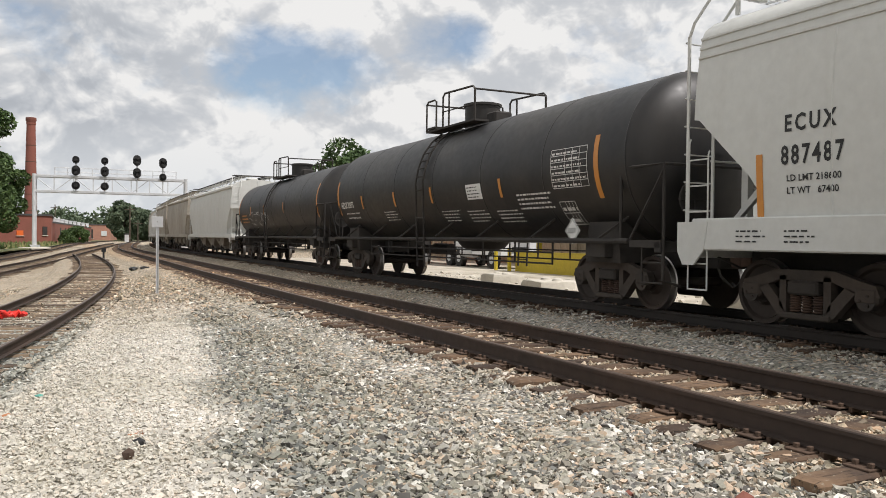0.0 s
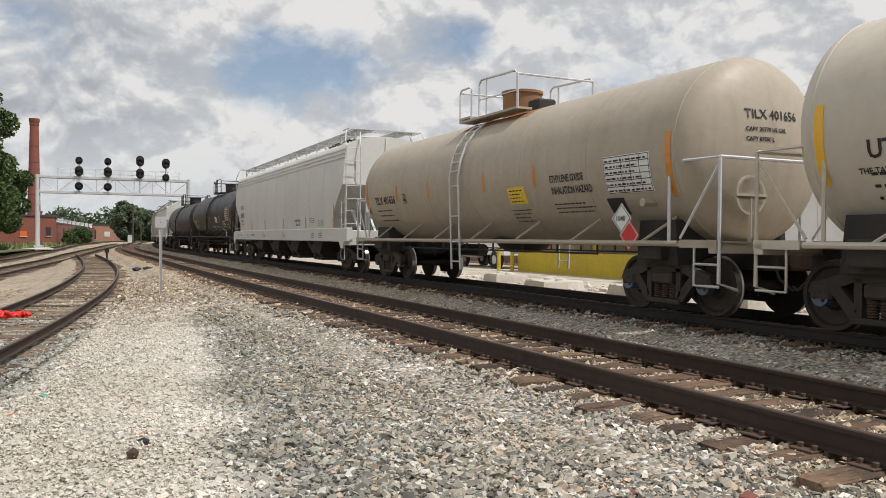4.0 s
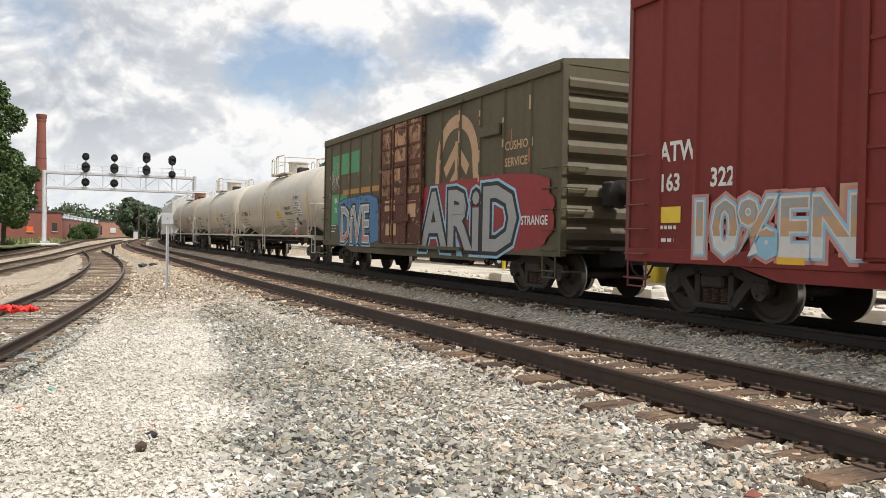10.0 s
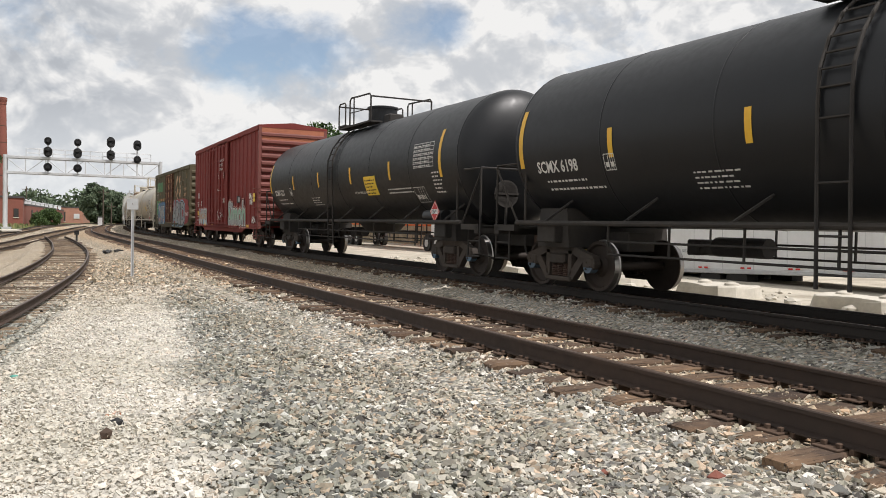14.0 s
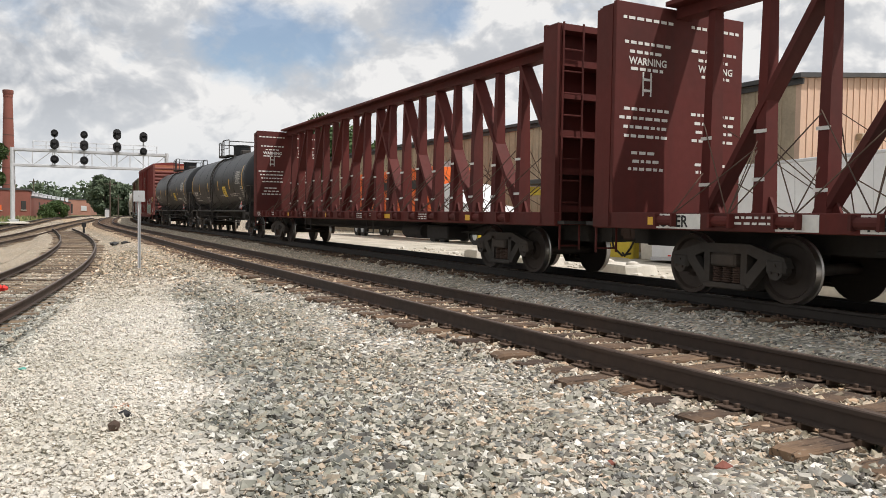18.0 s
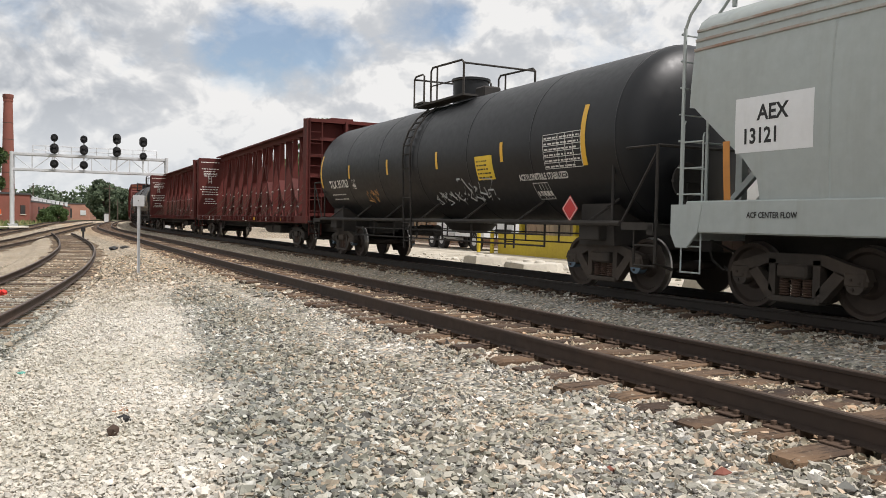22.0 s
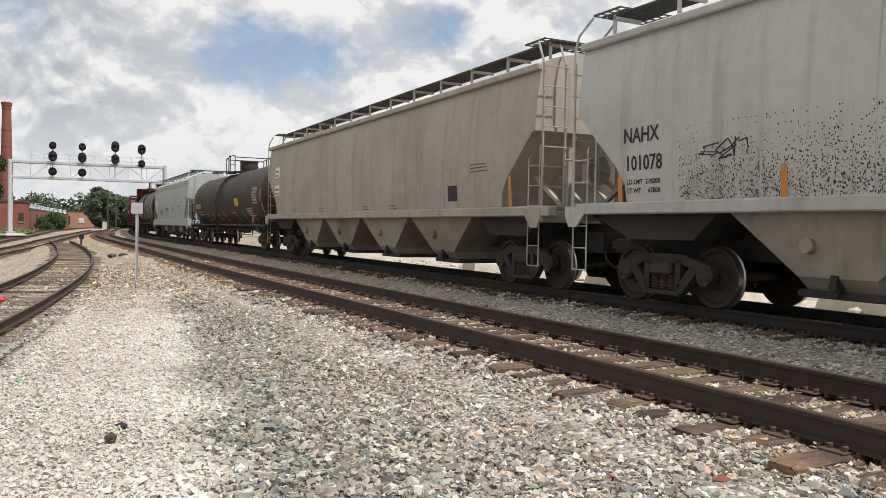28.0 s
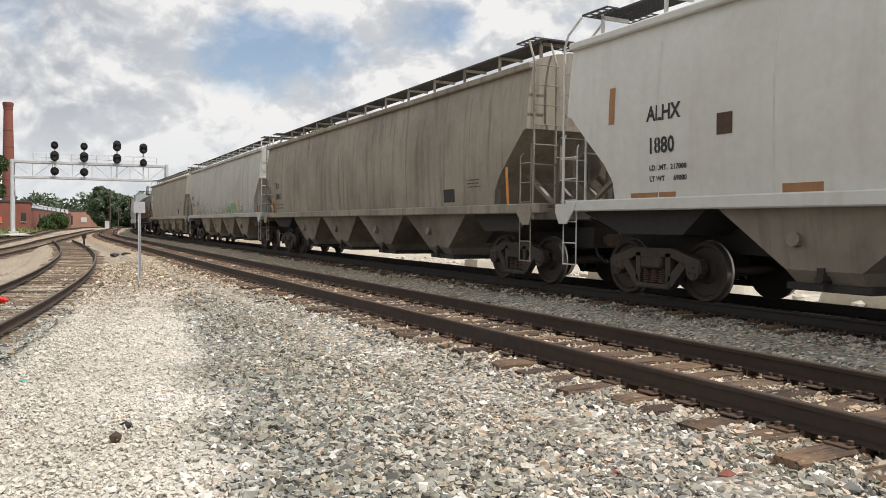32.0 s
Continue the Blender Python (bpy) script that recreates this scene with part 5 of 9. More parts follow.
def concrete_pads():
    rng = random.Random(4)
    for i, (s, off, L, W) in enumerate(((21.7, 9.0, 1.5, 1.5), (17.9, 9.4, 2.3, 1.0), (13.8, 9.2, 1.8, 1.3), (10.2, 9.5, 2.0, 1.2), (6.0, 9.4, 2.0, 1.2), (26.0, 9.6, 1.6, 1.2))):
        t = thing("concrete_footing", "broken pale concrete footing with round bolt caps", "concrete footing", group="concrete footings", at=spot(s, off, GROUND_Z, rng.uniform(-6, 6)))
        k = 14
        rim = [(math.cos(6.283 * q / k), math.sin(6.283 * q / k)) for q in range(k)]
        rim = [(a / max(abs(a), abs(b)) * L / 2 * rng.uniform(0.92, 1.05), b / max(abs(a), abs(b)) * W / 2 * rng.uniform(0.92, 1.05)) for a, b in rim]
        sh = Shape().loft([[(a * 1.06, b * 1.06, 0) for a, b in rim], [(a, b, 0.24 + rng.uniform(-0.04, 0.04)) for a, b in rim], [(a * 0.96, b * 0.96, 0.29 + rng.uniform(-0.02, 0.02)) for a, b in rim]])
        part("slab", sh, CONCRETE, t)
        for k in (-0.25, 0.25):
            part("cap", Shape().lathe(((0.24, 0.20), (0.34, 0.16), (0.38, 0.05)), 12, "z", (k * L, 0, 0)), CONCRETE, t, smooth=40)
        part("crack_ledge", Shape().box(L * 0.1, L / 2 + 0.12, -W / 2 - 0.12, -W / 2 + 0.1, 0, 0.2, c=0.02), CONCRETE, t)


concrete_pads()


def rubble():
    """Broken concrete and stones strewn round the footings."""
    rng = np.random.default_rng(77)
    vs, fs = [], []
    for i in range(900):
        s, off = rng.uniform(-2, 34), 7.3 + abs(rng.normal(0, 2.2))
        r = rng.choice([0.04, 0.06, 0.09, 0.16], p=[0.45, 0.3, 0.18, 0.07]) * rng.uniform(0.7, 1.3)
        x, y, _ = on_line(s, off)
        vs.append(ICO * rng.uniform(0.6, 1.2, (12, 1)) * np.array([r, r * rng.uniform(0.6, 1), r * 0.6]) @ np.array(pose(0, 0, 0, 0, 0, rng.uniform(0, 360)))[:3, :3] + (x, y, GROUND_Z + 0.02 + r * 0.2))
        fs.append(ICO_F + 12 * i)
    ob = new("rubble", raw_mesh("rubble", np.concatenate(vs), np.concatenate(fs), CONCRETE))
    tagged(ob, "pale broken concrete and stones strewn over the yard", "rubble", kind="stuff")


rubble()


def bollards():
    src = None
    for s, off in ((34.6, 14.8), (36.0, 14.8), (24.0, 14.9)):
        if src is None:
            src = thing("bollard", "yellow steel bollard in the yard", "bollard", group="bollards", at=spot(s, off, GROUND_Z))
            part("tube", Shape().cyl((0, 0, 0), (0, 0, 1.1), 0.1, 12), YELLOW_M, src, smooth=40)
            part("cap", Shape().lathe(((1.1, 0.1), (1.15, 0.06), (1.16, 0.01)), 12, "z"), YELLOW_M, src, smooth=60)
        else:
            copy_thing(src, spot(s, off, GROUND_Z))


bollards()


# ---- freight car materials ----
def car_paint(name, col, dirt, amt=0.5, streak=0.4, rough=0.5, **kw):
    return material(name, col, rough, 0, dirt, amt, streak, kw.pop("grain", 0.10), kw.pop("scale", 0.8), kw.pop("bump", 0.003), 12, **kw)


TRUCK_M = material("dusty_truck_iron", (0.042, 0.036, 0.031), 0.85, 0.1, (0.09, 0.065, 0.048), 0.6, grain=0.25, bump=0.006)
TRUCK_RUST = material("rusty_truck_iron", (0.075, 0.045, 0.033), 0.85, 0.1, (0.12, 0.07, 0.045), 0.6, grain=0.25, bump=0.006)
WHEEL_M = material("brown_wheel_steel", (0.036, 0.027, 0.022), 0.7, 0.3, (0.065, 0.043, 0.03), 0.5, grain=0.2, bump=0.003)
TREAD_M = material("bright_wheel_tread", (0.45, 0.43, 0.41), 0.35, 0.9, (0.3, 0.28, 0.26), 0.5, bump=0)
CAP_BLUE = material("blue_bearing_cap", (0.10, 0.17, 0.24), 0.5, 0.2, (0.07, 0.06, 0.05), 0.6)
UNDER = material("underframe_black", (0.028, 0.025, 0.023), 0.85, 0, (0.06, 0.05, 0.04), 0.6, grain=0.2, bump=0.004)
TANK_BLACK = car_paint("black_tank_paint", (0.016, 0.016, 0.017), (0.055, 0.047, 0.038), 0.55, 0.15, 0.45, spec=0.32)
TANK_BLACK2 = car_paint("clean_black_tank_paint", (0.0105, 0.0115, 0.0135), (0.021, 0.0215, 0.0225), 0.4, 0.05, 0.42, spec=0.32)
TANK_BROWN = car_paint("dusty_brown_tank_paint", (0.033, 0.025, 0.021), (0.062, 0.041, 0.031), 0.6, 0.2, 0.6, spec=0.35)
TANK_CREAM = car_paint("cream_tank_paint", (0.42, 0.37, 0.295), (0.30, 0.24, 0.17), 0.35, 0.35, 0.5, spec=0.35)
TANK_WHITE = car_paint("white_tank_paint", (0.54, 0.495, 0.41), (0.40, 0.345, 0.27), 0.35, 0.3, 0.45)
RUST_PATCH = car_paint("rust_stain", (0.36, 0.19, 0.09), (0.20, 0.10, 0.05), 0.7, 0.5, 0.9)
HOP_GREY = car_paint("light_grey_hopper_paint", (0.60, 0.605, 0.575), (0.50, 0.49, 0.45), 0.35, 0.25, 0.5)
HOP_BLUE = car_paint("grey_green_hopper_paint", (0.40, 0.44, 0.43), (0.30, 0.31, 0.28), 0.4, 0.4, 0.5)
HOP_BEIGE = car_paint("beige_hopper_paint", (0.41, 0.375, 0.315), (0.24, 0.20, 0.155), 0.5, 0.6, 0.6)
HOP_PALE = car_paint("pale_grey_hopper_paint", (0.49, 0.49, 0.46), (0.24, 0.22, 0.19), 0.4, 0.5, 0.55)
HOP_TAN = car_paint("tan_grimy_hopper_paint", (0.31, 0.275, 0.22), (0.10, 0.082, 0.065), 0.55, 0.85, 0.65)
HOP_WHITE = car_paint("white_hopper_paint", (0.60, 0.60, 0.57), (0.44, 0.42, 0.38), 0.35, 0.35, 0.5)
# grime, plus the shade inside the hopper ends painted into the same colour
BAY_GREY = car_paint("grimy_shaded_bay_paint", (0.24, 0.21, 0.17), (0.09, 0.07, 0.055), 0.8, 0.6, 0.8)
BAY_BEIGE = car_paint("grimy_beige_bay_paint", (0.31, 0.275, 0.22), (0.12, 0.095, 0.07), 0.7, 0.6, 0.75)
BOX_OLIVE = car_paint("olive_boxcar_paint", (0.094, 0.083, 0.042), (0.07, 0.043, 0.025), 0.6, 0.5, 0.7, spots=((0.15, 0.06, 0.03), 5.0, 0.655))
BOX_RED = car_paint("maroon_boxcar_paint", (0.20, 0.032, 0.027), (0.135, 0.026, 0.022), 0.5, 0.3, 0.7, spec=0.3)
BOX_RUST = car_paint("orange_rust_paint", (0.42, 0.15, 0.08), (0.30, 0.10, 0.055), 0.6, 0.5, 0.8)
DOOR_PEEL = car_paint("peeling_door_paint", (0.46, 0.27, 0.15), (0.085, 0.032, 0.02), 0.8, 0.75, 0.85, scale=1.6, spots=((0.075, 0.026, 0.016), 4.0, 0.53))
DOOR_RUST = car_paint("dark_rust_door_paint", (0.12, 0.045, 0.028), (0.05, 0.022, 0.016), 0.7, 0.4, 0.9, scale=2.2, spots=((0.34, 0.21, 0.13), 6.0, 0.63))
BEAM_RED = car_paint("dull_red_flatcar_paint", (0.105, 0.021, 0.017), (0.055, 0.020, 0.017), 0.6, 0.4, 0.75, spec=0.25)
WHITE_TXT = material("white_stencil", (0.72, 0.71, 0.67), 0.6, bump=0, grain=0.2)
BLACK_TXT = material("black_stencil", (0.015, 0.015, 0.015), 0.6, bump=0)
STRIPE_O = material("orange_reflector", (0.62, 0.24, 0.03), 0.4, 0, (0.45, 0.2, 0.05), 0.5, bump=0)
STRIPE_Y = material("yellow_reflector", (0.80, 0.46, 0.03), 0.4, 0, (0.6, 0.35, 0.05), 0.4, bump=0)
PLACARD_Y = material("yellow_label", (0.80, 0.55, 0.04), 0.5, bump=0)
PLACARD_R = material("red_placard", (0.55, 0.03, 0.03), 0.5, bump=0)
PLACARD_W = material("white_placard", (0.75, 0.75, 0.73), 0.5, bump=0)
GRATE = material("dark_grating", (0.06, 0.06, 0.06), 0.7, 0.3, (0.12, 0.10, 0.09), 0.5, bump=0.003)
PAINTS = {n: material("spray_" + n, c, 0.6, 0, tuple(k * 0.7 for k in c), 0.4, bump=0.002) for n, c in dict(
    blue=(0.06, 0.18, 0.35), navy=(0.02, 0.04, 0.12), silver=(0.34, 0.35, 0.345), red=(0.27, 0.022, 0.025), green=(0.07, 0.30, 0.13),
    mint=(0.28, 0.45, 0.33), pink=(0.52, 0.24, 0.20), white=(0.66, 0.65, 0.62), tan=(0.52, 0.33, 0.19), orange=(0.45, 0.22, 0.06), black=(0.012, 0.012, 0.014),
    lightblue=(0.30, 0.52, 0.66), bright=(0.16, 0.42, 0.14)).items()}


# ---- running gear ----
def wheelset_shape():
    sh = Shape()
    prof = ((0.675, 0.20), (0.675, 0.44), (0.680, 0.482), (0.700, 0.486), (0.715, 0.464), (0.82, 0.457), (0.82, 0.40), (0.775, 0.37), (0.765, 0.20), (0.83, 0.15), (0.83, 0.10))
    for sg in (-1, 1):
        sh.lathe([(a * sg, r) for a, r in prof], 36, "y")
    n = 36
    for i in range(len(sh.f)):
        k = (i % ((len(prof) - 1) * n + 2)) // n
        sh.m[i] = 1 if k in (3, 4) else 0
    sh.cyl((0, -0.98, 0), (0, 0.98, 0), 0.085, 14)
    sh.cyl((0, 0.92, 0), (0, 1.07, 0), 0.13, 16, mat=2).cyl((0, -0.92, 0), (0, -1.07, 0), 0.13, 16, mat=2)
    for k in range(3):
        a = k * 2.094
        sh.cyl((math.cos(a) * 0.07, 1.07, math.sin(a) * 0.07), (math.cos(a) * 0.07, 1.09, math.sin(a) * 0.07), 0.02, 6)
    return sh


WHEELSETS = {k: wheelset_shape().mesh("wheelset", [WHEEL_M, TREAD_M, m], 40) for k, m in (("blue", CAP_BLUE), ("iron", TRUCK_M))}


def sideframe_shape(y):
    sh = Shape()
    a, b = y - 0.07, y + 0.07
    sh.prism([(-1.08, 0.50), (-1.02, 0.64), (-0.78, 0.70), (-0.45, 0.80), (0.45, 0.80), (0.78, 0.70), (1.02, 0.64), (1.08, 0.50), (0.76, 0.53), (0.42, 0.66), (-0.42, 0.66), (-0.76, 0.53)], a, b)
    for sg in (-1, 1):
        sh.prism([(sg * 0.76, 0.55), (sg * 0.60, 0.60), (sg * 0.36, 0.34), (sg * 0.30, 0.17), (sg * 0.44, 0.19)], a, b)
        sh.prism([(sg * 0.29, 0.22), (sg * 0.29, 0.72), (sg * 0.40, 0.72), (sg * 0.40, 0.30)], a, b)
        sh.box(*sorted((sg * 0.72, sg * 1.05)), a - 0.02, b + 0.02, 0.40, 0.62, c=0.04)
    sh.box(-0.40, 0.40, a - 0.03, b + 0.03, 0.14, 0.225, c=0.02)
    return sh


def spring_shape(x, y):
    sh = Shape()
    prof = []
    for i in range(15):
        prof.append((0.23 + i * 0.017, 0.085 if i % 2 else 0.062))
    return sh.lathe(prof, 10, "z", (x, y, 0))


TRUCK_BOLSTER = Shape().box(-0.24, 0.24, -1.12, 1.12, 0.47, 0.66, c=0.03).cyl((0, 0, 0.6), (0, 0, 0.78), 0.2, 16).box(-0.7, 0.7, -0.5, -0.4, 0.42, 0.5).box(-0.7, 0.7, 0.4, 0.5, 0.42, 0.5)
TRUCK_MESH = {k: {"bolster": TRUCK_BOLSTER.mesh("truck", [m]), "side": [sideframe_shape(y).mesh("sideframe", [m]) for y in (-0.99, 0.99)],
                  "spring": [spring_shape(x, y).mesh("spring", [TRUCK_RUST], 50) for y in (-0.99, 0.99) for x in (-0.18, 0.0, 0.18)]} for k, m in (("dark", TRUCK_M), ("rust", TRUCK_RUST))}
WHEELS = []


def add_truck(car, x, tone="dark", cap="iron"):
    kit = TRUCK_MESH[tone]
    k = part("truck", kit["bolster"], None, car, "cast-iron freight truck", at=pose(x, 0, 0))
    for i in (0, 1):
        part("sideframe", kit["side"][i], None, k)
        for one in kit["spring"][3 * i:3 * i + 3]:
            part("spring", one, None, k)
    for ax in (-0.889, 0.889):
        w = part("wheelset", WHEELSETS[cap], None, k, at=pose(ax, 0, 0.457))
        WHEELS.append((w, ax))
    brake = Shape()
    for ax in (-0.40, 0.40):
        brake.box(ax - 0.05, ax + 0.05, -0.85, 0.85, 0.36, 0.44)
    pieces("brake_beam", brake, TRUCK_M, k)


def coupler(car, x):
    sg = 1 if x > 0 else -1
    sh = Shape().box(*sorted((x - sg * 0.75, x - sg * 0.2)), -0.09, 0.09, 0.80, 0.95, c=0.02)
    sh.box(*sorted((x - sg * 0.24, x + sg * 0.01)), -0.16, 0.14, 0.74, 1.0, c=0.03)
    sh.box(*sorted((x - sg * 0.10, x + sg * 0.09)), -0.13 if sg > 0 else 0.0, 0.0 if sg > 0 else 0.13, 0.76, 0.98, c=0.02)
    part("coupler", sh, TRUCK_RUST, car)
    part("air_hose", Shape().tube([(x - sg * 0.35, 0.3, 0.78), (x - sg * 0.25, 0.32, 0.6), (x - sg * 0.05, 0.28, 0.45), (x + sg * 0.1, 0.2, 0.5)], 0.02, 6), UNDER, car)


# ---- markings ----
def on_side(x, z, yf, lift=0.006):
    return lambda a, b: (x - a, yf(z + b) + lift, z + b)


def surf(x0, x1, z0, z1, yf, lift=0.005, rows=6, slant=0.0):
    sh = Shape()
    v, f = [], []
    for i in range(rows + 1):
        z = z0 + (z1 - z0) * i / rows
        d = slant * i / rows
        v += [(x0 + d, yf(z) + lift, z), (x1 + d, yf(z) + lift, z)]
    f = [(2 * i, 2 * i + 1, 2 * i + 3, 2 * i + 2) for i in range(rows)]
    return sh.add(v, f)


def fall(car, z):
    """Markings on tanks and hopper sides sit a little lower than their drawn heights."""
    top = car.parent or car
    return 0.0 if z < 1.42 or top.name.startswith(("boxcar", "centerbeam")) else 0.09


def decal(car, name, mat, x0, x1, z0, z1, yf, lift=0.005, label="", slant=0.0):
    low = fall(car, z0)
    z0, z1 = z0 - low, z1 - low
    return part(name, surf(x0, x1, z0, z1, yf, lift, 6, slant), mat, car, label)


def text(car, s, x, z, size, mat, yf, bold=0.006, wide=1.0, lift=0.007, space=1.0):
    z -= fall(car, z)
    return part("lettering", letters(s, size, mat, on_side(x, z, yf, lift), bold, wide, space), None, car)


def bars(car, x, z, w, rows, mat, yf, seed, h=0.035, step=0.075, lift=0.007):
    """Small stencilling too small to read: rows of dashes."""
    h *= 0.7
    z -= fall(car, z)
    rng = random.Random(seed)
    sh = Shape()
    for i in range(rows):
        a, end = 0.0, w * rng.uniform(0.7, 1.0)
        zz = z - i * step
        while a < end:
            k = min(rng.uniform(0.03, 0.13), end - a)
            sh.add([(x - a, yf(zz) + lift, zz), (x - a - k, yf(zz) + lift, zz), (x - a - k, yf(zz + h) + lift, zz + h), (x - a, yf(zz + h) + lift, zz + h)], [(0, 1, 2, 3)])
            a += k + rng.uniform(0.02, 0.045)
    ob = part("stencilling", sh, mat, car)
    ob["kind"] = "stuff"
    return ob


def table(car, x, z, w, h, mat, yf, seed, cols=4, rows=6):
    """A stencilled test-date grid: a frame of thin lines filled with dashes."""
    sh = Shape()
    low = fall(car, z - h)
    z -= low

    def seg(xa, za, xb, zb, t=0.012):
        k = 5
        for i in range(k):
            u, v2 = i / k, (i + 1) / k
            xa1, za1, xb1, zb1 = xa + (xb - xa) * u, za + (zb - za) * u, xa + (xb - xa) * v2, za + (zb - za) * v2
            if abs(xb - xa) > abs(zb - za):
                q = [(xa1, za1 - t), (xb1, zb1 - t), (xb1, zb1 + t), (xa1, za1 + t)]
            else:
                q = [(xa1 - t, za1), (xa1 + t, za1), (xb1 + t, zb1), (xb1 - t, zb1)]
            sh.add([(a, yf(b) + 0.008, b) for a, b in q], [(0, 1, 2, 3)])
    for i in range(rows + 1):
        seg(x, z - h * i / rows, x - w, z - h * i / rows, 0.006)
    for i in (0, 1.6, 2.4, 3.2, 4):
        seg(x - w * i / 4, z, x - w * i / 4, z - h, 0.006)
    part("stencil_table", sh, mat, car)["kind"] = "stuff"
    bars(car, x - 0.03, z + low - h / rows * 0.8, w * 0.95, rows, mat, yf, seed, h / rows * 0.42, h / rows)


def diamond(car, x, z, r, mat, yf, inner=None, txt=""):
    z -= fall(car, z)

    def ring(q, lift):
        return [(x + a * q, yf(z + b * q) + lift, z + b * q) for a, b in ((1, 0), (0.5, 0.5), (0, 1), (-0.5, 0.5), (-1, 0), (-0.5, -0.5), (0, -1), (0.5, -0.5))]
    k = part("placard", Shape().add(ring(r, 0.02), [tuple(range(8))]), mat, car, "diamond hazard placard")
    if inner:
        part("placard_border", Shape().add(ring(r * 0.9, 0.023) + ring(r * 0.82, 0.023), [(i, (i + 1) % 8, 8 + (i + 1) % 8, 8 + i) for i in range(8)]), inner, k)
    if txt:
        part("placard_panel", surf(x - r * 0.62, x + r * 0.62, z - r * 0.22, z + r * 0.22, yf, 0.026, 2), PLACARD_W, k)
        part("lettering", letters(txt, r * 0.5, BLACK_TXT, on_side(x + r * 0.58, z - r * 0.17, yf, 0.03), 0.003), None, k)


def scrawl(car, x, z, w, h, mat, yf, seed, r=0.02, n=5):
    """Looping spray-can handwriting that cannot be read."""
    z -= fall(car, z)
    rng = random.Random(seed)
    sh = Shape()
    for i in range(n):
        cx = x - w * (i + 0.5) / n
        pts = []
        for k in range(9):
            a = rng.uniform(-0.5, 0.5) * w / n * 1.3
            b = z + h * rng.random()
            pts.append((cx + a, yf(b) + 0.004, b))
        for p, q in zip(pts, pts[1:]):
            d = Vector((q[0] - p[0], 0, q[2] - p[2]))
            if d.length < 0.02:
                continue
            nrm = Vector((-d.z, 0, d.x)).normalized() * r * rng.uniform(0.6, 1.2)
            sh.add([(p[0] - nrm.x, p[1], p[2] - nrm.z), (q[0] - nrm.x, q[1], q[2] - nrm.z), (q[0] + nrm.x, q[1], q[2] + nrm.z), (p[0] + nrm.x, p[1], p[2] + nrm.z)], [(0, 1, 2, 3)])
    ob = part("graffiti_tag", sh, mat, car, "looping spray-painted tag")
    ob["kind"] = "stuff"
    return ob


def blob(car, name, mat, pts, y, label=""):
    """A flat sprayed shape on a straight side, with a rim of small lobes."""
    n = len(pts)
    return part(name, Shape().add([(a, y, b) for a, b in pts], [tuple(range(n))]), mat, car, label)


def cloud_outline(x0, x1, z0, z1, seed, k=26, rough=0.08):
    rng = random.Random(seed)
    pts = []
    cx, cz, rx, rz = (x0 + x1) / 2, (z0 + z1) / 2, abs(x1 - x0) / 2, (z1 - z0) / 2
    for i in range(k):
        a = 2 * math.pi * i / k
        c, s = math.cos(a), math.sin(a)
        q = 1 / max(abs(c), abs(s)) ** 0.75 * (1 + rng.uniform(-rough, rough))
        pts.append((cx + c * rx * q, cz + s * rz * min(q, 1.15)))
    return pts


def ladder(car, x0, x1, y, z0, z1, mat, n, r=0.018, name="ladder", lean=0.0):
    sh = Shape()
    for x in (x0, x1):
        sh.tube([(x, y, z0), (x, y + lean, z1)], r * 1.5, 6)
    for i in range(n):
        w = (i + 0.5) / n
        sh.tube([(x0, y + lean * w, z0 + (z1 - z0) * w), (x1, y + lean * w, z0 + (z1 - z0) * w)], r, 5)
    return part(name, sh, mat, car)


def grating(car, x0, x1, y0, y1, z, mat, name="running_board", bars_n=15):
    sh = Shape()
    for i in range(bars_n):
        y = y0 + (y1 - y0) * i / (bars_n - 1)
        sh.box(x0, x1, y - 0.008, y + 0.008, z, z + 0.035)
    n = int(abs(x1 - x0) / 0.16)
    for i in range(n + 1):
        x = x0 + (x1 - x0) * i / n
        sh.box(x - 0.006, x + 0.006, y0, y1, z + 0.005, z + 0.03)
    return part(name, sh, mat, car)


CARS = []


def start_car(name, label, category, u0, u1):
    t = thing(name, label, category, group="cars of the freight train")
    CARS.append((t, (u0 + u1) / 2, abs(u0 - u1)))
    return t


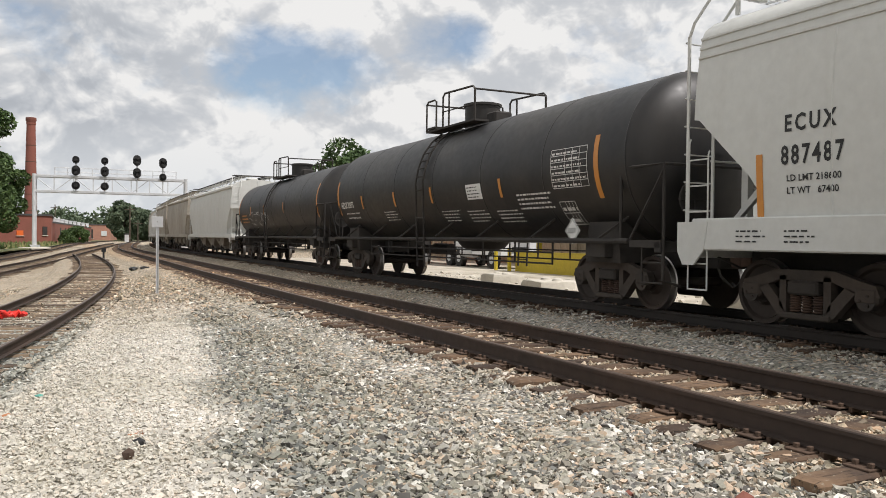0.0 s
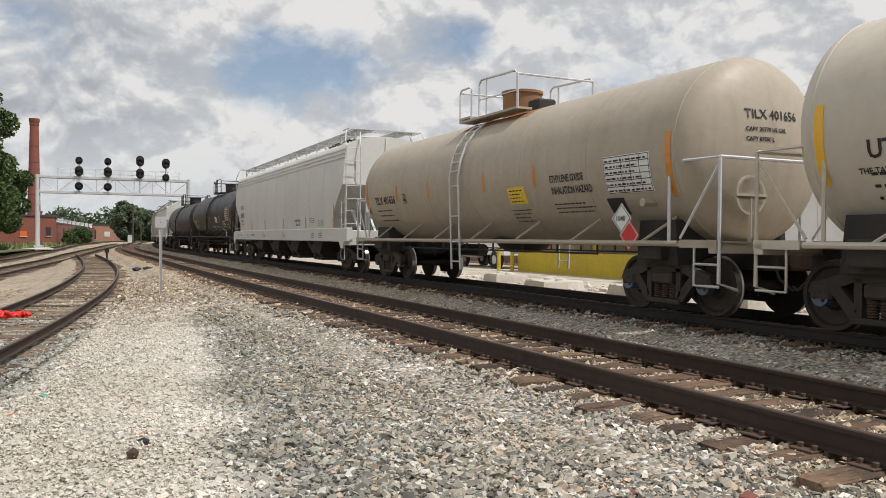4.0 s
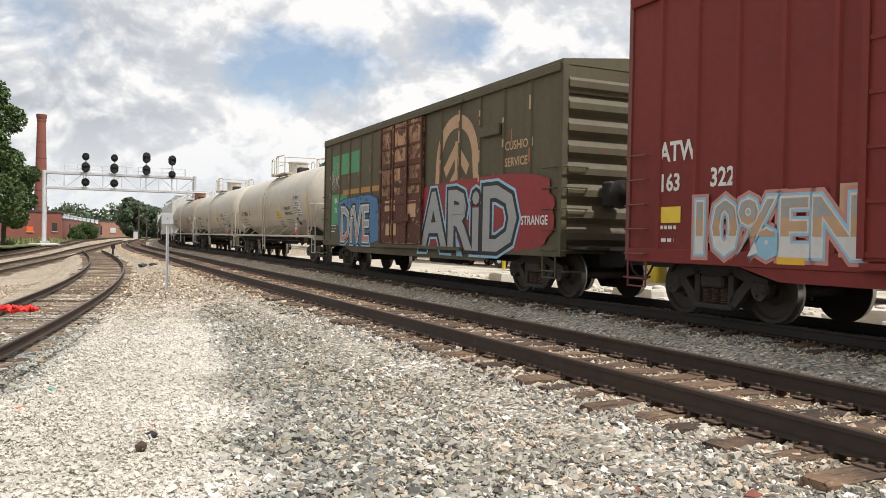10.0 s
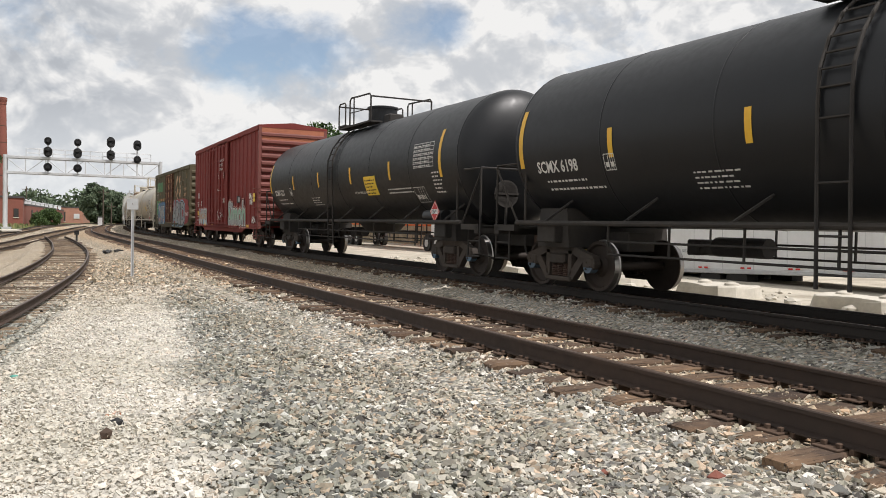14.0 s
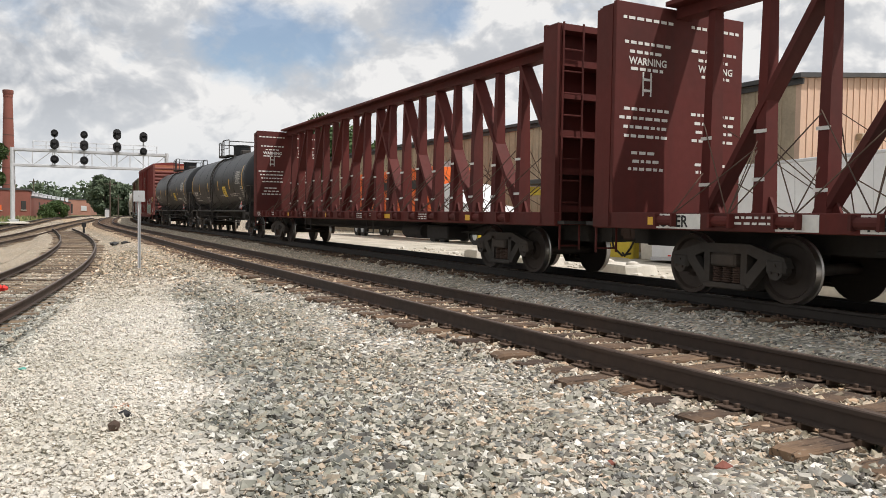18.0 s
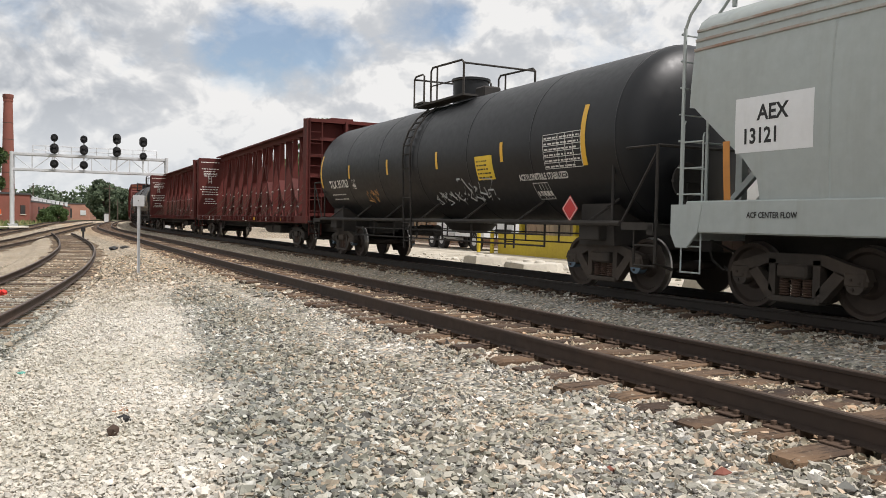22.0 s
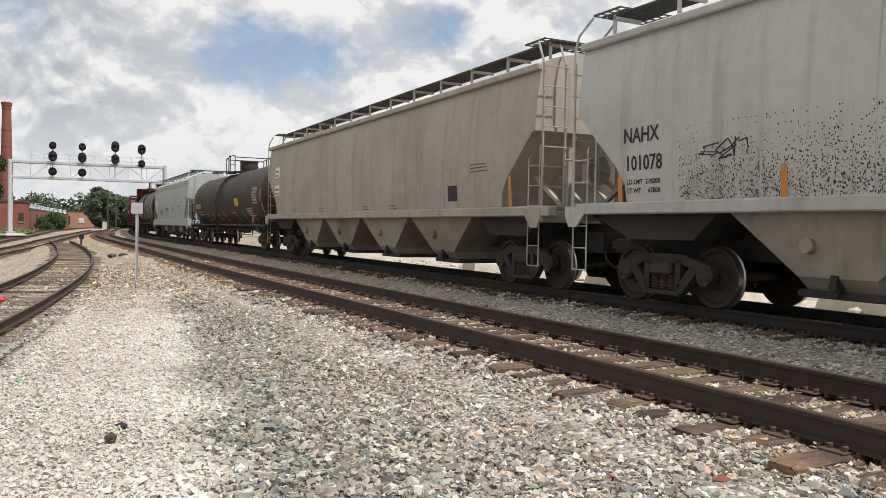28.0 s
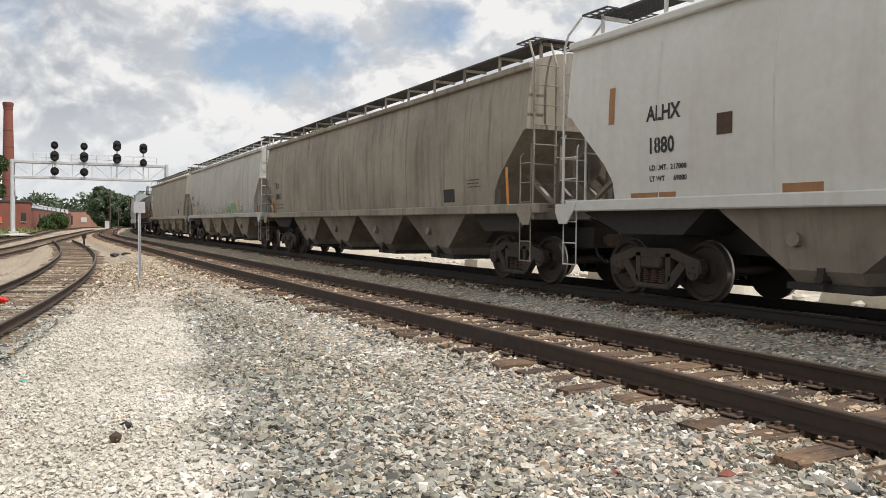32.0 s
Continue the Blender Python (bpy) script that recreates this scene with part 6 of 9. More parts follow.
# ---- tank cars ----
def tank_car(label, u0, u1, mat, R=1.50, zc=2.62, tc=13.2, head=0.62, shell=None, rail_m=UNDER, tone="dark", cap="iron", under=UNDER, sill_z=1.16, rust=False, handle=None, p0=-1.3, p1=1.45):
    t = start_car("tank_car", label, "tank car", u0, u1)
    L = abs(u0 - u1)
    hl = (shell or L - 2.5) / 2
    handle = handle or rail_m
    light = rail_m is not UNDER

    def yf(z):
        return math.sqrt(max(R * R - (z - zc) ** 2, 0.01))
    prof = []
    for i in range(9):
        a = math.pi / 2 * i / 8
        prof.append((-hl - head * math.cos(a), max(R * math.sin(a), 0.02)))
    body = [(x, R) for x in np.linspace(-hl + 0.02, hl - 0.02, 6)]
    prof2 = [(-x, r) for x, r in reversed(prof)]
    part("tank_shell", Shape().lathe(prof + body + prof2, 56, "x", (0, 0, zc)), mat, t, smooth=50)
    weld = Shape()
    for x in np.linspace(-hl, hl, 7):
        weld.lathe(((x - 0.02, R - 0.002), (x - 0.012, R + 0.006), (x + 0.012, R + 0.006), (x + 0.02, R - 0.002)), 56, "x", (0, 0, zc))
    pieces("weld_seam", weld, mat, t, 60)
    # manway, platform and railings on the top
    top = zc + R
    part("manway", Shape().lathe(((top - 0.1, 0.46), (top + 0.50, 0.46), (top + 0.50, 0.50), (top + 0.56, 0.50), (top + 0.58, 0.42)), 24, "z", (0.15, 0, 0)), mat if not rust else RUST_PATCH, t, smooth=40)
    part("valve_box", Shape().box(-0.95, -0.5, -0.25, 0.25, top - 0.05, top + 0.25, c=0.04), under, t)
    pf = part("platform", Shape().box(p0, p1, 0.62, 1.02, top - 0.10, top - 0.05).box(p0, p1, -1.02, -0.62, top - 0.10, top - 0.05).box(p1 - 0.5, p1, -1.0, 1.0, top - 0.02, top + 0.03), rail_m, t)
    for sy in (-1, 1):
        y = 1.0 * sy
        k = Shape()
        k.tube([(p0, y, top - 0.1), (p0, y, top + 0.66), (p0 + 0.1, y, top + 0.74), (0.35, y, top + 0.80), (0.45, y, top + 0.72), (0.45, y, top - 0.1)], 0.028, 6)
        k.tube([(0.1, y, top - 0.1), (0.1, y, top + 0.79)], 0.024, 6).tube([(p0, y, top + 0.3), (0.45, y, top + 0.34)], 0.016, 5)
        k.tube([(p1 - 0.6, y, top - 0.1), (p1 - 0.6, y, top + 0.66), (p1 - 0.5, y, top + 0.72), (p1 - 0.1, y, top + 0.72), (p1, y, top + 0.66), (p1, y, top - 0.1)], 0.026, 6)
        part("railing", k, handle, t)
    pieces("cross_rail", Shape().tube([(p1, -1.0, top + 0.66), (p1, 1.0, top + 0.66)], 0.024, 6).tube([(p0, -1, top + 0.66), (p0, 1, top + 0.66)], 0.024, 6), handle, t)
    if rust:
        part("rust_stain", surf(-1.6, 1.5, zc + R * 0.80, zc + R * 0.985, yf, 0.004), RUST_PATCH, t)
    # side ladder, bent over the shell
    for sy in (-1, 1):
        lad = Shape()
        path = [(1.52, 0.45), (1.55, 1.3), (1.60, zc)] + [((R + 0.07) * math.cos(a), zc + (R + 0.07) * math.sin(a)) for a in (0.25, 0.5, 0.75, 1.0)]
        for x in (0.35, 0.80):
            lad.tube([(x, sy * a, b) for a, b in path], 0.026, 6)
        for i in range(11):
            w = (i + 0.4) / 11 * (len(path) - 1)
            j = int(w)
            a = path[j][0] + (path[j + 1][0] - path[j][0]) * (w - j)
            b = path[j][1] + (path[j + 1][1] - path[j][1]) * (w - j)
            lad.tube([(0.35, sy * a, b), (0.80, sy * a, b)], 0.017, 5)
        part("ladder", lad, handle, t)
        # side bar with struts to the shell
        y = 1.48 * sy
        part("side_bar", Shape().tube([(-hl - 0.1, y, sill_z), (hl + 0.1, y, sill_z)], 0.045, 8), rail_m, t)
        st = Shape()
        for x in np.linspace(-hl + 0.8, hl - 0.8, 7):
            st.box(x - 0.02, x + 0.02, *sorted((sy * 1.05, sy * 1.47)), sill_z - 0.02, sill_z + 0.03)
            st.tube([(x, y, sill_z), (x - 0.45, sy * (yf(sill_z + 0.42) + 0.01), sill_z + 0.42)], 0.025, 5)
        pieces("strut", st, rail_m, t)
        pipes = Shape()
        a, b = -tc / 2 + 1.6, tc / 2 - 1.6
        for z in (0.92,) if light else (0.70, 0.92):
            pipes.tube([(a, sy * 1.2, z), (b, sy * 1.2, z)], 0.02, 5)
        for x in np.linspace(a, b, 8):
            pipes.tube([(x, sy * 1.2, 0.90 if light else 0.68), (x, sy * 1.2, sill_z)], 0.022, 5)
            pipes.tube([(x, sy * 1.2, sill_z - 0.02), (x, sy * 1.48, sill_z - 0.02)], 0.02, 5)
        part("brake_piping", pipes, under, t)
    # saddles, stub sills, end platforms
    for sg in (-1, 1):
        x = sg * tc / 2
        part("saddle", Shape().prism([(x - 0.5, 0.78), (x + 0.5, 0.78), (x + 0.42, 1.5), (x - 0.42, 1.5)], -1.2, 1.2).box(x - 0.28, x + 0.28, -1.38, 1.38, 0.86, 1.2, c=0.02), under, t)
        part("saddle_wing", Shape().prism([(x - 0.30, 1.08), (x + 0.30, 1.08), (x + 0.18, 1.48), (x - 0.18, 1.48)], yf(1.4) - 0.35, yf(1.3) + 0.08), mat, t)
        part("stub_sill", Shape().box(*sorted((x - sg * 1.1, sg * (L / 2 - 0.3))), -0.32, 0.32, 0.72, 1.08, c=0.02), under, t)
        xe = sg * (L / 2 - 0.35)
        part("end_sill", Shape().box(*sorted((xe - sg * 0.16, xe)), -1.5, 1.5, 0.98, 1.16, c=0.015), rail_m, t)
        part("end_platform", Shape().box(*sorted((sg * (hl + 0.25), xe)), -1.45, 1.45, 1.10, 1.15), rail_m, t)
        pieces("bolster_bar", Shape().box(*sorted((sg * (hl + 0.15), xe)), 1.38, 1.5, 1.06, 1.18).box(*sorted((sg * (hl + 0.15), xe)), -1.5, -1.38, 1.06, 1.18), rail_m, t)
        hr = Shape()
        for sy in (-1, 1):
            y = sy * 1.44
            hr.tube([(sg * (hl - 0.15), y, 1.15), (sg * (hl - 0.15), y, 2.28), (sg * (hl + 0.0), y, 2.38), (xe, y, 2.38), (xe, y, 0.55), (xe, y - sy * 0.35, 0.45)], 0.028, 6)
            hr.tube([(xe - sg * 0.5, y, 1.1), (xe - sg * 0.5, y, 0.5), (xe, y, 0.5)], 0.022, 5)
            hr.tube([(xe - sg * 0.5, y, 0.82), (xe, y, 0.82)], 0.018, 5)
            hr.tube([(sg * (hl + 0.1), y, 1.2), (xe, y, 2.3)], 0.022, 5)
        hr.tube([(xe, -1.44, 2.38), (xe, 1.44, 2.38)], 0.026, 6)
        part("end_handrail", hr, handle, t)
        coupler(t, sg * (L / 2 - 0.01))
        add_truck(t, x, tone, cap)
    part("brake_wheel", Shape().lathe(((0, 0.30), (0.03, 0.30), (0.03, 0.26), (0, 0.26)), 20, "x", (-L / 2 + 0.42, 0.75, 1.85)).box(-L / 2 + 0.4, -L / 2 + 0.46, 0.45, 1.05, 1.83, 1.87).cyl((-L / 2 + 0.44, 0.75, 1.1), (-L / 2 + 0.44, 0.75, 1.85), 0.03, 6), rail_m, t)
    part("air_reservoir", Shape().cyl((3.4, -0.75, 0.86), (4.5, -0.75, 0.86), 0.17, 14).box(4.7, 5.0, -0.9, -0.5, 0.7, 0.98, c=0.03), under, t, smooth=40)
    part("outlet", Shape().lathe(((0.86, 0.30), (0.95, 0.55), (1.18, 0.75)), 16, "z"), under, t, smooth=40)
    return t, yf, hl


def stripes(car, xs, z0, z1, mat, yf, w=0.10, slant=0.0):
    for x in xs:
        decal(car, "reflector_stripe", mat, x - w / 2, x + w / 2, z0, z1, yf, 0.006, slant=slant)


def big_stripes(car, hl, mat, yf, z0=2.0, z1=3.25, w=0.13, back=None):
    for x in (hl - 0.12, back or -hl + 0.12):
        decal(car, "reflector_stripe", mat, x - w / 2, x + w / 2, z0, z1, yf, 0.006, "tall reflector stripe")


def label_plate(car, x, z, w, h, mat, yf, seed, ink=BLACK_TXT, rows=4, slant=0.0):
    k = decal(car, "label_plate", mat, x - w / 2, x + w / 2, z - h / 2, z + h / 2, yf, 0.005, slant=slant)
    bars(k, x + w * 0.42, z + h * 0.25, w * 0.84, rows, ink, yf, seed, h / rows * 0.42, h / rows * 0.85, 0.009)


# ---- covered hoppers ----
def hopper_car(label, u0, u1, mat, sill_m=None, tc=16.4, zs=1.47, zb=1.04, ze=4.05, crown=0.45, bays=4, bay_m=None, tone="dark", cap="iron", ridges=True, ladder_m=None, end_m=None, walk_m=GRATE, seams=9, eave_m=None):
    t = start_car("covered_hopper_car", label, "hopper car", u0, u1)
    L = abs(u0 - u1)
    sill_m, bay_m, ladder_m, end_m = sill_m or mat, bay_m or mat, ladder_m or mat, end_m or mat
    xe, xr = L / 2 - 0.42, L / 2 - 0.95
    zk = zs + (ze - zs) * 0.55

    def yf(z):
        w = min(max((z - zs) / (ze - zs), 0), 1)
        return 1.46 + 0.09 * math.sin(math.pi * (0.08 + 0.80 * w)) - 0.08 * w ** 3
    xs = sorted({*np.linspace(-xr, xe, 15).tolist(), *[q for d0 in (0.1, 0.3, 0.5, 0.7, 0.85, 1.0, 1.12, 1.22, 1.26) for q in (xe - d0, d0 - xr)]})
    rings = []
    for x in xs:
        d = min(xe - x, x + xr)
        low = float(np.interp(d, (0.0, 0.1, 1.0, 1.22, 1.26), (zk, zk - 0.02, zs + 0.42 * (zk - zs), zs + 0.22 * (zk - zs), zs)))
        side = [(yf(low + (ze - low) * i / 9), low + (ze - low) * i / 9) for i in range(10)]
        roof = [(1.40 * math.cos(a), ze + crown * math.sin(a)) for a in np.linspace(0.25, math.pi / 2, 5)]
        half = side + roof
        rings.append([(x, y, z) for y, z in half] + [(x, -y, z) for y, z in reversed(half[:-1])])
    part("body", Shape().loft(rings), mat, t, smooth=35)
    if ridges:
        rd = Shape()
        for z in (ze - 0.30, ze - 0.16, ze - 0.02):
            for sy in (-1, 1):
                rd.box(-xr, xe, *sorted((sy * (yf(z) - 0.02), sy * (yf(z) + 0.025))), z - 0.02, z + 0.02, c=0.005)
        pieces("eave_ridge", rd, eave_m or mat, t)
    else:
        pieces("eave_rail", Shape().box(-xr - 0.02, xe + 0.02, 1.40, 1.52, ze - 0.05, ze + 0.08, c=0.02).box(-xr - 0.02, xe + 0.02, -1.52, -1.40, ze - 0.05, ze + 0.08, c=0.02), eave_m or mat, t)
    for x in np.linspace(-xr + 2.3, xe - 2.3, seams):
        sm = Shape()
        for i in range(8):
            za, zz = zs + (ze - zs - 0.35) * i / 8, zs + (ze - zs - 0.35) * (i + 1) / 8
            sm.add([(x - 0.02, yf(za) - 0.002, za), (x, yf(za) + 0.012, za), (x + 0.02, yf(za) - 0.002, za), (x - 0.02, yf(zz) - 0.002, zz), (x, yf(zz) + 0.012, zz), (x + 0.02, yf(zz) - 0.002, zz)],
                   [(0, 1, 4, 3), (1, 2, 5, 4)])
        part("panel_seam", sm, mat, t)
    # side sills and centre sill
    for sy in (-1, 1):
        part("side_sill", Shape().box(-L / 2 + 0.42, L / 2 - 0.42, *sorted((sy * 1.36, sy * 1.57)), zb, zs + 0.03, c=0.02), sill_m, t)
    part("centre_sill", Shape().box(-L / 2 + 0.4, L / 2 - 0.4, -0.3, 0.3, 0.72, 1.12), UNDER, t)
    # bays
    x0, x1 = -tc / 2 + 1.55, tc / 2 - 1.55
    bw = (x1 - x0) / bays
    for i in range(bays):
        a, b = x0 + bw * i, x0 + bw * (i + 1)
        c = (a + b) / 2
        sh = Shape()
        tz = zs - 0.1
        q = [[(a + 0.02, -1.36, tz), (b - 0.02, -1.36, tz), (b - 0.02, 1.36, tz), (a + 0.02, 1.36, tz)],
             [(c - 0.55, -1.22, 0.60), (c + 0.55, -1.22, 0.60), (c + 0.55, 1.22, 0.60), (c - 0.55, 1.22, 0.60)],
             [(c - 0.50, -1.05, 0.42), (c + 0.50, -1.05, 0.42), (c + 0.50, 1.05, 0.42), (c - 0.50, 1.05, 0.42)]]
        sh.loft(q)
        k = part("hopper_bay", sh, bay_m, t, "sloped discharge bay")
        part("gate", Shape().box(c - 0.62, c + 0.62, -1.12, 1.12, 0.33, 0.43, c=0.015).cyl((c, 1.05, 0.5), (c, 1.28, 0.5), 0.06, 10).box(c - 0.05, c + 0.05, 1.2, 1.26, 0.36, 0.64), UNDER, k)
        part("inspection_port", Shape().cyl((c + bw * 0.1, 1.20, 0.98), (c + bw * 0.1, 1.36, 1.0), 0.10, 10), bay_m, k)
    # slope sheets' end frames, posts, ladders, platforms
    for sg in (-1, 1):
        xq = xe if sg > 0 else xr
        xend = sg * (xq + 0.15)
        fr = Shape()
        for y in (-0.62, 0.62):
            fr.box(*sorted((sg * (xq - 0.1), sg * (xq - 0.22))), y - 0.06, y + 0.06, zb + 0.1, zk + 0.1)
        for sy in (-1, 1):
            fr.box(*sorted((sg * (xq - 1.2), sg * (xq - 1.32))), sy * 1.3 - 0.05, sy * 1.3 + 0.05, zs, zs + 1.1)
        pieces("end_post", fr, end_m, t)
        part("end_platform", Shape().box(*sorted((xend, sg * (xq - 2.0))), -1.45, 1.45, zb + 0.12, zb + 0.18), sill_m, t)
        part("shear_plate", Shape().prism([(sg * (tc / 2 - 1.5), zs - 0.05), (sg * (tc / 2 - 0.9), 1.02), (sg * (tc / 2 + 0.5), 1.02), (sg * (xq + 0.1), zb + 0.1), (sg * (xq + 0.1), zs - 0.05)], -1.3, 1.3), UNDER, t)
        part("end_sill", Shape().box(*sorted((xend - sg * 0.02, xend + sg * 0.14)), -1.55, 1.55, zb - 0.12, zs - 0.05, c=0.02), sill_m, t)
        part("air_reservoir", Shape().cyl((sg * (xq - 1.5), -0.2, zs + 0.38), (sg * (xq - 1.5), 1.0, zs + 0.38), 0.22, 14), end_m, t, smooth=40)
        for sy in (-1, 1):
            y = sy * 1.50
            # end ladder and side ladder at the corner
            a, b = xend + sg * 0.06, xend + sg * 0.06 - sg * 0.02
            lad = Shape()
            for yy in (y - sy * 0.02, y - sy * 0.52):
                lad.box(*sorted((a, a - sg * 0.05)), yy - 0.012, yy + 0.012, zb - 0.05, ze + 0.06)
                lad.tube([(a - sg * 0.025, yy, ze + 0.04), (a - sg * 0.12, yy, ze + 0.24), (a - sg * 0.38, yy - sy * 0.1, ze + crown + 0.16)], 0.022, 6)
            for i in range(8):
                z = zb + 0.18 + i * (ze - zb - 0.2) / 7
                lad.tube([(a, y, z), (a + sg * 0.05, y - sy * 0.02, z), (a + sg * 0.05, y - sy * 0.52, z), (a, y - sy * 0.54, z)], 0.012, 5)
            part("end_ladder", lad, ladder_m, t)
            sl = Shape()
            for xx, top in ((xend - sg * 0.02, 1.15), (xend - sg * 0.40, 0.95)):
                sl.tube([(xx, y, 0.45), (xx, y, zs + top), (xx + sg * 0.03, y - sy * 0.05, zs + top + 0.06)], 0.013, 5)
            for i in range(int((zs + 0.5) / 0.38) + 1):
                z = 0.46 + i * 0.38
                sl.tube([(xend - sg * 0.02, y, z), (xend - sg * 0.40, y, z)], 0.012, 5)
            part("side_ladder", sl, ladder_m, t)
            part("corner_plate", Shape().prism([(xend - sg * 0.48, zs - 0.02), (xend + sg * 0.13, zs - 0.02), (xend + sg * 0.13, zb - 0.02), (xend + sg * 0.02, zb - 0.22), (xend - sg * 0.20, zb - 0.22), (xend - sg * 0.40, zb)], *sorted((sy * 1.545, sy * 1.578))), sill_m, t)
        part("cross_rail", Shape().tube([(xend + sg * 0.06, -1.0, zs + 0.92), (xend + sg * 0.06, 1.0, zs + 0.92)], 0.016, 6), ladder_m, t)
        brace = Shape()
        for y in (-0.9, -0.35, 0.35, 0.9):
            brace.prism([(xend - sg * 0.02, zb + 0.16), (xend - sg * 0.10, zb + 0.16), (sg * (xq - 0.95), zs + 0.62), (sg * (xq - 0.87), zs + 0.70)], y - 0.04, y + 0.04)
        pieces("slope_brace", brace, end_m, t)
        part("end_stiffener", Shape().box(*sorted((sg * (xq - 0.01), sg * (xq + 0.04))), -0.05, 0.05, zk + 0.02, ze + crown - 0.06).box(*sorted((sg * (xq - 0.01), sg * (xq + 0.03))), -1.36, 1.36, zk + 0.0, zk + 0.09), mat, t)
        part("brake_pipe", Shape().tube([(xend, 0.9, zb - 0.1), (xend - sg * 0.1, 0.5, zb - 0.28), (xend + sg * 0.12, -0.3, zb - 0.24), (xend + sg * 0.05, -0.8, zb - 0.1)], 0.018, 5), UNDER, t)
        coupler(t, sg * (L / 2 - 0.01))
        add_truck(t, sg * tc / 2, tone, cap)
    # roof walk
    zr = ze + crown + 0.20
    for sy in (-1, 1):
        grating(t, -xr + 0.1, xe - 0.1, *sorted((sy * 0.42, sy * 1.02)), zr, walk_m)
        br = Shape()
        for x in np.linspace(-xr + 0.3, xe - 0.3, 13):
            br.box(x - 0.03, x + 0.03, *sorted((sy * 0.45, sy * 1.04)), zr - 0.06, zr).box(x - 0.03, x + 0.03, *sorted((sy * 1.0, sy * 1.04)), zr - 0.32, zr + 0.03)
        pieces("walk_bracket", br, mat, t)
    for sg in (-1, 1):
        xq = xe if sg > 0 else xr
        grating(t, sg * (xq - 0.42) - 0.35, sg * (xq - 0.42) + 0.35, -1.3, 1.3, zr + 0.001, walk_m, "cross_walk")
    for x in np.linspace(-xr + 1.6, xe - 1.6, 8):
        part("hatch", Shape().lathe(((ze + crown - 0.05, 0.34), (ze + crown + 0.14, 0.34), (ze + crown + 0.18, 0.28)), 16, "z", (x, 0, 0)), mat, t, smooth=40)
    part("brake_wheel", Shape().lathe(((0, 0.29), (0.03, 0.29), (0.03, 0.25), (0, 0.25)), 20, "x", (-xr - 0.42, 0.35, 2.3)).box(-xr - 0.44, -xr - 0.38, 0.06, 0.64, 2.28, 2.32).box(-xr - 0.44, -xr - 0.38, 0.33, 0.37, 2.0, 2.6)
         .box(-xr - 0.37, -xr - 0.1, 0.18, 0.52, 2.05, 2.5, c=0.03), end_m, t)
    return t, yf, xe


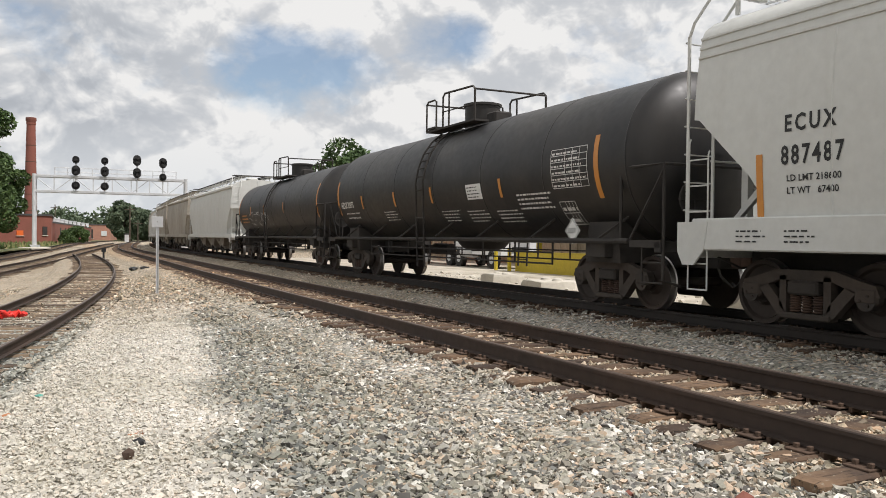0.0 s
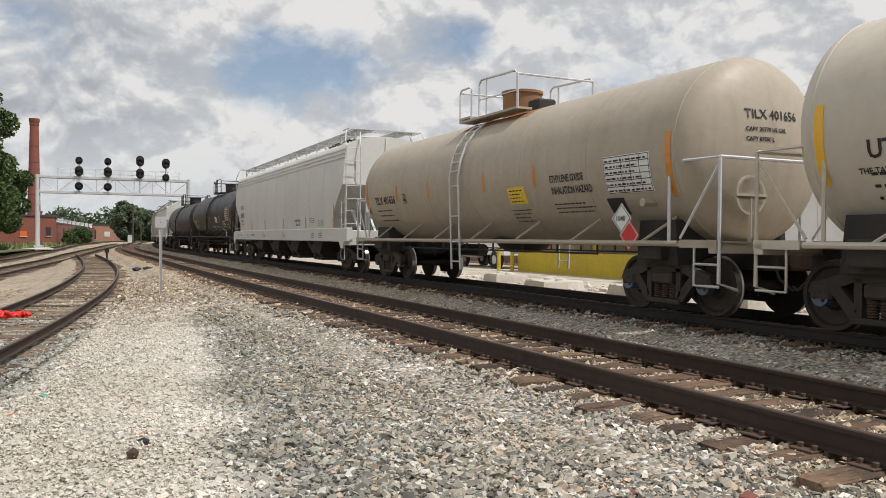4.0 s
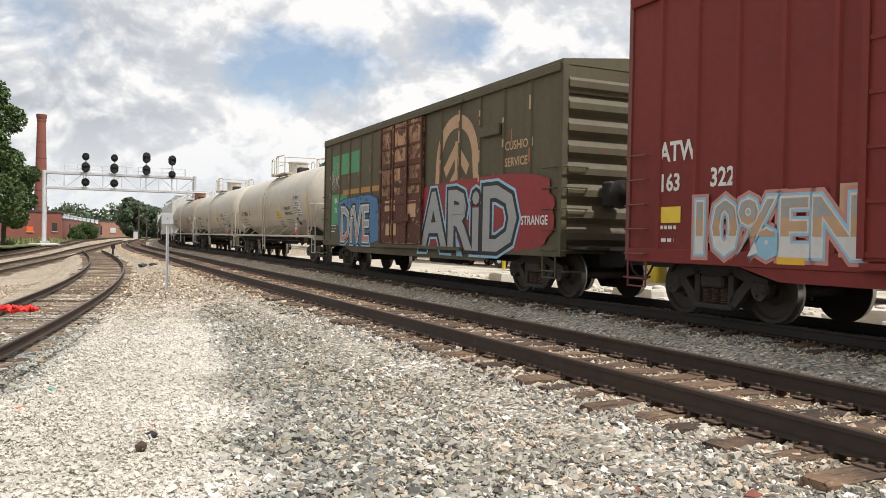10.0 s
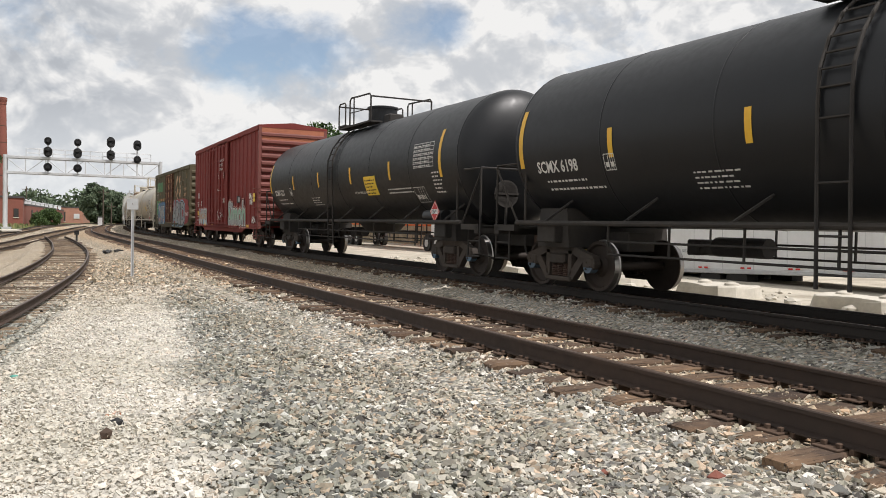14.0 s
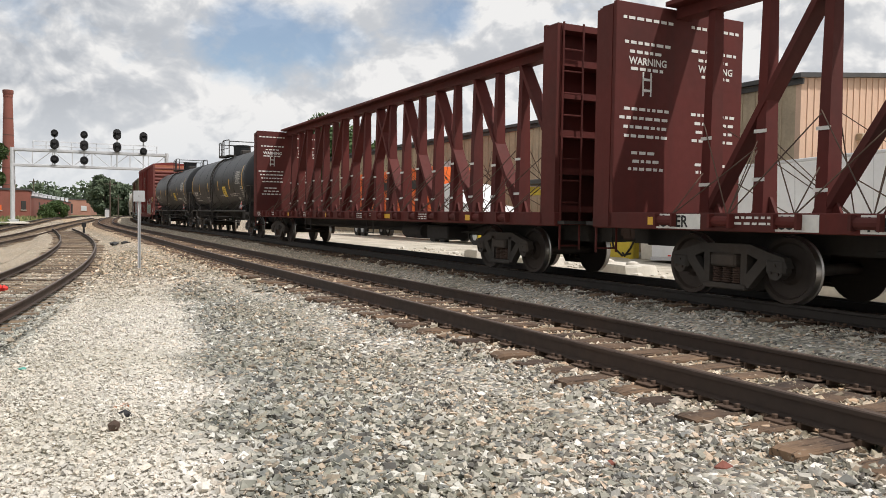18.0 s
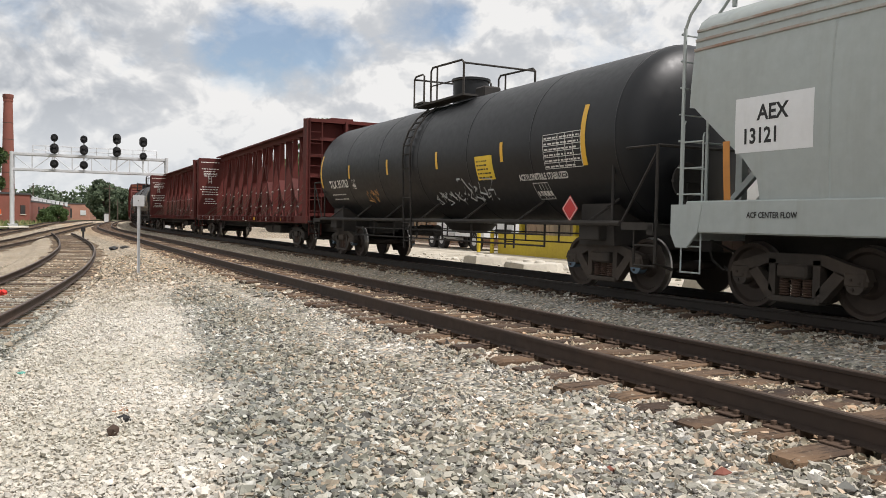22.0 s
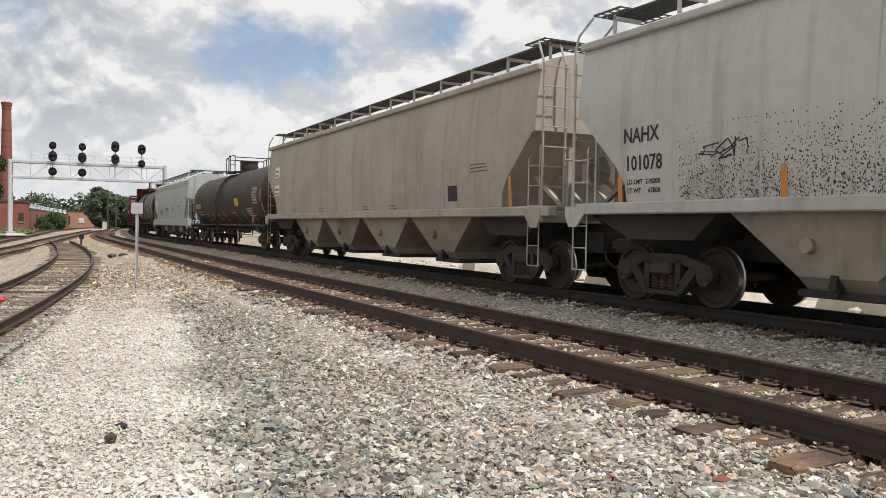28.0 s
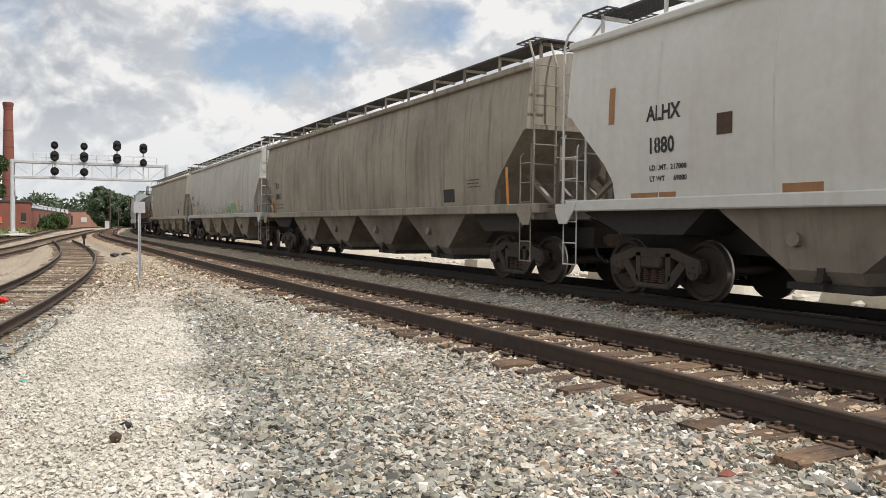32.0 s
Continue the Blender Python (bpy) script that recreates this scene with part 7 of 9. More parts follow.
# ---- boxcars ----
def box_car(label, u0, u1, mat, zt, door_m, door_x, ribs, end_m=None, tc=12.4, end_ribs=8, zb=0.84, roof_m=None, tone="dark"):
    t = start_car("boxcar", label, "boxcar", u0, u1)
    L = abs(u0 - u1)
    hx = 7.72
    end_m, roof_m = end_m or mat, roof_m or mat
    ze = zt - 0.10
    part("body", Shape().box(-hx, hx, -1.46, 1.46, zb + 0.05, ze, c=0.01), mat, t)
    rf = [(-1.50, ze - 0.02), (-1.50, ze + 0.08), (0, ze + 0.24), (1.50, ze + 0.08), (1.50, ze - 0.02)]
    part("roof", Shape().prism(rf, -hx - 0.06, hx + 0.06, "x"), roof_m, t)
    part("eave_rail", Shape().box(-hx, hx, 1.44, 1.53, ze - 0.14, ze + 0.02, c=0.01).box(-hx, hx, -1.53, -1.44, ze - 0.14, ze + 0.02, c=0.01), mat, t)
    part("side_sill", Shape().box(-hx, hx, 1.42, 1.50, zb - 0.02, zb + 0.20, c=0.01).box(-hx, hx, -1.50, -1.42, zb - 0.02, zb + 0.20, c=0.01), mat, t)
    deep = [(-5.4, zb), (-4.6, zb - 0.20), (4.6, zb - 0.20), (5.4, zb)]
    part("fish_belly", Shape().prism(deep, 1.44, 1.48).prism(deep, -1.48, -1.44), mat, t)
    rib = Shape().prism([(-0.065, 1.46), (-0.035, 1.50), (0.035, 1.50), (0.065, 1.46)], zb + 0.18, ze - 0.10, "z").mesh("side_post", [mat])
    for x in ribs:
        part("side_post", rib, None, t, at=pose(x, 0, 0))
        part("side_post", rib, None, t, at=pose(x, 0, 0, 0, 0, 180))
    for sy, (d0, d1) in [(sy, q) for sy in (1, -1) for q in door_x]:
        a, b = sorted((sy * 1.47, sy * 1.545))
        door = part("door", Shape().box(d1, d0, a, b, zb + 0.12, ze - 0.16, c=0.008), door_m, t, "sliding door with raised frames")
        dr = Shape()
        for i in range(4):
            x = d1 + (d0 - d1) * i / 3
            dr.box(x - 0.05, x + 0.05, *sorted((sy * 1.54, sy * 1.585)), zb + 0.15, ze - 0.18)
        for i in range(7):
            z = zb + 0.2 + (ze - zb - 0.5) * i / 6
            dr.box(d1, d0, *sorted((sy * 1.54, sy * 1.57)), z - 0.03, z + 0.03)
        pieces("door_batten", dr, DOOR_RUST if door_m is DOOR_PEEL else door_m, door)
        lk = Shape()
        for x in (d1 + 0.9, d0 - 0.9):
            lk.tube([(x, sy * 1.60, zb + 0.25), (x, sy * 1.60, ze - 0.3)], 0.022, 6)
        lk.box(d1 + 0.7, d1 + 1.3, *sorted((sy * 1.57, sy * 1.62)), zb + 0.75, zb + 0.95)
        pieces("lock_rod", lk, DOOR_RUST if door_m is DOOR_PEEL else door_m, door)
        part("door_track", Shape().box(d1 - 2.4, d0, *sorted((sy * 1.46, sy * 1.60)), zb + 0.02, zb + 0.10).box(d1 - 2.4, d0, *sorted((sy * 1.46, sy * 1.58)), ze - 0.15, ze - 0.08), mat, t)
    for sg in (-1, 1):
        prof_n = end_ribs
        er = Shape()
        h = (ze - zb - 0.35) / prof_n
        for i in range(prof_n):
            z = zb + 0.2 + h * i
            er.prism([(sg * hx, z + 0.03 * h), (sg * (hx + 0.10), z + 0.30 * h), (sg * (hx + 0.10), z + 0.60 * h), (sg * hx, z + 0.92 * h)], -1.36, 1.36)
        pieces("end_corrugation", er, end_m, t)
        part("end_cap", Shape().prism([(-1.46, ze - 0.55), (-1.46, ze), (0, ze + 0.16), (1.46, ze), (1.46, ze - 0.55)], *sorted((sg * hx, sg * (hx + 0.05))), "x"), roof_m if end_m is mat else BOX_RUST, t)
        part("corner_post", Shape().box(*sorted((sg * (hx - 0.02), sg * (hx + 0.07))), 1.36, 1.49, zb, ze).box(*sorted((sg * (hx - 0.02), sg * (hx + 0.07))), -1.49, -1.36, zb, ze), end_m, t)
        lad = Shape()
        for i in range(6):
            z = 0.55 + i * 0.40
            lad.tube([(sg * (hx + 0.09), 1.46, z), (sg * (hx + 0.16), 1.44, z), (sg * (hx + 0.16), 0.95, z), (sg * (hx + 0.09), 0.92, z)], 0.016, 5)
            lad.tube([(sg * (hx - 0.05), 1.50, z), (sg * (hx - 0.07), 1.57, z), (sg * (hx - 0.50), 1.57, z), (sg * (hx - 0.52), 1.50, z)], 0.016, 5)
        lad.tube([(sg * (hx - 0.05), 1.52, zb), (sg * (hx - 0.05), 1.52, 0.42), (sg * (hx - 0.5), 1.52, 0.42), (sg * (hx - 0.5), 1.52, zb)], 0.02, 5)
        pieces("grab_iron", lad, end_m, t)
        xc = sg * (L / 2 - 0.35)
        part("end_platform", Shape().box(*sorted((sg * hx, xc)), -1.3, 1.3, 0.98, 1.03).box(*sorted((sg * hx, xc)), -0.35, 0.35, 0.7, 1.0), UNDER, t)
        coupler(t, sg * (L / 2 - 0.01))
        add_truck(t, sg * tc / 2, tone)
    part("brake_wheel", Shape().lathe(((0, 0.28), (0.03, 0.28), (0.03, 0.24), (0, 0.24)), 20, "x", (-hx - 0.42, 0.35, 2.05)).box(-hx - 0.41, -hx - 0.37, 0.08, 0.62, 2.03, 2.07).box(-hx - 0.41, -hx - 0.37, 0.33, 0.37, 1.78, 2.32).box(-hx - 0.36, -hx - 0.1, 0.15, 0.6, 1.8, 2.3, c=0.04), UNDER, t)
    part("underframe", Shape().box(-hx + 0.3, hx - 0.3, -0.3, 0.3, 0.62, zb + 0.1).box(-1.8, -0.6, 0.3, 1.0, 0.5, 0.85, c=0.05), UNDER, t)
    return t, (lambda z: 1.465), hx


# ---- centre-beam flat cars ----
def beam_car(label, u0, u1, seed):
    t = start_car("centerbeam_flat_car", label, "flat car", u0, u1)
    L = abs(u0 - u1)
    hb = 11.125
    top = 4.71
    m = BEAM_RED
    for sy in (-1, 1):
        a, b = sorted((sy * 1.30, sy * 1.46))
        part("side_sill", Shape().box(-hb - 0.5, hb + 0.5, a, b, 0.98, 1.24, c=0.012), m, t)
        deck = part("deck", Shape().prism([(sy * 0.15, 1.16), (sy * 1.44, 1.24), (sy * 1.44, 1.20), (sy * 0.15, 1.12)], -hb, hb, "x"), m, t)
        part("belly", Shape().prism([(-7.6, 1.0), (-6.4, 0.80), (6.4, 0.80), (7.6, 1.0)], *sorted((sy * 0.25, sy * 0.45))), UNDER, t)
    part("centre_sill", Shape().box(-hb - 0.4, hb + 0.4, -0.3, 0.3, 0.68, 1.14), UNDER, t)
    # end bulkheads
    for sg in (-1, 1):
        xi = sg * hb
        bk = part("bulkhead", Shape().box(*sorted((xi, xi + sg * 0.08)), -1.46, 1.46, 1.0, top + 0.02, c=0.01), m, t, "tall riveted end bulkhead")
        fr = Shape()
        for y in (-1.42, -0.02, 1.42):
            fr.box(*sorted((xi + sg * 0.08, xi + sg * 0.48)), y - 0.05, y + 0.05, 1.0, top - 0.06)
        for z in (1.3, 2.0, 2.7, 3.4, 4.0, top - 0.06):
            fr.box(*sorted((xi + sg * 0.08, xi + sg * 0.42)), -1.42, 1.42, z - 0.06, z + 0.06)
        pieces("frame_bar", fr, m, bk)
        ld = Shape()
        for i in range(10):
            z = 0.62 + i * 0.40
            ld.tube([(xi + sg * 0.52, 1.36, z), (xi + sg * 0.52, 0.92, z)], 0.016, 5)
        for y in (1.36, 0.92):
            ld.tube([(xi + sg * 0.52, y, 0.55), (xi + sg * 0.52, y, top)], 0.022, 5)
        part("end_ladder", ld, m, bk)
        xc = sg * (L / 2 - 0.35)
        part("end_platform", Shape().box(*sorted((xi, xc)), -1.4, 1.4, 1.02, 1.08).box(*sorted((xi, xc)), -0.3, 0.3, 0.7, 1.05), UNDER, t)
        rows = Shape()
        rng = random.Random(seed + sg)
        xf = xi - sg * 0.006
        for q, (z, w) in enumerate(((4.45, 1.1), (4.05, 1.0), (3.90, 0.6), (3.62, 0.7), (2.95, 1.0), (2.80, 0.95), (2.65, 0.9), (2.50, 0.95), (2.22, 0.4), (2.08, 0.6), (1.95, 0.8))):
            for yc in (0.78, -0.78):
                a = yc - w / 2
                while a < yc + w / 2:
                    k = rng.uniform(0.06, 0.16)
                    rows.add([(xf, a, z), (xf, a + k, z), (xf, a + k, z + 0.05), (xf, a, z + 0.05)], [(0, 1, 2, 3)])
                    a += k + 0.04
        part("stencilling", rows, WHITE_TXT, bk)["kind"] = "stuff"
        for yc in (0.78, -0.78):
            part("lettering", letters("WARNING", 0.17, WHITE_TXT, lambda a, b, xf=xf, sg=sg, yc=yc: (xf - sg * 0.002, yc - sg * (a - 0.40), 3.72 + b), 0.004), None, bk)
            part("ladder_symbol", Shape().box(*sorted((xf, xf - sg * 0.003)), yc - 0.10, yc - 0.07, 3.2, 3.6).box(*sorted((xf, xf - sg * 0.003)), yc + 0.07, yc + 0.10, 3.2, 3.6)
                 .box(*sorted((xf, xf - sg * 0.003)), yc - 0.1, yc + 0.1, 3.28, 3.32).box(*sorted((xf, xf - sg * 0.003)), yc - 0.1, yc + 0.1, 3.46, 3.5), WHITE_TXT, bk)
        pan = part("number_panel", Shape().box(*sorted((xi + sg * 0.482, xi + sg * 0.49)), -0.95, 0.15, 3.62, 3.86), PLACARD_W, bk, "white number panel")
        part("lettering", letters("COER 880188", 0.19, BLACK_TXT, lambda a, b, sg=sg, xi=xi: (xi + sg * 0.494, -0.4 + sg * (a - 0.5), 3.68 + b), 0.004, 0.72), None, pan)
        coupler(t, sg * (L / 2 - 0.01))
        add_truck(t, sg * 9.05, "dark")
    # top chord
    part("top_chord", Shape().box(-hb, hb, -0.42, 0.42, top + 0.04, top + 0.12, c=0.01).box(-hb, hb, -0.16, 0.16, top - 0.14, top + 0.05), m, t, "wide flanged top chord")
    # posts: pairs of tapering columns along the middle
    post = Shape().loft([[(-0.10, -0.16, 1.14), (0.10, -0.16, 1.14), (0.10, 0.16, 1.14), (-0.10, 0.16, 1.14)],
                         [(-0.07, -0.09, top), (0.07, -0.09, top), (0.07, 0.09, top), (-0.07, 0.09, top)]]).mesh("post", [m])
    n = 20
    xs = [-hb + 0.75 + (2 * hb - 1.5) * i / (n - 1) for i in range(n)]
    mark = Shape()
    rng = random.Random(seed)
    for i, x in enumerate(xs):
        part("post", post, None, t, at=pose(x, 0, 0))
        for z in (rng.uniform(1.55, 1.75), rng.uniform(2.3, 2.5)):
            mark.add([(x - 0.12, 0.175 - 0.020 * (z - 1.14), z), (x + 0.12, 0.175 - 0.020 * (z - 1.14), z), (x + 0.12, 0.174 - 0.020 * (z - 1.1), z + 0.055), (x - 0.12, 0.174 - 0.020 * (z - 1.1), z + 0.055)], [(0, 1, 2, 3)])
        part("foot_gusset", Shape().prism([(x - 0.28, 1.16), (x + 0.28, 1.16), (x + 0.12, 1.5), (x - 0.12, 1.5)], -0.03, 0.03), m, t)
    pieces("paint_mark", mark, WHITE_TXT, t)
    # long diagonals, each over two bays, leaning inwards from both ends and crossing in the middle
    for k in range(0, 10, 2):
        for a, b in ((xs[k], xs[k + 2]), (xs[n - 1 - k], xs[n - 3 - k])):
            za, zb2 = 1.25, top - 0.1
            d = Vector((b - a, 0, zb2 - za)).normalized()
            nrm = Vector((-d.z, 0, d.x)) * 0.05
            q = [(a - nrm.x, za - nrm.z), (b - nrm.x, zb2 - nrm.z), (b + nrm.x, zb2 + nrm.z), (a + nrm.x, za + nrm.z)]
            part("diagonal_brace", Shape().prism(q, -0.152, 0.152) if a < 0 else Shape().prism(q, -0.147, 0.147), m, t)
    cab = Shape()
    win = Shape().cyl((-0.16, 1.40, 1.12), (0.16, 1.40, 1.12), 0.075, 10).box(-0.20, -0.16, 1.34, 1.5, 1.03, 1.22).box(0.16, 0.20, 1.34, 1.5, 1.03, 1.22).mesh("cable_winch", [m])
    for i, x in enumerate(xs[:-1]):
        xm = (x + xs[i + 1]) / 2
        part("cable_winch", win, None, t, at=pose(xm, 0.06, 0))
        for sy in (-1, 1):
            cab.tube([(xm, sy * 1.38, 1.2), (x, sy * 0.2, 2.25 + 0.2 * (i % 3))], 0.010, 4)
            cab.tube([(xm, sy * 1.38, 1.2), (xs[i + 1], sy * 0.2, 1.9 + 0.3 * (i % 2))], 0.010, 4)
            if i % 2:
                cab.tube([(xm, sy * 1.38, 1.2), (xs[min(i + 2, n - 1)], sy * 0.2, 2.7)], 0.009, 4)
                cab.tube([(xm, sy * 1.38, 1.2), (xs[i + 1], sy * 0.2, 2.35)], 0.008, 4)
    pieces("tie_down_cable", cab, IRON, t)
    for x in (10.2, 6.1, 1.6, -3.4, -8.2):
        part("reflector_stripe", Shape().box(x - 0.45, x + 0.05, 1.461, 1.466, 1.05, 1.17), STRIPE_Y, t)
    pieces("step_iron", Shape().tube([(4.0, 1.4, 0.98), (4.0, 1.4, 0.6), (3.4, 1.4, 0.6), (3.4, 1.4, 0.98)], 0.02, 5).tube([(-2.0, 1.4, 0.98), (-2.0, 1.4, 0.62), (-2.5, 1.4, 0.62), (-2.5, 1.4, 0.98)], 0.02, 5), UNDER, t)
    part("brake_gear", Shape().cyl((-4.6, 0.7, 0.72), (-3.4, 0.7, 0.72), 0.2, 12).box(-6.4, -5.2, 0.4, 1.0, 0.55, 0.9, c=0.04).tube([(-8, 0.6, 0.75), (7, 0.6, 0.75)], 0.03, 6), UNDER, t, smooth=40)
    yf = lambda z: 1.462
    bars(t, 9.0, 1.16, 1.2, 2, WHITE_TXT, yf, seed, 0.045, 0.08)
    bars(t, 4.6, 1.16, 1.0, 3, WHITE_TXT, yf, seed + 1, 0.03, 0.055)
    bars(t, -1.0, 1.16, 1.5, 3, WHITE_TXT, yf, seed + 2, 0.03, 0.055)
    bars(t, -5.5, 1.16, 1.0, 3, WHITE_TXT, yf, seed + 3, 0.03, 0.055)
    return t, yf


def upright(z):
    """The plane of the placard holders over the side bar."""
    return 1.47


# ---- the train, front to rear: coupler places along the train in metres ----
for _u0, _u1, _m, _lab in ((290.0, 272.0, HOP_BEIGE, "grey-beige covered hopper far up the train"), (272.0, 255.0, HOP_GREY, "light grey covered hopper far up the train"),
                           (255.0, 240.5, HOP_WHITE, "pale covered hopper far up the train"), (240.5, 226.0, HOP_BEIGE, "beige covered hopper in the curve"),
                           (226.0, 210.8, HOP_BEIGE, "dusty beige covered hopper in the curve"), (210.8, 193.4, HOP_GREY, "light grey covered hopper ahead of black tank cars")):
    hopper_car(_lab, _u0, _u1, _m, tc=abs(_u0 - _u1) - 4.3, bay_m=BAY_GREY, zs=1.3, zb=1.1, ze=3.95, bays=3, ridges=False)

# dark tank car behind the grey hopper
_t, _y, _h = tank_car("older dusty black tank car", 193.4, 176.0, TANK_BLACK, R=1.45, zc=2.5, tc=13.0)
stripes(_t, (4.5, 1.6, -2.2), 2.3, 2.75, STRIPE_O, _y, 0.09)
big_stripes(_t, _h, STRIPE_O, _y)
bars(_t, 6.8, 2.3, 1.8, 3, STRIPE_O, _y, 3, 0.09, 0.16)
scrawl(_t, 5.0, 1.7, 4.5, 0.8, PAINTS["silver"], _y, 5, 0.022, 8)

# black tank car with white stencilling
_t, _y, _h = tank_car("black tank car with dusty brown end and white stencilling", 176.0, 158.4, TANK_BLACK, R=1.50, zc=2.60, tc=13.2)
big_stripes(_t, _h, STRIPE_O, _y, 2.0, 3.1, back=-6.76)
stripes(_t, (5.2, 2.6, 0.15, -3.35), 2.15, 2.55, STRIPE_O, _y, 0.10)
text(_t, "AZXX 20073", 7.2, 2.22, 0.27, WHITE_TXT, _y, wide=0.8)
bars(_t, 6.9, 2.02, 1.5, 2, WHITE_TXT, _y, 11, 0.06, 0.14)
bars(_t, 3.6, 2.0, 1.0, 4, WHITE_TXT, _y, 12)
label_plate(_t, -2.15, 2.33, 0.72, 0.34, PLACARD_W, _y, 13)
table(_t, -5.35, 2.95, 1.15, 0.72, WHITE_TXT, _y, 14)
for _q in range(3):
    bars(_t, -0.2 - _q * 1.35, 1.92 - 0.03 * _q, 1.0, 4, WHITE_TXT, _y, 15 + _q)
bars(_t, -3.95, 2.15, 1.4, 4, WHITE_TXT, _y, 19, 0.05, 0.09)
table(_t, -5.4, 1.98, 0.5, 0.42, WHITE_TXT, _y, 20, 2, 2)
diamond(_t, -6.08, 1.43, 0.24, PLACARD_W, upright, BLACK_TXT, "3257")

# light grey plastics hopper
_t, _y, _h = hopper_car("light grey covered hopper with deep side sill and black lettering", 158.4, 137.85, HOP_GREY, tc=16.6, ze=4.15, bays=4, bay_m=UNDER, walk_m=STEEL_GALV)
text(_t, "ECUX", 8.25, 2.68, 0.30, BLACK_TXT, _y, 0.008, 0.8, space=1.35)
text(_t, "887487", 8.30, 2.26, 0.34, BLACK_TXT, _y, 0.008, 0.72, space=1.3)
text(_t, "LD LMT 218600", 8.22, 2.04, 0.12, BLACK_TXT, _y, 0.002)
text(_t, "LT WT   67400", 8.22, 1.88, 0.12, BLACK_TXT, _y, 0.002)
stripes(_t, (8.65, -8.3), 1.5, 2.42, STRIPE_O, _y, 0.11)
stripes(_t, (5.55, 2.58, -1.05, -4.6), 1.5, 2.05, STRIPE_O, _y, 0.11)
text(_t, "DO NOT STEAM", -2.9, 1.88, 0.12, BLACK_TXT, _y, 0.003)
text(_t, "CLEAN CAR", -3.1, 1.72, 0.12, BLACK_TXT, _y, 0.003)
_sy = lambda z: 1.572
text(_t, "ACF CENTER FLOW", 5.5, 1.22, 0.13, BLACK_TXT, _sy, 0.003, 0.8)
for _q, _x in enumerate((9.0, 8.2, 6.4, 2.7, -1.2, -5.6, -6.6)):
    bars(_t, _x, 1.30, 0.5, 3, BLACK_TXT, _sy, 30 + _q, 0.03, 0.07)
for _x in (2.6, -1.2, -7.0):
    decal(_t, "round_label", PLACARD_Y, _x - 0.06, _x + 0.06, 1.28, 1.40, _sy)
bars(_t, -5.2, 1.95, 0.8, 3, BLACK_TXT, _y, 41)
bars(_t, -6.3, 1.85, 0.8, 3, BLACK_TXT, _y, 42)


def cream_tank(label, u0, u1, number, mat, rust, stripe, tagline):
    t, yf, hl = tank_car(label, u0, u1, mat, R=1.52, zc=2.60, tc=abs(u0 - u1) - 3.9, rail_m=mat, handle=STEEL_GALV if rust else mat, rust=rust, cap="blue", sill_z=1.12)
    text(t, number, hl - 0.75, 2.24, 0.30, BLACK_TXT, yf, 0.007, 0.95)
    bars(t, hl - 0.75, 2.04, 1.4, 3, BLACK_TXT, yf, 51, 0.05, 0.14)
    table(t, hl - 2.85, 2.46, 0.22, 0.24, BLACK_TXT, yf, 52, 1, 1)
    big_stripes(t, hl, stripe, yf, 1.95, 2.95)
    stripes(t, (4.35, 2.25, -0.72, -2.8), 2.3, 2.72, stripe, yf, 0.10)
    label_plate(t, -2.05, 2.16, 0.68, 0.34, PLACARD_Y, yf, 53)
    text(t, "ETHYLENE OXIDE", -3.35, 2.34, 0.19, BLACK_TXT, yf, 0.004, 0.72)
    text(t, "INHALATION HAZARD", -3.35, 2.12, 0.19, BLACK_TXT, yf, 0.004, 0.66)
    bars(t, -1.6, 1.85, 0.8, 4, BLACK_TXT, yf, 54)
    bars(t, -3.3, 1.92, 1.4, 3, BLACK_TXT, yf, 55)
    decal(t, "table_plate", PLACARD_W, -6.25, -5.05, 2.05, 2.68, yf, 0.003)
    table(t, -5.07, 2.66, 1.16, 0.60, BLACK_TXT, yf, 56)
    diamond(t, -5.55, 1.62, 0.26, PLACARD_W, upright, BLACK_TXT, "1040")
    diamond(t, -5.75, 1.25, 0.26, PLACARD_R, upright, WHITE_TXT)
    decal(t, "dark_panel", BLACK_TXT, -5.42, -4.95, 1.70, 1.98, yf)
    part("shell_nozzle", Shape().cyl((-6.1, yf(1.8) - 0.1, 1.78), (-6.1, yf(1.8) + 0.22, 1.78), 0.07, 10), mat, t)
    x = -hl - 0.12
    for q, (z, h) in enumerate(((3.05, 0.2), (2.85, 0.09), (2.70, 0.09))):
        part("lettering", letters((number, "CAPY 20770 US GAL", "CAPY 87590 L")[q], h, BLACK_TXT, lambda a, b, z=z: (-hl - 0.62 * math.sqrt(max(1 - ((0.6 - a) ** 2 + (z + b - 2.6) ** 2) / 1.52 ** 2, 0)) - 0.008, 0.6 - a, z + b), 0.003), None, t)
    return t, yf, hl


_t, _y, _h = cream_tank("cream tank car with rust-streaked platform and hazard placards", 137.85, 121.75, "TILX 401656", TANK_CREAM, True, STRIPE_O, "")
_t, _y, _h = cream_tank("cream-white tank car with black stencil and scratched tag", 121.75, 104.4, "UTLX 930348", TANK_WHITE, False, STRIPE_Y, "THE TANK CAR PEOPLE")
text(_t, "THE TANK CAR PEOPLE", _h - 0.6, 2.06, 0.10, BLACK_TXT, _y, 0.002)
scrawl(_t, 2.9, 1.95, 1.5, 0.4, BLACK_TXT, _y, 61, 0.012, 6)
_t, _y, _h = cream_tank("cream-white tank car with red diamond placards", 104.4, 87.0, "UTLX 930358", TANK_WHITE, False, STRIPE_Y, "THE TANK CAR PEOPLE")
text(_t, "DOT 105J500W", -5.0, 2.74, 0.17, BLACK_TXT, _y, 0.003, 0.8)

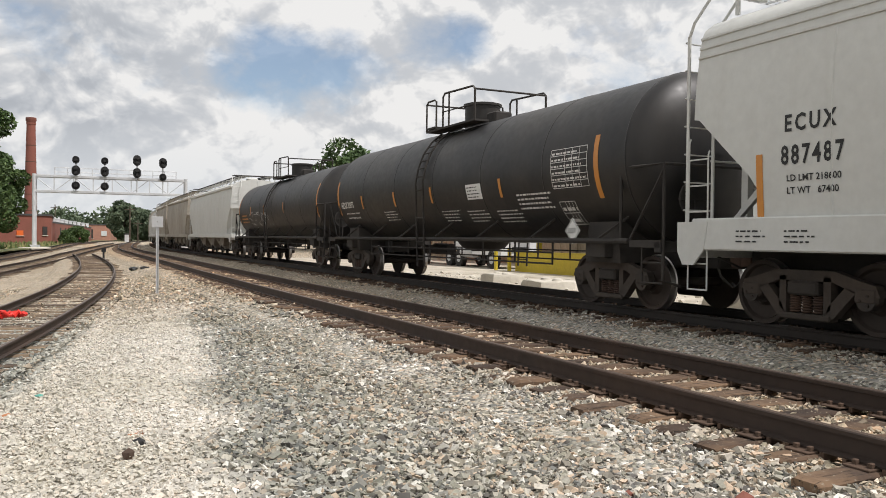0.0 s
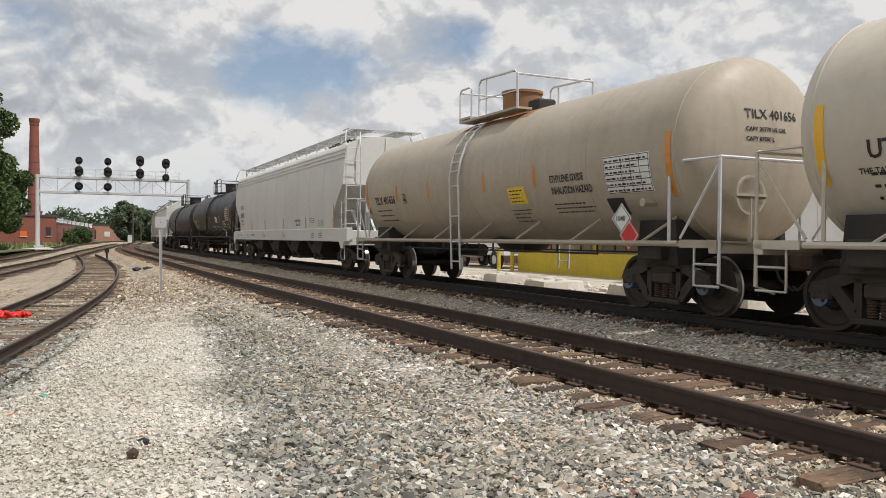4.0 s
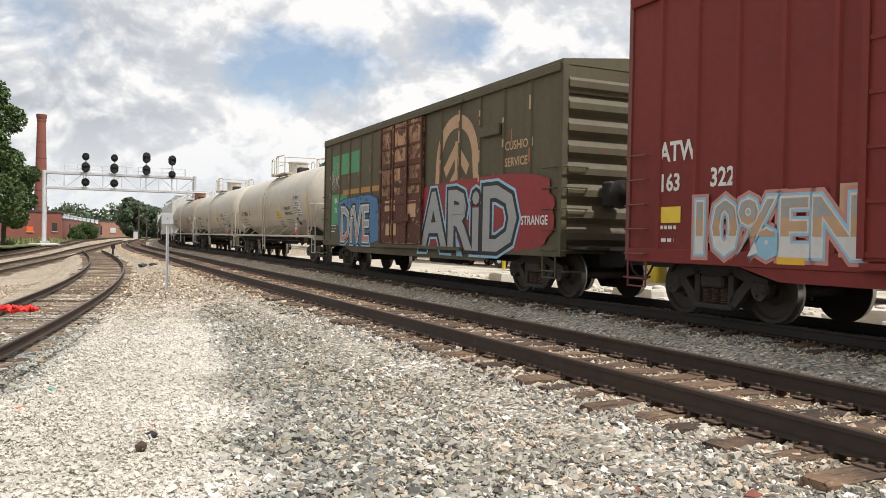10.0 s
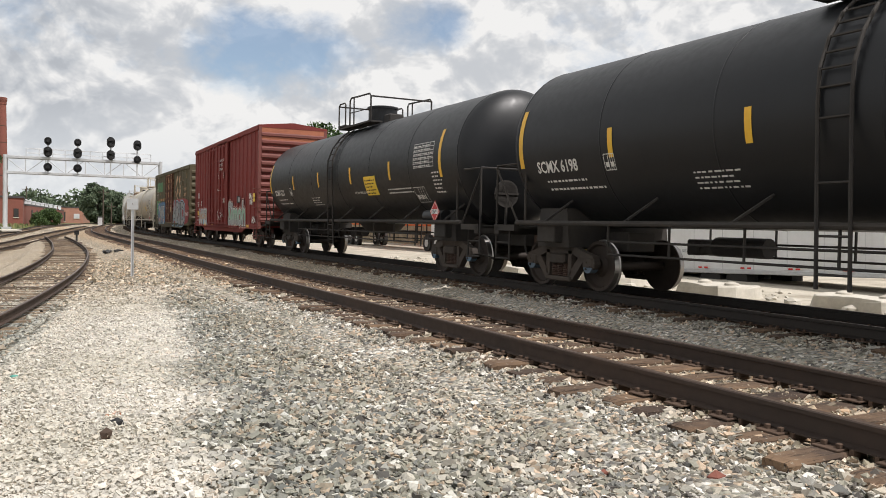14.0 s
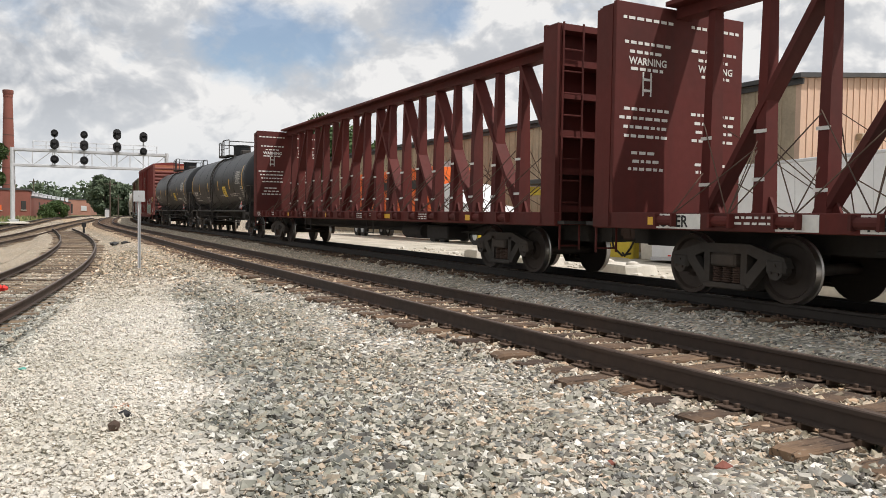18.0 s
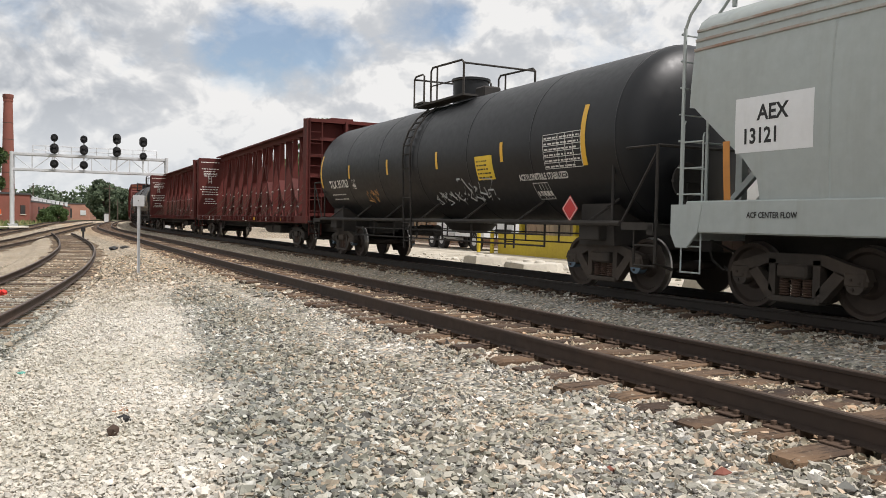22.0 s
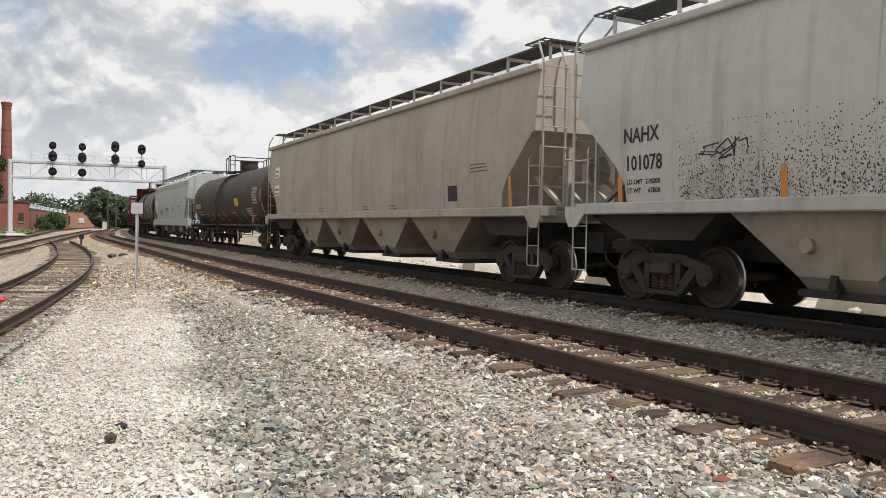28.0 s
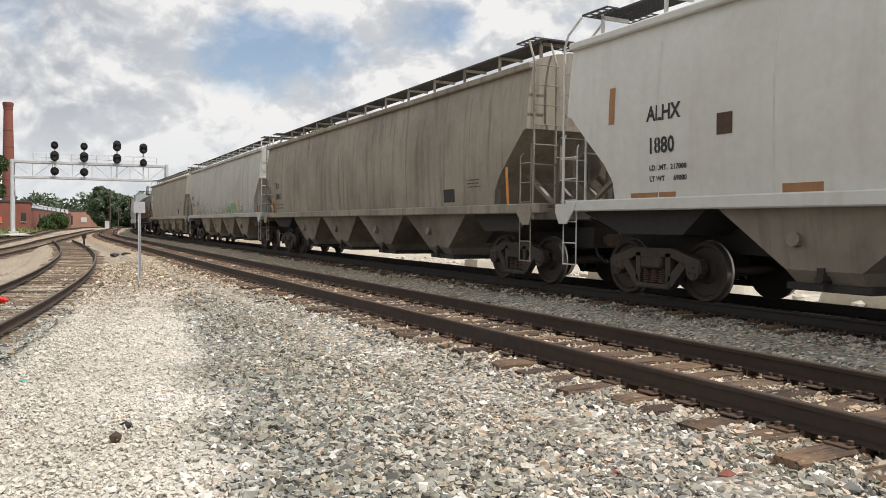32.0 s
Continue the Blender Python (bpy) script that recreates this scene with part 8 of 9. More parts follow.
# olive boxcar with large graffiti
_t, _y, _h = box_car("faded olive boxcar with rusted door and large graffiti", 87.0, 69.5, BOX_OLIVE, 4.62, DOOR_PEEL, ((1.75, -1.25),), (7.0, 5.95, 4.9, 3.85, 2.8, -2.3, -3.35, -4.4, -5.5, -6.6))
_g = 1.502


def flat(y):
    return lambda z: y


def band(me, z0, z1):
    """Keeps the part of a flat mesh between two heights."""
    b = bmesh.new()
    b.from_mesh(me)
    for z, n in ((z0, (0, 0, -1)), (z1, (0, 0, 1))):
        bmesh.ops.bisect_plane(b, geom=b.verts[:] + b.edges[:] + b.faces[:], plane_co=(0, 0, z), plane_no=n, clear_outer=True)
    b.to_mesh(me)
    b.free()
    return me


def sprayed(car, s, size, x, z, layers, wide=1.0):
    """Graffiti letters in layers from the widest rim to the fill: paint, swell, and a band of heights or None."""
    for k, (paint, swell, lo, hi, lab) in enumerate(layers):
        me = letters(s, size, PAINTS[paint], on_side(x, z, flat(_g), 0.003 + 0.003 * k), swell, wide)
        part("graffiti_letters", band(me, lo, hi) if lo else me, None, car, lab)


for _x0, _x1 in ((6.85, 6.05), (5.85, 5.0), (4.8, 3.95)):
    decal(_t, "green_patch", PAINTS["green"], _x1, _x0, 3.25, 3.95, flat(1.462))
decal(_t, "green_patch", PAINTS["green"], 5.2, 6.9, 1.55, 2.6, flat(1.462))
decal(_t, "orange_band", PAINTS["orange"], 1.8, 5.6, 2.55, 2.72, flat(1.463))
text(_t, "BA  YL", 6.55, 2.30, 0.26, WHITE_TXT, flat(1.466), 0.006)
text(_t, "70   30", 6.55, 1.96, 0.26, WHITE_TXT, flat(1.466), 0.006)
_pts = cloud_outline(6.0, 2.0, 0.90, 2.45, 71, 40, 0.05)
blob(_t, "graffiti_cloud", PAINTS["navy"], [((a - 4.0) * 1.03 + 4.0, (b - 1.7) * 1.04 + 1.7) for a, b in _pts], _g, "dark blue graffiti rim")
blob(_t, "graffiti_cloud", PAINTS["blue"], _pts, _g + 0.003, "blue graffiti cloud")
sprayed(_t, "DiVE", 1.62, 5.75, 1.0, (("lightblue", 0.16, None, None, "light blue graffiti halo"), ("black", 0.115, None, None, "black graffiti outline"), ("white", 0.06, None, None, "white graffiti edge"),
                                       ("silver", 0.015, None, None, "grey graffiti fill"), ("pink", 0.0, 1.05, 1.3, "pink graffiti blush")), 0.86)
_rng = random.Random(12)
for _q in range(16):
    _a = _rng.uniform(0.3, 2.9)
    _x, _z, _r = 4.0 + 1.85 * math.cos(_a), 1.72 + 0.66 * math.sin(_a), _rng.uniform(0.03, 0.06)
    part("graffiti_dot", Shape().add([(_x + _r * math.cos(k * 0.785), _g + 0.008, _z + _r * math.sin(k * 0.785)) for k in range(8)], [tuple(range(8))]), PAINTS["navy"], _t)
decal(_t, "rust_bloom", DOOR_RUST, -1.15, 1.65, 1.0, 2.35, flat(1.548), 0.002, "dark rust over the lower door")
decal(_t, "rust_bloom", DOOR_RUST, -0.2, 0.25, 2.3, 3.2, flat(1.548), 0.002)
decal(_t, "rust_bloom", DOOR_RUST, -1.1, 0.6, 2.55, 2.75, flat(1.548), 0.003)
decal(_t, "rust_bloom", DOOR_RUST, -1.15, 1.6, 3.1, 3.28, flat(1.548), 0.002)
decal(_t, "washed_patch", PAINTS["tan"], -0.9, -0.3, 1.7, 2.15, flat(1.548), 0.005)
decal(_t, "washed_patch", PAINTS["tan"], 0.6, 1.4, 1.9, 2.2, flat(1.548), 0.005)
decal(_t, "washed_patch", PAINTS["tan"], 0.5, 1.3, 1.2, 1.55, flat(1.548), 0.005)
text(_t, "NATIVE", 5.3, 1.0, 0.16, BLACK_TXT, flat(_g), 0.004, lift=0.014)
_pts = cloud_outline(-0.75, -7.4, 0.88, 2.40, 73, 44, 0.03)
blob(_t, "graffiti_cloud", PAINTS["red"], [((a + 4.1) * 1.04 - 4.1, (b - 1.65) * 1.12 + 1.72) for a, b in _pts], _g, "dark red sprayed field")
part("graffiti_letters", letters("ARiD", 1.98, PAINTS["lightblue"], on_side(-1.25, 0.92, flat(_g), 0.004), 0.20, 1.12), None, _t, "light blue graffiti rim")
part("graffiti_letters", letters("ARiD", 1.98, PAINTS["black"], on_side(-1.25, 0.92, flat(_g), 0.007), 0.14, 1.12), None, _t, "black graffiti outline")
part("graffiti_letters", letters("ARiD", 1.98, PAINTS["silver"], on_side(-1.25, 0.92, flat(_g), 0.010), 0.05, 1.12), None, _t, "silver graffiti lettering")
text(_t, "STRANGE", -6.35, 1.45, 0.26, WHITE_TXT, flat(_g), 0.006, 0.9, 0.014)


def emblem():
    cx, cz = -3.15, 3.0
    arc = [math.pi * k / 24 for k in range(25)]
    ring = [(cx + 1.16 * math.cos(a), cz + 1.14 * math.sin(a)) for a in arc] + [(cx + 0.84 * math.cos(a), cz + 0.82 * math.sin(a)) for a in reversed(arc)]
    sh = Shape()
    for i in range(24):
        q = [ring[i], ring[i + 1], ring[48 - i], ring[49 - i]]
        sh.add([(a, 1.463, b) for a, b in q], [(0, 1, 2, 3)])
    for sg in (-1, 1):
        sh.add([(a, 1.463, b) for a, b in ((cx + sg * 1.16, cz), (cx + sg * 0.84, cz), (cx + sg * 0.95, cz - 0.7), (cx + sg * 1.22, cz - 0.7))], [(0, 1, 2, 3)])
        for z in (3.45, 2.8):
            sh.add([(a, 1.463, b) for a, b in ((cx + sg * 0.05, z), (cx + sg * 0.05, z - 0.36), (cx + sg * 0.55, z - 0.80), (cx + sg * 0.70, z - 0.56))], [(0, 1, 2, 3)])
    sh.add([(a, 1.463, b) for a, b in ((cx - 0.06, 3.5), (cx + 0.06, 3.5), (cx + 0.08, 2.1), (cx - 0.08, 2.1))], [(0, 1, 2, 3)])
    part("emblem", sh, PAINTS["tan"], _t, "faded tan round tree emblem")


emblem()
_rng = random.Random(31)
for _x in (7.0, 5.95, 4.9, 2.8, -2.3, -3.35, -4.4, -5.5, -6.6):
    for _q in range(_rng.randint(2, 4)):
        _z = _rng.uniform(2.4, 4.0)
        decal(_t, "peeled_paint", BOX_RUST if _rng.random() < 0.5 else PAINTS["tan"], _x - 0.034, _x + 0.034, _z, _z + _rng.uniform(0.08, 0.30), flat(1.501), 0.002)
for _q in range(14):
    _x, _z = _rng.uniform(-7.2, 7.2), _rng.uniform(2.5, 4.2)
    if abs(_x - 0.25) > 1.8:
        decal(_t, "rust_run", BOX_RUST, _x - 0.02, _x + 0.02, _z - _rng.uniform(0.1, 0.5), _z, flat(1.4615), 0.002)
text(_t, "CUSHION", -5.55, 3.05, 0.26, PAINTS["tan"], flat(1.463), 0.006)
text(_t, "SERVICE", -5.55, 2.70, 0.26, PAINTS["tan"], flat(1.463), 0.006)
part("vent_box", Shape().box(-5.4, -4.5, 1.47, 1.56, 3.42, 3.66, c=0.02), BOX_OLIVE, _t)
part("vent_box", Shape().box(-3.75, -3.1, 1.47, 1.53, 1.72, 1.95, c=0.01), PAINTS["silver"], _t)
bars(_t, 6.9, 1.5, 0.6, 3, WHITE_TXT, flat(1.466), 77, 0.05, 0.1)
scrawl(_t, 6.9, 2.7, 0.9, 1.0, PAINTS["white"], flat(1.463), 78, 0.012, 4)

# maroon high-cube boxcar
_t, _y, _h = box_car("maroon high-cube boxcar with rusty orange end cap and graffiti", 69.5, 51.9, BOX_RED, 5.25, BOX_RED, ((3.35, 0.80), (0.75, -1.8)), (7.0, 6.2, 5.4, 4.6, 3.8, -2.4, -3.2, -4.0, -4.8, -5.6, -6.4, -7.1), end_ribs=13, roof_m=BOX_RED, end_m=car_paint("maroon_end_paint", (0.19, 0.05, 0.04), (0.12, 0.05, 0.04), 0.6, 0.4, 0.65))
text(_t, "CLOSE AND LOCK", 0.0, 4.12, 0.17, WHITE_TXT, flat(1.59), 0.004, 0.75)
text(_t, "DOORS BEFORE", 0.0, 3.90, 0.17, WHITE_TXT, flat(1.59), 0.004, 0.75)
text(_t, "MOVING CAR", 0.0, 3.68, 0.17, WHITE_TXT, flat(1.59), 0.004, 0.75)
label_plate(_t, -0.95, 3.45, 0.42, 0.42, BOX_RED, flat(1.585), 81, WHITE_TXT)
label_plate(_t, 0.2, 3.35, 0.3, 0.3, BOX_RED, flat(1.585), 82, WHITE_TXT, 2)
text(_t, "ATW", 7.0, 2.42, 0.42, WHITE_TXT, flat(1.466), 0.012, 0.85)
text(_t, "163", 7.0, 1.95, 0.38, WHITE_TXT, flat(1.466), 0.010, 0.85)
text(_t, "322", 5.9, 1.98, 0.38, WHITE_TXT, flat(1.466), 0.010, 0.85)
decal(_t, "patch", PLACARD_Y, 6.5, 7.05, 1.45, 1.70, flat(1.466))
bars(_t, 7.0, 1.35, 0.5, 2, WHITE_TXT, flat(1.466), 83, 0.08, 0.2)
bars(_t, 5.9, 1.35, 0.5, 2, WHITE_TXT, flat(1.466), 84, 0.08, 0.2)
bars(_t, 0.5, 2.75, 0.9, 2, WHITE_TXT, flat(1.59), 85)


sprayed(_t, "10%EN", 1.05, 6.3, 1.02, (("pink", 0.13, None, None, "faded pink graffiti rim"), ("lightblue", 0.08, None, None, "pale blue graffiti outline"),
                                          ("white", 0.045, None, None, "white graffiti lettering"), ("tan", 0.02, 1.25, 1.75, "tan graffiti fill"), ("silver", 0.0, 1.5, 1.85, "grey graffiti shade")), 0.95)
decal(_t, "washed_patch", PAINTS["lightblue"], 2.0, 2.7, 0.95, 1.35, flat(_g), 0.002)
decal(_t, "washed_patch", PAINTS["tan"], 3.1, 3.7, 1.0, 1.9, flat(_g), 0.002)
sprayed(_t, "Simoh", 1.52, -1.85, 1.0, (("pink", 0.17, None, None, "pink graffiti rim"), ("black", 0.115, None, None, "black graffiti outline"), ("white", 0.075, None, None, "white graffiti edge"),
                                         ("silver", 0.035, None, None, "silver graffiti lettering"), ("mint", 0.035, 1.22, 1.68, "green band across the letters")), 0.98)
decal(_t, "graffiti_block", PAINTS["black"], -4.35, -3.75, 1.98, 2.32, flat(_g), 0.006)
decal(_t, "graffiti_block", PAINTS["silver"], -4.42, -4.0, 2.04, 2.26, flat(_g), 0.010)
text(_t, "20K", -0.9, 2.05, 0.3, WHITE_TXT, flat(1.59), 0.004)
text(_t, "SiMLA", -6.2, 2.15, 0.32, WHITE_TXT, flat(1.505), 0.010, 0.8)
text(_t, "ONE", -6.35, 1.88, 0.32, WHITE_TXT, flat(1.505), 0.010, 0.8)
scrawl(_t, -6.75, 1.05, 0.7, 0.35, WHITE_TXT, flat(1.505), 89, 0.016, 3)
decal(_t, "patch", PLACARD_Y, -7.35, -6.95, 2.0, 2.35, flat(1.506))
for _x in (4.4, 2.2, -3.4, -6.0):
    decal(_t, "reflector_stripe", STRIPE_Y, _x - 0.22, _x + 0.22, 0.88, 1.0, flat(1.505))
scrawl(_t, 0.5, 1.1, 1.6, 0.7, WHITE_TXT, flat(1.59), 88, 0.012, 3)


# the two matching black tank cars
def black_tank(label, u0, u1, number, haz, tags):
    t, yf, hl = tank_car(label, u0, u1, TANK_BLACK2, R=1.56, zc=2.72, tc=13.4, cap="blue", sill_z=1.22)
    text(t, number, hl - 0.6, 2.24, 0.29, WHITE_TXT, yf, 0.007, 0.85)
    bars(t, hl - 0.8, 2.06, 1.6, 2, WHITE_TXT, yf, 91, 0.05, 0.14)
    table(t, hl - 2.55, 2.46, 0.26, 0.26, WHITE_TXT, yf, 92, 1, 1)
    big_stripes(t, hl, STRIPE_Y, yf, 2.35, 3.45, back=-6.98)
    stripes(t, (4.7, 1.88, -1.1, -4.02), 2.40, 2.88, STRIPE_Y, yf, 0.12)
    label_plate(t, -2.58, 2.30, 0.85, 0.52, PLACARD_Y, yf, 93, rows=5)
    bars(t, 3.0, 2.06, 1.0, 4, WHITE_TXT, yf, 94)
    text(t, "VENT TANK WHEN UNLOADING", -1.2, 2.10, 0.085, WHITE_TXT, yf, 0.001, 0.9)
    bars(t, -3.7, 2.14, 1.6, 2, WHITE_TXT, yf, 95, 0.045, 0.09)
    table(t, -5.55, 3.2, 1.1, 0.58, WHITE_TXT, yf, 96)
    bars(t, -6.5, 2.45, 0.5, 6, WHITE_TXT, yf, 97, 0.05, 0.09)
    table(t, -5.3, 2.16, 0.62, 0.36, WHITE_TXT, yf, 98, 2, 1)
    diamond(t, -6.66, 1.55, 0.26, PLACARD_R, upright, WHITE_TXT, haz)
    part("valve_pad", Shape().cyl((-6.9, 1.3, 1.35), (-5.9, 1.3, 1.35), 0.16, 12), TANK_BLACK2, t, smooth=40)
    return t, yf, hl


black_tank("clean black tank car with yellow reflectors and white stencils", 51.9, 33.74, "SCMX 6221", "1219", 0)
black_tank("clean black tank car coupled ahead of a lumber flat car", 33.74, 16.35, "SCMX 6198", "1219", 0)

_t, _y = beam_car("empty dull-red centerbeam lumber flat car", 16.35, -8.0, 101)
text(_t, "COER", 10.9, 1.03, 0.24, WHITE_TXT, _y, 0.004)
_t, _y = beam_car("empty dull-red centerbeam lumber flat car with chains", -8.0, -32.45, 111)
for _x, _s in ((10.0, "COER"), (7.8, "880"), (6.6, "188")):
    decal(_t, "number_panel", WHITE_TXT, _x - 0.85 if _s == "COER" else _x - 0.6, _x + 0.05, 1.0, 1.22, _y, 0.003)
    text(_t, _s, _x, 1.03, 0.24, BLACK_TXT, _y, 0.006, 0.95)
text(_t, "LD LMT 224700", 4.9, 1.13, 0.11, WHITE_TXT, _y, 0.002)
text(_t, "LT WT   61300", 4.9, 1.01, 0.11, WHITE_TXT, _y, 0.002)
for _q, _s in enumerate(("IF RESTRICTED", "LOADING ONLY", "SEE EQUIPMENT", "REGISTER")):
    text(_t, _s, -1.85, 1.17 - 0.055 * _q, 0.055, WHITE_TXT, _y, 0.001)

_t, _y, _h = tank_car("black tank car with silver graffiti tags", -32.45, -50.1, TANK_BLACK2, R=1.56, zc=2.67, tc=13.4, cap="blue")
text(_t, "TILX 351763", _h - 0.85, 2.22, 0.33, WHITE_TXT, _y, 0.007, 0.95)
bars(_t, _h - 0.8, 2.0, 1.7, 2, WHITE_TXT, _y, 121, 0.05, 0.14)
table(_t, 4.7, 2.42, 0.24, 0.26, WHITE_TXT, _y, 122, 1, 1)
big_stripes(_t, _h, STRIPE_Y, _y, 2.25, 3.3, back=-6.72)
stripes(_t, (4.85, 1.93, -1.05, -4.0), 2.46, 2.86, STRIPE_Y, _y, 0.11)
label_plate(_t, -3.25, 2.38, 0.72, 0.5, PLACARD_Y, _y, 123, rows=5)
table(_t, -5.5, 2.86, 1.15, 0.62, WHITE_TXT, _y, 124)
text(_t, "ACRYLONITRILE STABILIZED", -4.5, 2.06, 0.17, WHITE_TXT, _y, 0.004, 0.75)
table(_t, -4.9, 2.0, 0.5, 0.3, WHITE_TXT, _y, 125, 2, 1)
scrawl(_t, -0.4, 1.62, 1.4, 0.32, PAINTS["silver"], _y, 126, 0.016, 5)
scrawl(_t, -1.8, 1.68, 1.6, 0.55, PAINTS["silver"], _y, 127, 0.028, 5)
scrawl(_t, 3.9, 1.72, 0.9, 0.4, PAINTS["orange"], _y, 128, 0.014, 4)
diamond(_t, -6.3, 1.5, 0.24, PLACARD_R, upright, WHITE_TXT)

_t, _y, _h = hopper_car("grey-green covered hopper with rust-flecked eaves", -50.1, -67.8, HOP_BLUE, tc=13.9, ze=3.98, bays=3, bay_m=BAY_GREY, eave_m=car_paint("rust_flecked_paint", (0.42, 0.43, 0.40), (0.30, 0.13, 0.06), 0.9, 0.3, 0.7, scale=2.0))
decal(_t, "number_plate_patch", WHITE_M, 6.35, 7.57, 2.22, 2.95, _y, 0.004)
text(_t, "AEX", 7.20, 2.64, 0.28, BLACK_TXT, _y, 0.008, 0.9)
text(_t, "13121", 7.45, 2.34, 0.28, BLACK_TXT, _y, 0.008, 0.85)
stripes(_t, (7.72, -7.8), 1.55, 2.4, STRIPE_O, _y, 0.12)
stripes(_t, (5.1, 2.07, -1.17), 1.55, 2.0, STRIPE_O, _y, 0.12)
stripes(_t, (-4.39,), 1.55, 2.2, STRIPE_O, _y, 0.12)
for _x in (5.1, 2.07, -1.05, -4.2):
    part("round_label", Shape().add([(_x + 0.09 * math.cos(k * 0.524), _y(1.62) + 0.012, 1.62 + 0.09 * math.sin(k * 0.524)) for k in range(12)], [tuple(range(12))]), PLACARD_Y, _t)
scrawl(_t, 4.70, 1.9, 1.1, 0.45, PAINTS["black"], _y, 131, 0.022, 5)
scrawl(_t, 1.90, 1.95, 1.3, 0.5, PAINTS["black"], _y, 132, 0.022, 5)
scrawl(_t, -1.30, 2.1, 0.6, 0.4, PAINTS["black"], _y, 133, 0.016, 3)
text(_t, "CARBOLINE 892", -3.90, 2.40, 0.14, BLACK_TXT, _y, 0.003)
bars(_t, 0.30, 1.62, 1.2, 1, BLACK_TXT, _y, 134, 0.05)
text(_t, "ACF CENTER FLOW", 7.30, 1.26, 0.11, BLACK_TXT, _sy, 0.003, 0.8)
for _q, _x in enumerate((5.3, 3.7, 2.9, -4.5)):
    bars(_t, _x, 1.28, 0.8, 2, BLACK_TXT, _sy, 135 + _q, 0.03, 0.07)

_t, _y, _h = tank_car("dusty brown-black tank car with slanted yellow stripes", -67.8, -87.5, TANK_BROWN, R=1.46, zc=2.50, tc=15.3, cap="iron", tone="rust", sill_z=1.14, p0=-1.1, p1=1.05)
text(_t, "GATX 81850", _h - 0.45, 2.18, 0.34, WHITE_TXT, _y, 0.006, 0.95)
bars(_t, _h - 0.8, 1.95, 1.8, 2, WHITE_TXT, _y, 141, 0.05, 0.14)
for _x in (5.0, 3.4, 1.95, 0.2, -2.55, -4.2, -6.0):
    decal(_t, "reflector_stripe", STRIPE_Y, _x - 0.05, _x + 0.05, 1.45, 1.88, _y, 0.006, slant=0.16)
big_stripes(_t, _h, STRIPE_Y, _y, 1.8, 2.8)
label_plate(_t, -3.5, 2.33, 0.85, 0.36, PLACARD_Y, _y, 142, rows=4)
bars(_t, -1.7, 1.84, 0.8, 1, WHITE_TXT, _y, 143)
bars(_t, -5.2, 1.98, 1.6, 5, WHITE_TXT, _y, 144, 0.045, 0.08)
table(_t, -6.9, 2.9, 0.9, 0.7, WHITE_TXT, _y, 145)
diamond(_t, -7.3, 1.5, 0.22, PLACARD_R, upright, WHITE_TXT)

_t, _y, _h = hopper_car("beige covered hopper with dark bays and brake-end ladder", -87.5, -108.4, HOP_BEIGE, tc=16.8, zs=1.56, zb=1.40, ze=4.22, crown=0.36, bays=4, bay_m=BAY_BEIGE, ridges=False, seams=11)
for _q, _z in enumerate((3.1, 2.4)):
    decal(_t, "number_patch", PLACARD_W, 8.35, 8.95, _z, _z + 0.4, _y, 0.004)
bars(_t, 8.9, 3.3, 0.5, 2, BLACK_TXT, _y, 151, 0.1, 0.16)
bars(_t, 8.9, 2.6, 0.5, 2, BLACK_TXT, _y, 152, 0.1, 0.16)
decal(_t, "data_plate", BLACK_TXT, -6.35, -5.9, 1.85, 2.2, _y)
scrawl(_t, -3.7, 1.85, 2.0, 0.45, PAINTS["silver"], _y, 153, 0.016, 6)
bars(_t, -7.0, 2.6, 0.9, 3, BLACK_TXT, _y, 154)
for _x in (6.5, 3.5, -0.5, -2.5):
    bars(_t, _x, 1.8, 0.5, 2, BLACK_TXT, _y, int(160 + _x))
stripes(_t, (8.8, -8.6), 1.6, 2.3, STRIPE_O, _y, 0.10)

_t, _y, _h = hopper_car("pale grey covered hopper with dark splatter and green tag", -108.4, -128.9, HOP_PALE, tc=16.4, zs=1.58, zb=1.42, ze=4.30, crown=0.36, bays=4, bay_m=BAY_BEIGE, end_m=BAY_GREY, ridges=False, seams=10)
text(_t, "NAHX", 8.62, 2.64, 0.33, BLACK_TXT, _y, 0.006, 0.85)
text(_t, "101078", 8.58, 2.20, 0.33, BLACK_TXT, _y, 0.006, 0.85)
text(_t, "LD LMT  218200", 8.55, 1.98, 0.11, BLACK_TXT, _y, 0.002)
text(_t, "LT WT     67800", 8.55, 1.84, 0.11, BLACK_TXT, _y, 0.002)
stripes(_t, (8.72, 5.55, 2.3, -0.15, -1.95), 1.65, 2.12, STRIPE_O, _y, 0.10)
stripes(_t, (-5.07, -8.6), 1.65, 2.35, STRIPE_O, _y, 0.10)
scrawl(_t, -2.2, 1.70, 2.2, 0.55, PAINTS["bright"], _y, 171, 0.036, 8)
_ss = lambda z: 1.575
text(_t, "JESUS - THE LIGHT", -4.3, 1.47, 0.13, BLACK_TXT, _ss, 0.002, 1.0)
bars(_t, -5.6, 2.0, 0.5, 4, BLACK_TXT, _y, 172, 0.05, 0.07)
bars(_t, 1.0, 1.8, 0.4, 4, BLACK_TXT, _y, 173)
scrawl(_t, 7.0, 2.25, 1.0, 0.3, BLACK_TXT, _y, 174, 0.010, 3)


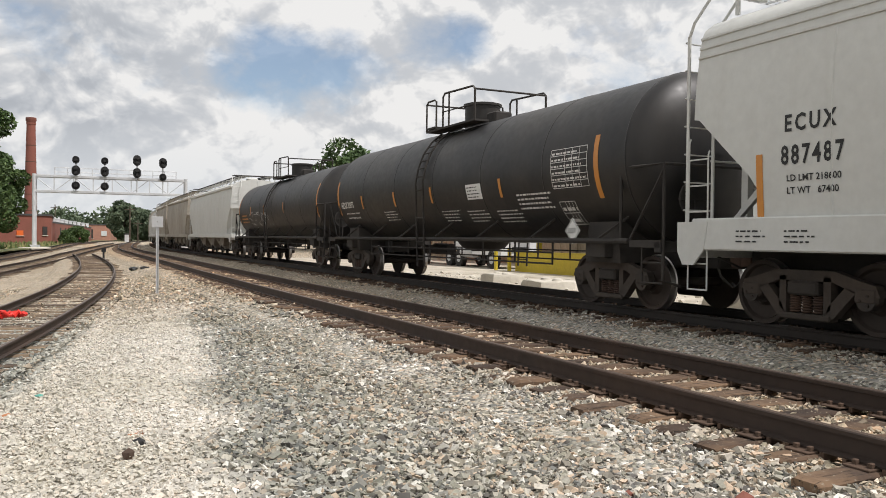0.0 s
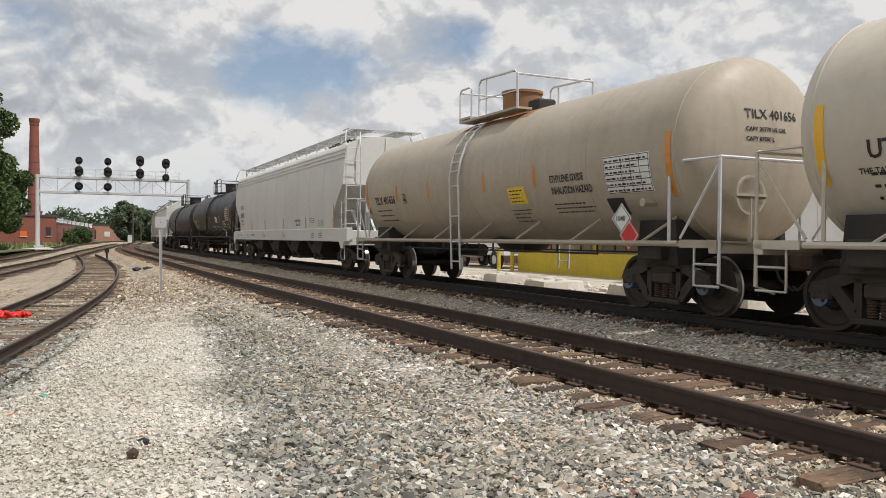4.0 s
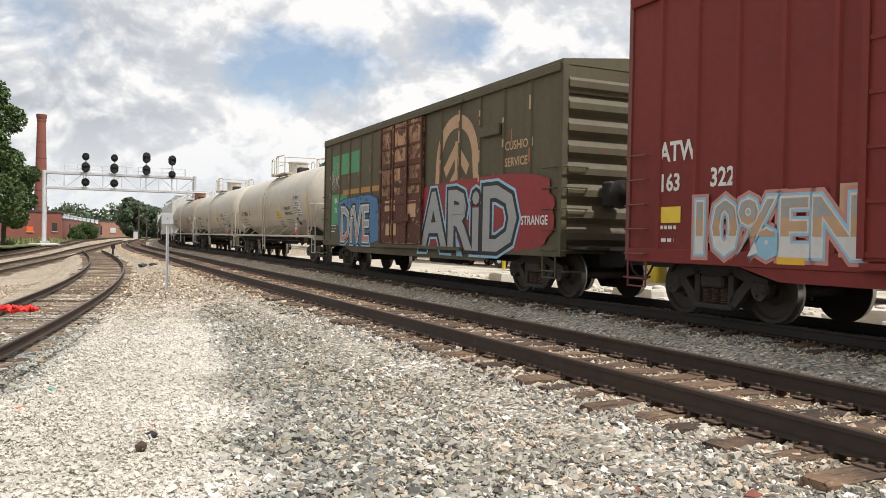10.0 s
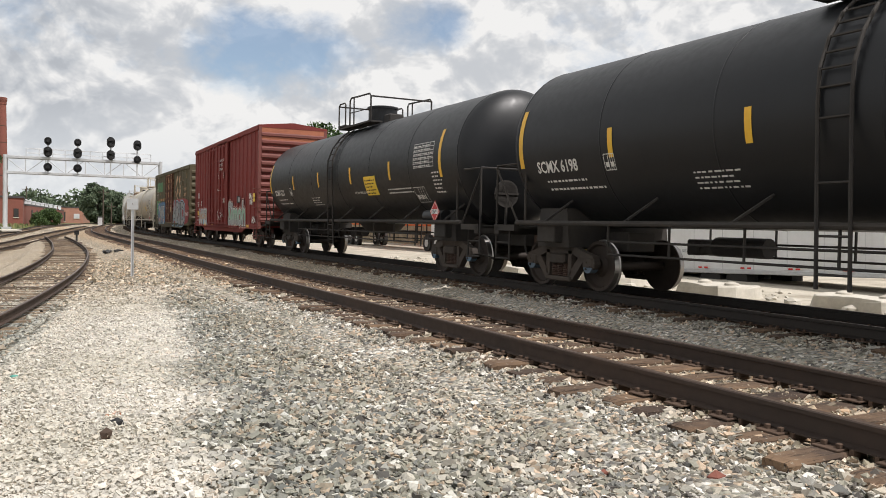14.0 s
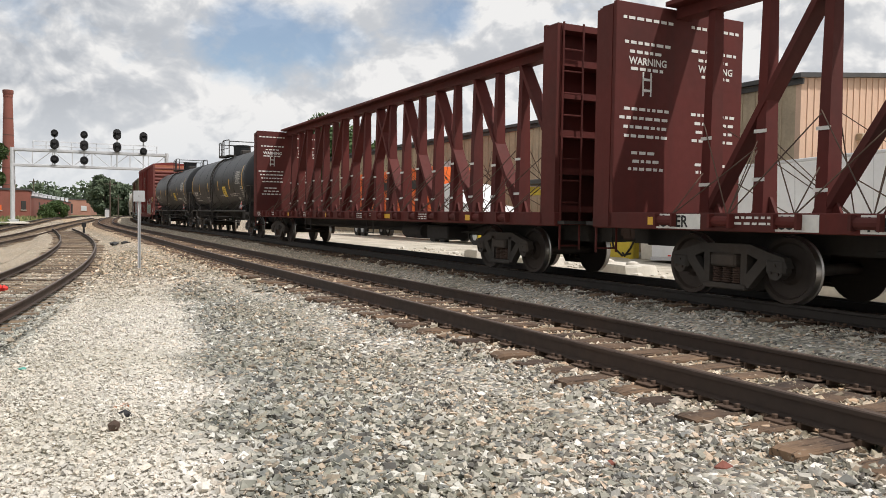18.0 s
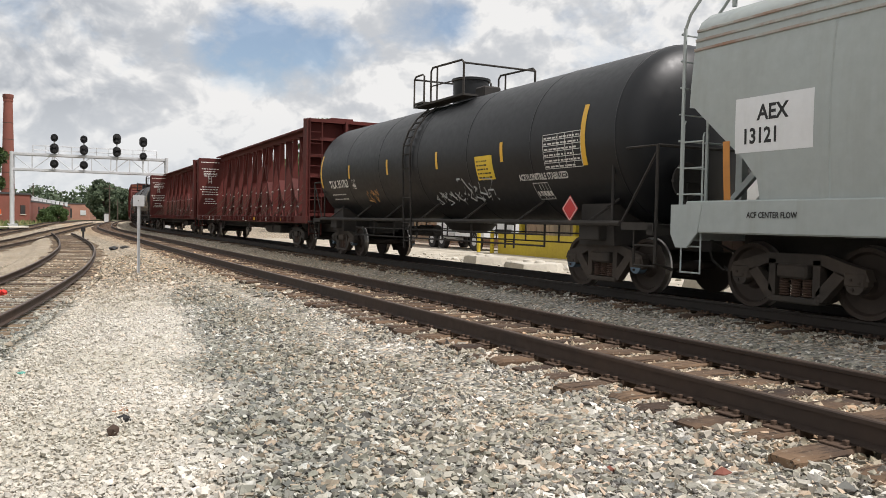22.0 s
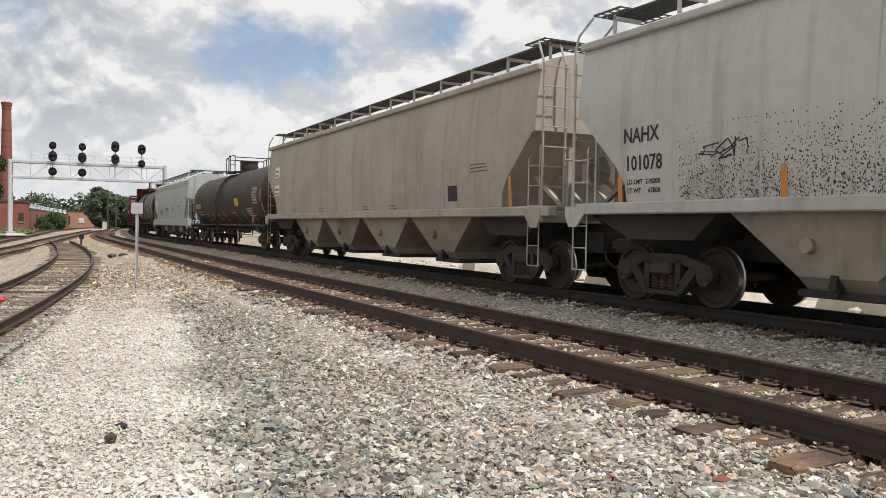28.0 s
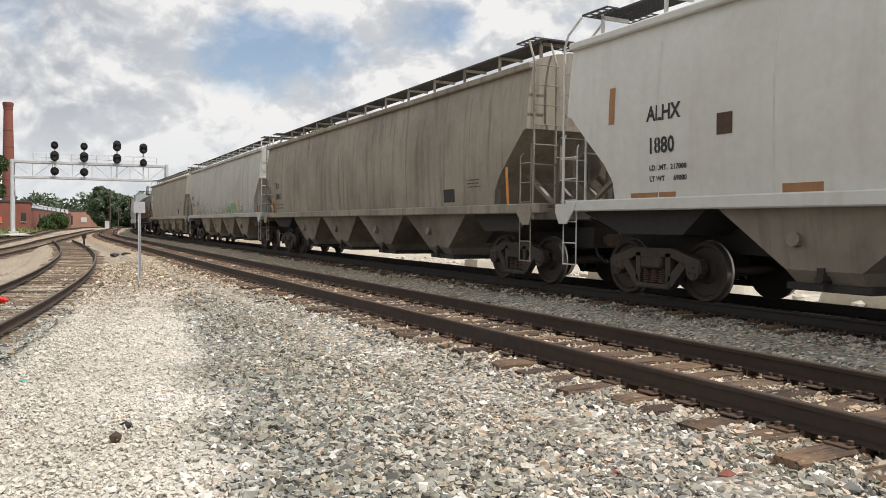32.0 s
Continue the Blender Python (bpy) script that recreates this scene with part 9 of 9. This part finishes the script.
def splatter(car, x0, x1, z0, z1, yf, count, seed):
    """Dark flecks thrown up along the lower side, thinning upwards."""
    rng = np.random.default_rng(seed)
    sh = Shape()
    for x, w in zip(rng.uniform(x0, x1, count), np.abs(rng.normal(0, 0.45, count))):
        z = z0 + (z1 - z0) * min(w, 1.15)
        r = rng.uniform(0.003, 0.011)
        sh.add([(x + r * math.cos(k * 1.047), yf(z) + 0.005, z + r * rng.uniform(0.8, 1.8) * math.sin(k * 1.047)) for k in range(6)], [tuple(range(6))])
    part("splatter", sh, SPLAT, car, "dark brown flecks thrown along the side")["kind"] = "stuff"


SPLAT = material("dark_brown_flecks", (0.055, 0.030, 0.02), 0.9, bump=0)
splatter(_t, 3.9, 7.4, 1.62, 2.55, _y, 2400, 175)
splatter(_t, -8.0, 3.9, 1.60, 2.2, _y, 2400, 176)

_t, _y, _h = hopper_car("tan covered hopper streaked with dark grime", -128.9, -150.03, HOP_TAN, tc=17.0, zs=1.54, zb=1.38, ze=4.22, crown=0.36, bays=4, bay_m=BAY_GREY, end_m=BAY_GREY, ridges=False, seams=10, ladder_m=HOP_TAN)
text(_t, "TILX", 8.75, 2.60, 0.32, BLACK_TXT, _y, 0.004, 0.85)
text(_t, "638017", 8.70, 2.18, 0.32, BLACK_TXT, _y, 0.004, 0.85)
bars(_t, 8.7, 1.95, 1.2, 2, BLACK_TXT, _y, 181, 0.05, 0.13)
stripes(_t, (9.3, -8.9), 1.6, 2.4, STRIPE_O, _y, 0.10)
decal(_t, "data_plate", BLACK_TXT, -6.6, -6.05, 1.75, 2.05, _y)
bars(_t, -7.2, 2.2, 0.7, 3, BLACK_TXT, _y, 182)

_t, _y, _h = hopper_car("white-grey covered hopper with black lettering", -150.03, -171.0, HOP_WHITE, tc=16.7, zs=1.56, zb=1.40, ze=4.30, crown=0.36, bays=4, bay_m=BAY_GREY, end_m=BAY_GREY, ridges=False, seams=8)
text(_t, "ALHX", 8.0, 2.86, 0.32, BLACK_TXT, _y, 0.009, 0.85)
text(_t, "1880", 7.98, 2.36, 0.34, BLACK_TXT, _y, 0.009, 0.85)
text(_t, "LD LMT.  217000", 7.95, 2.10, 0.11, BLACK_TXT, _y, 0.003)
text(_t, "LT WT      69000", 7.95, 1.93, 0.11, BLACK_TXT, _y, 0.003)
decal(_t, "data_plate", IRON, 6.3, 6.58, 2.52, 2.82, _y)
decal(_t, "rust_mark", RUST_PATCH, 8.78, 8.92, 2.9, 3.5, _y)
decal(_t, "reflector_stripe", RUST_PATCH, 7.4, 8.4, 1.68, 1.76, _y)
decal(_t, "reflector_stripe", RUST_PATCH, 4.9, 5.5, 1.68, 1.8, _y)


# ---- what moves ----
def motions():
    times = [0.5 * i for i in range(65)]
    for t, mid, length in CARS:
        rows = []
        for sec in times:
            s = mid + travelled(sec)
            h = length * 0.38
            xa, ya, _ = on_line(s + h, GAP)
            xb, yb, _ = on_line(s - h, GAP)
            rows.append((sec, pose((xa + xb) / 2, (ya + yb) / 2, TRAIN_Z, 0, 0, math.degrees(math.atan2(ya - yb, xa - xb)))))
        walk(t, rows)
    # all wheels turn at one pace, so each sort is keyed once and the rest take over its keys
    ticks = [i / 15 for i in range(481)]
    begin = travelled(0.0)
    done = {}
    for w, ax in WHEELS:
        if ax not in done:
            walk(w, [(sec, pose(ax, 0, 0.457, 0, math.degrees((travelled(sec) - begin) / 0.457), 0)) for sec in ticks])
            done[ax] = w.animation_data
        else:
            w.rotation_mode = "QUATERNION"
            keys = w.animation_data_create()
            keys.action = done[ax].action
            keys.action_slot = done[ax].action_slot


motions()
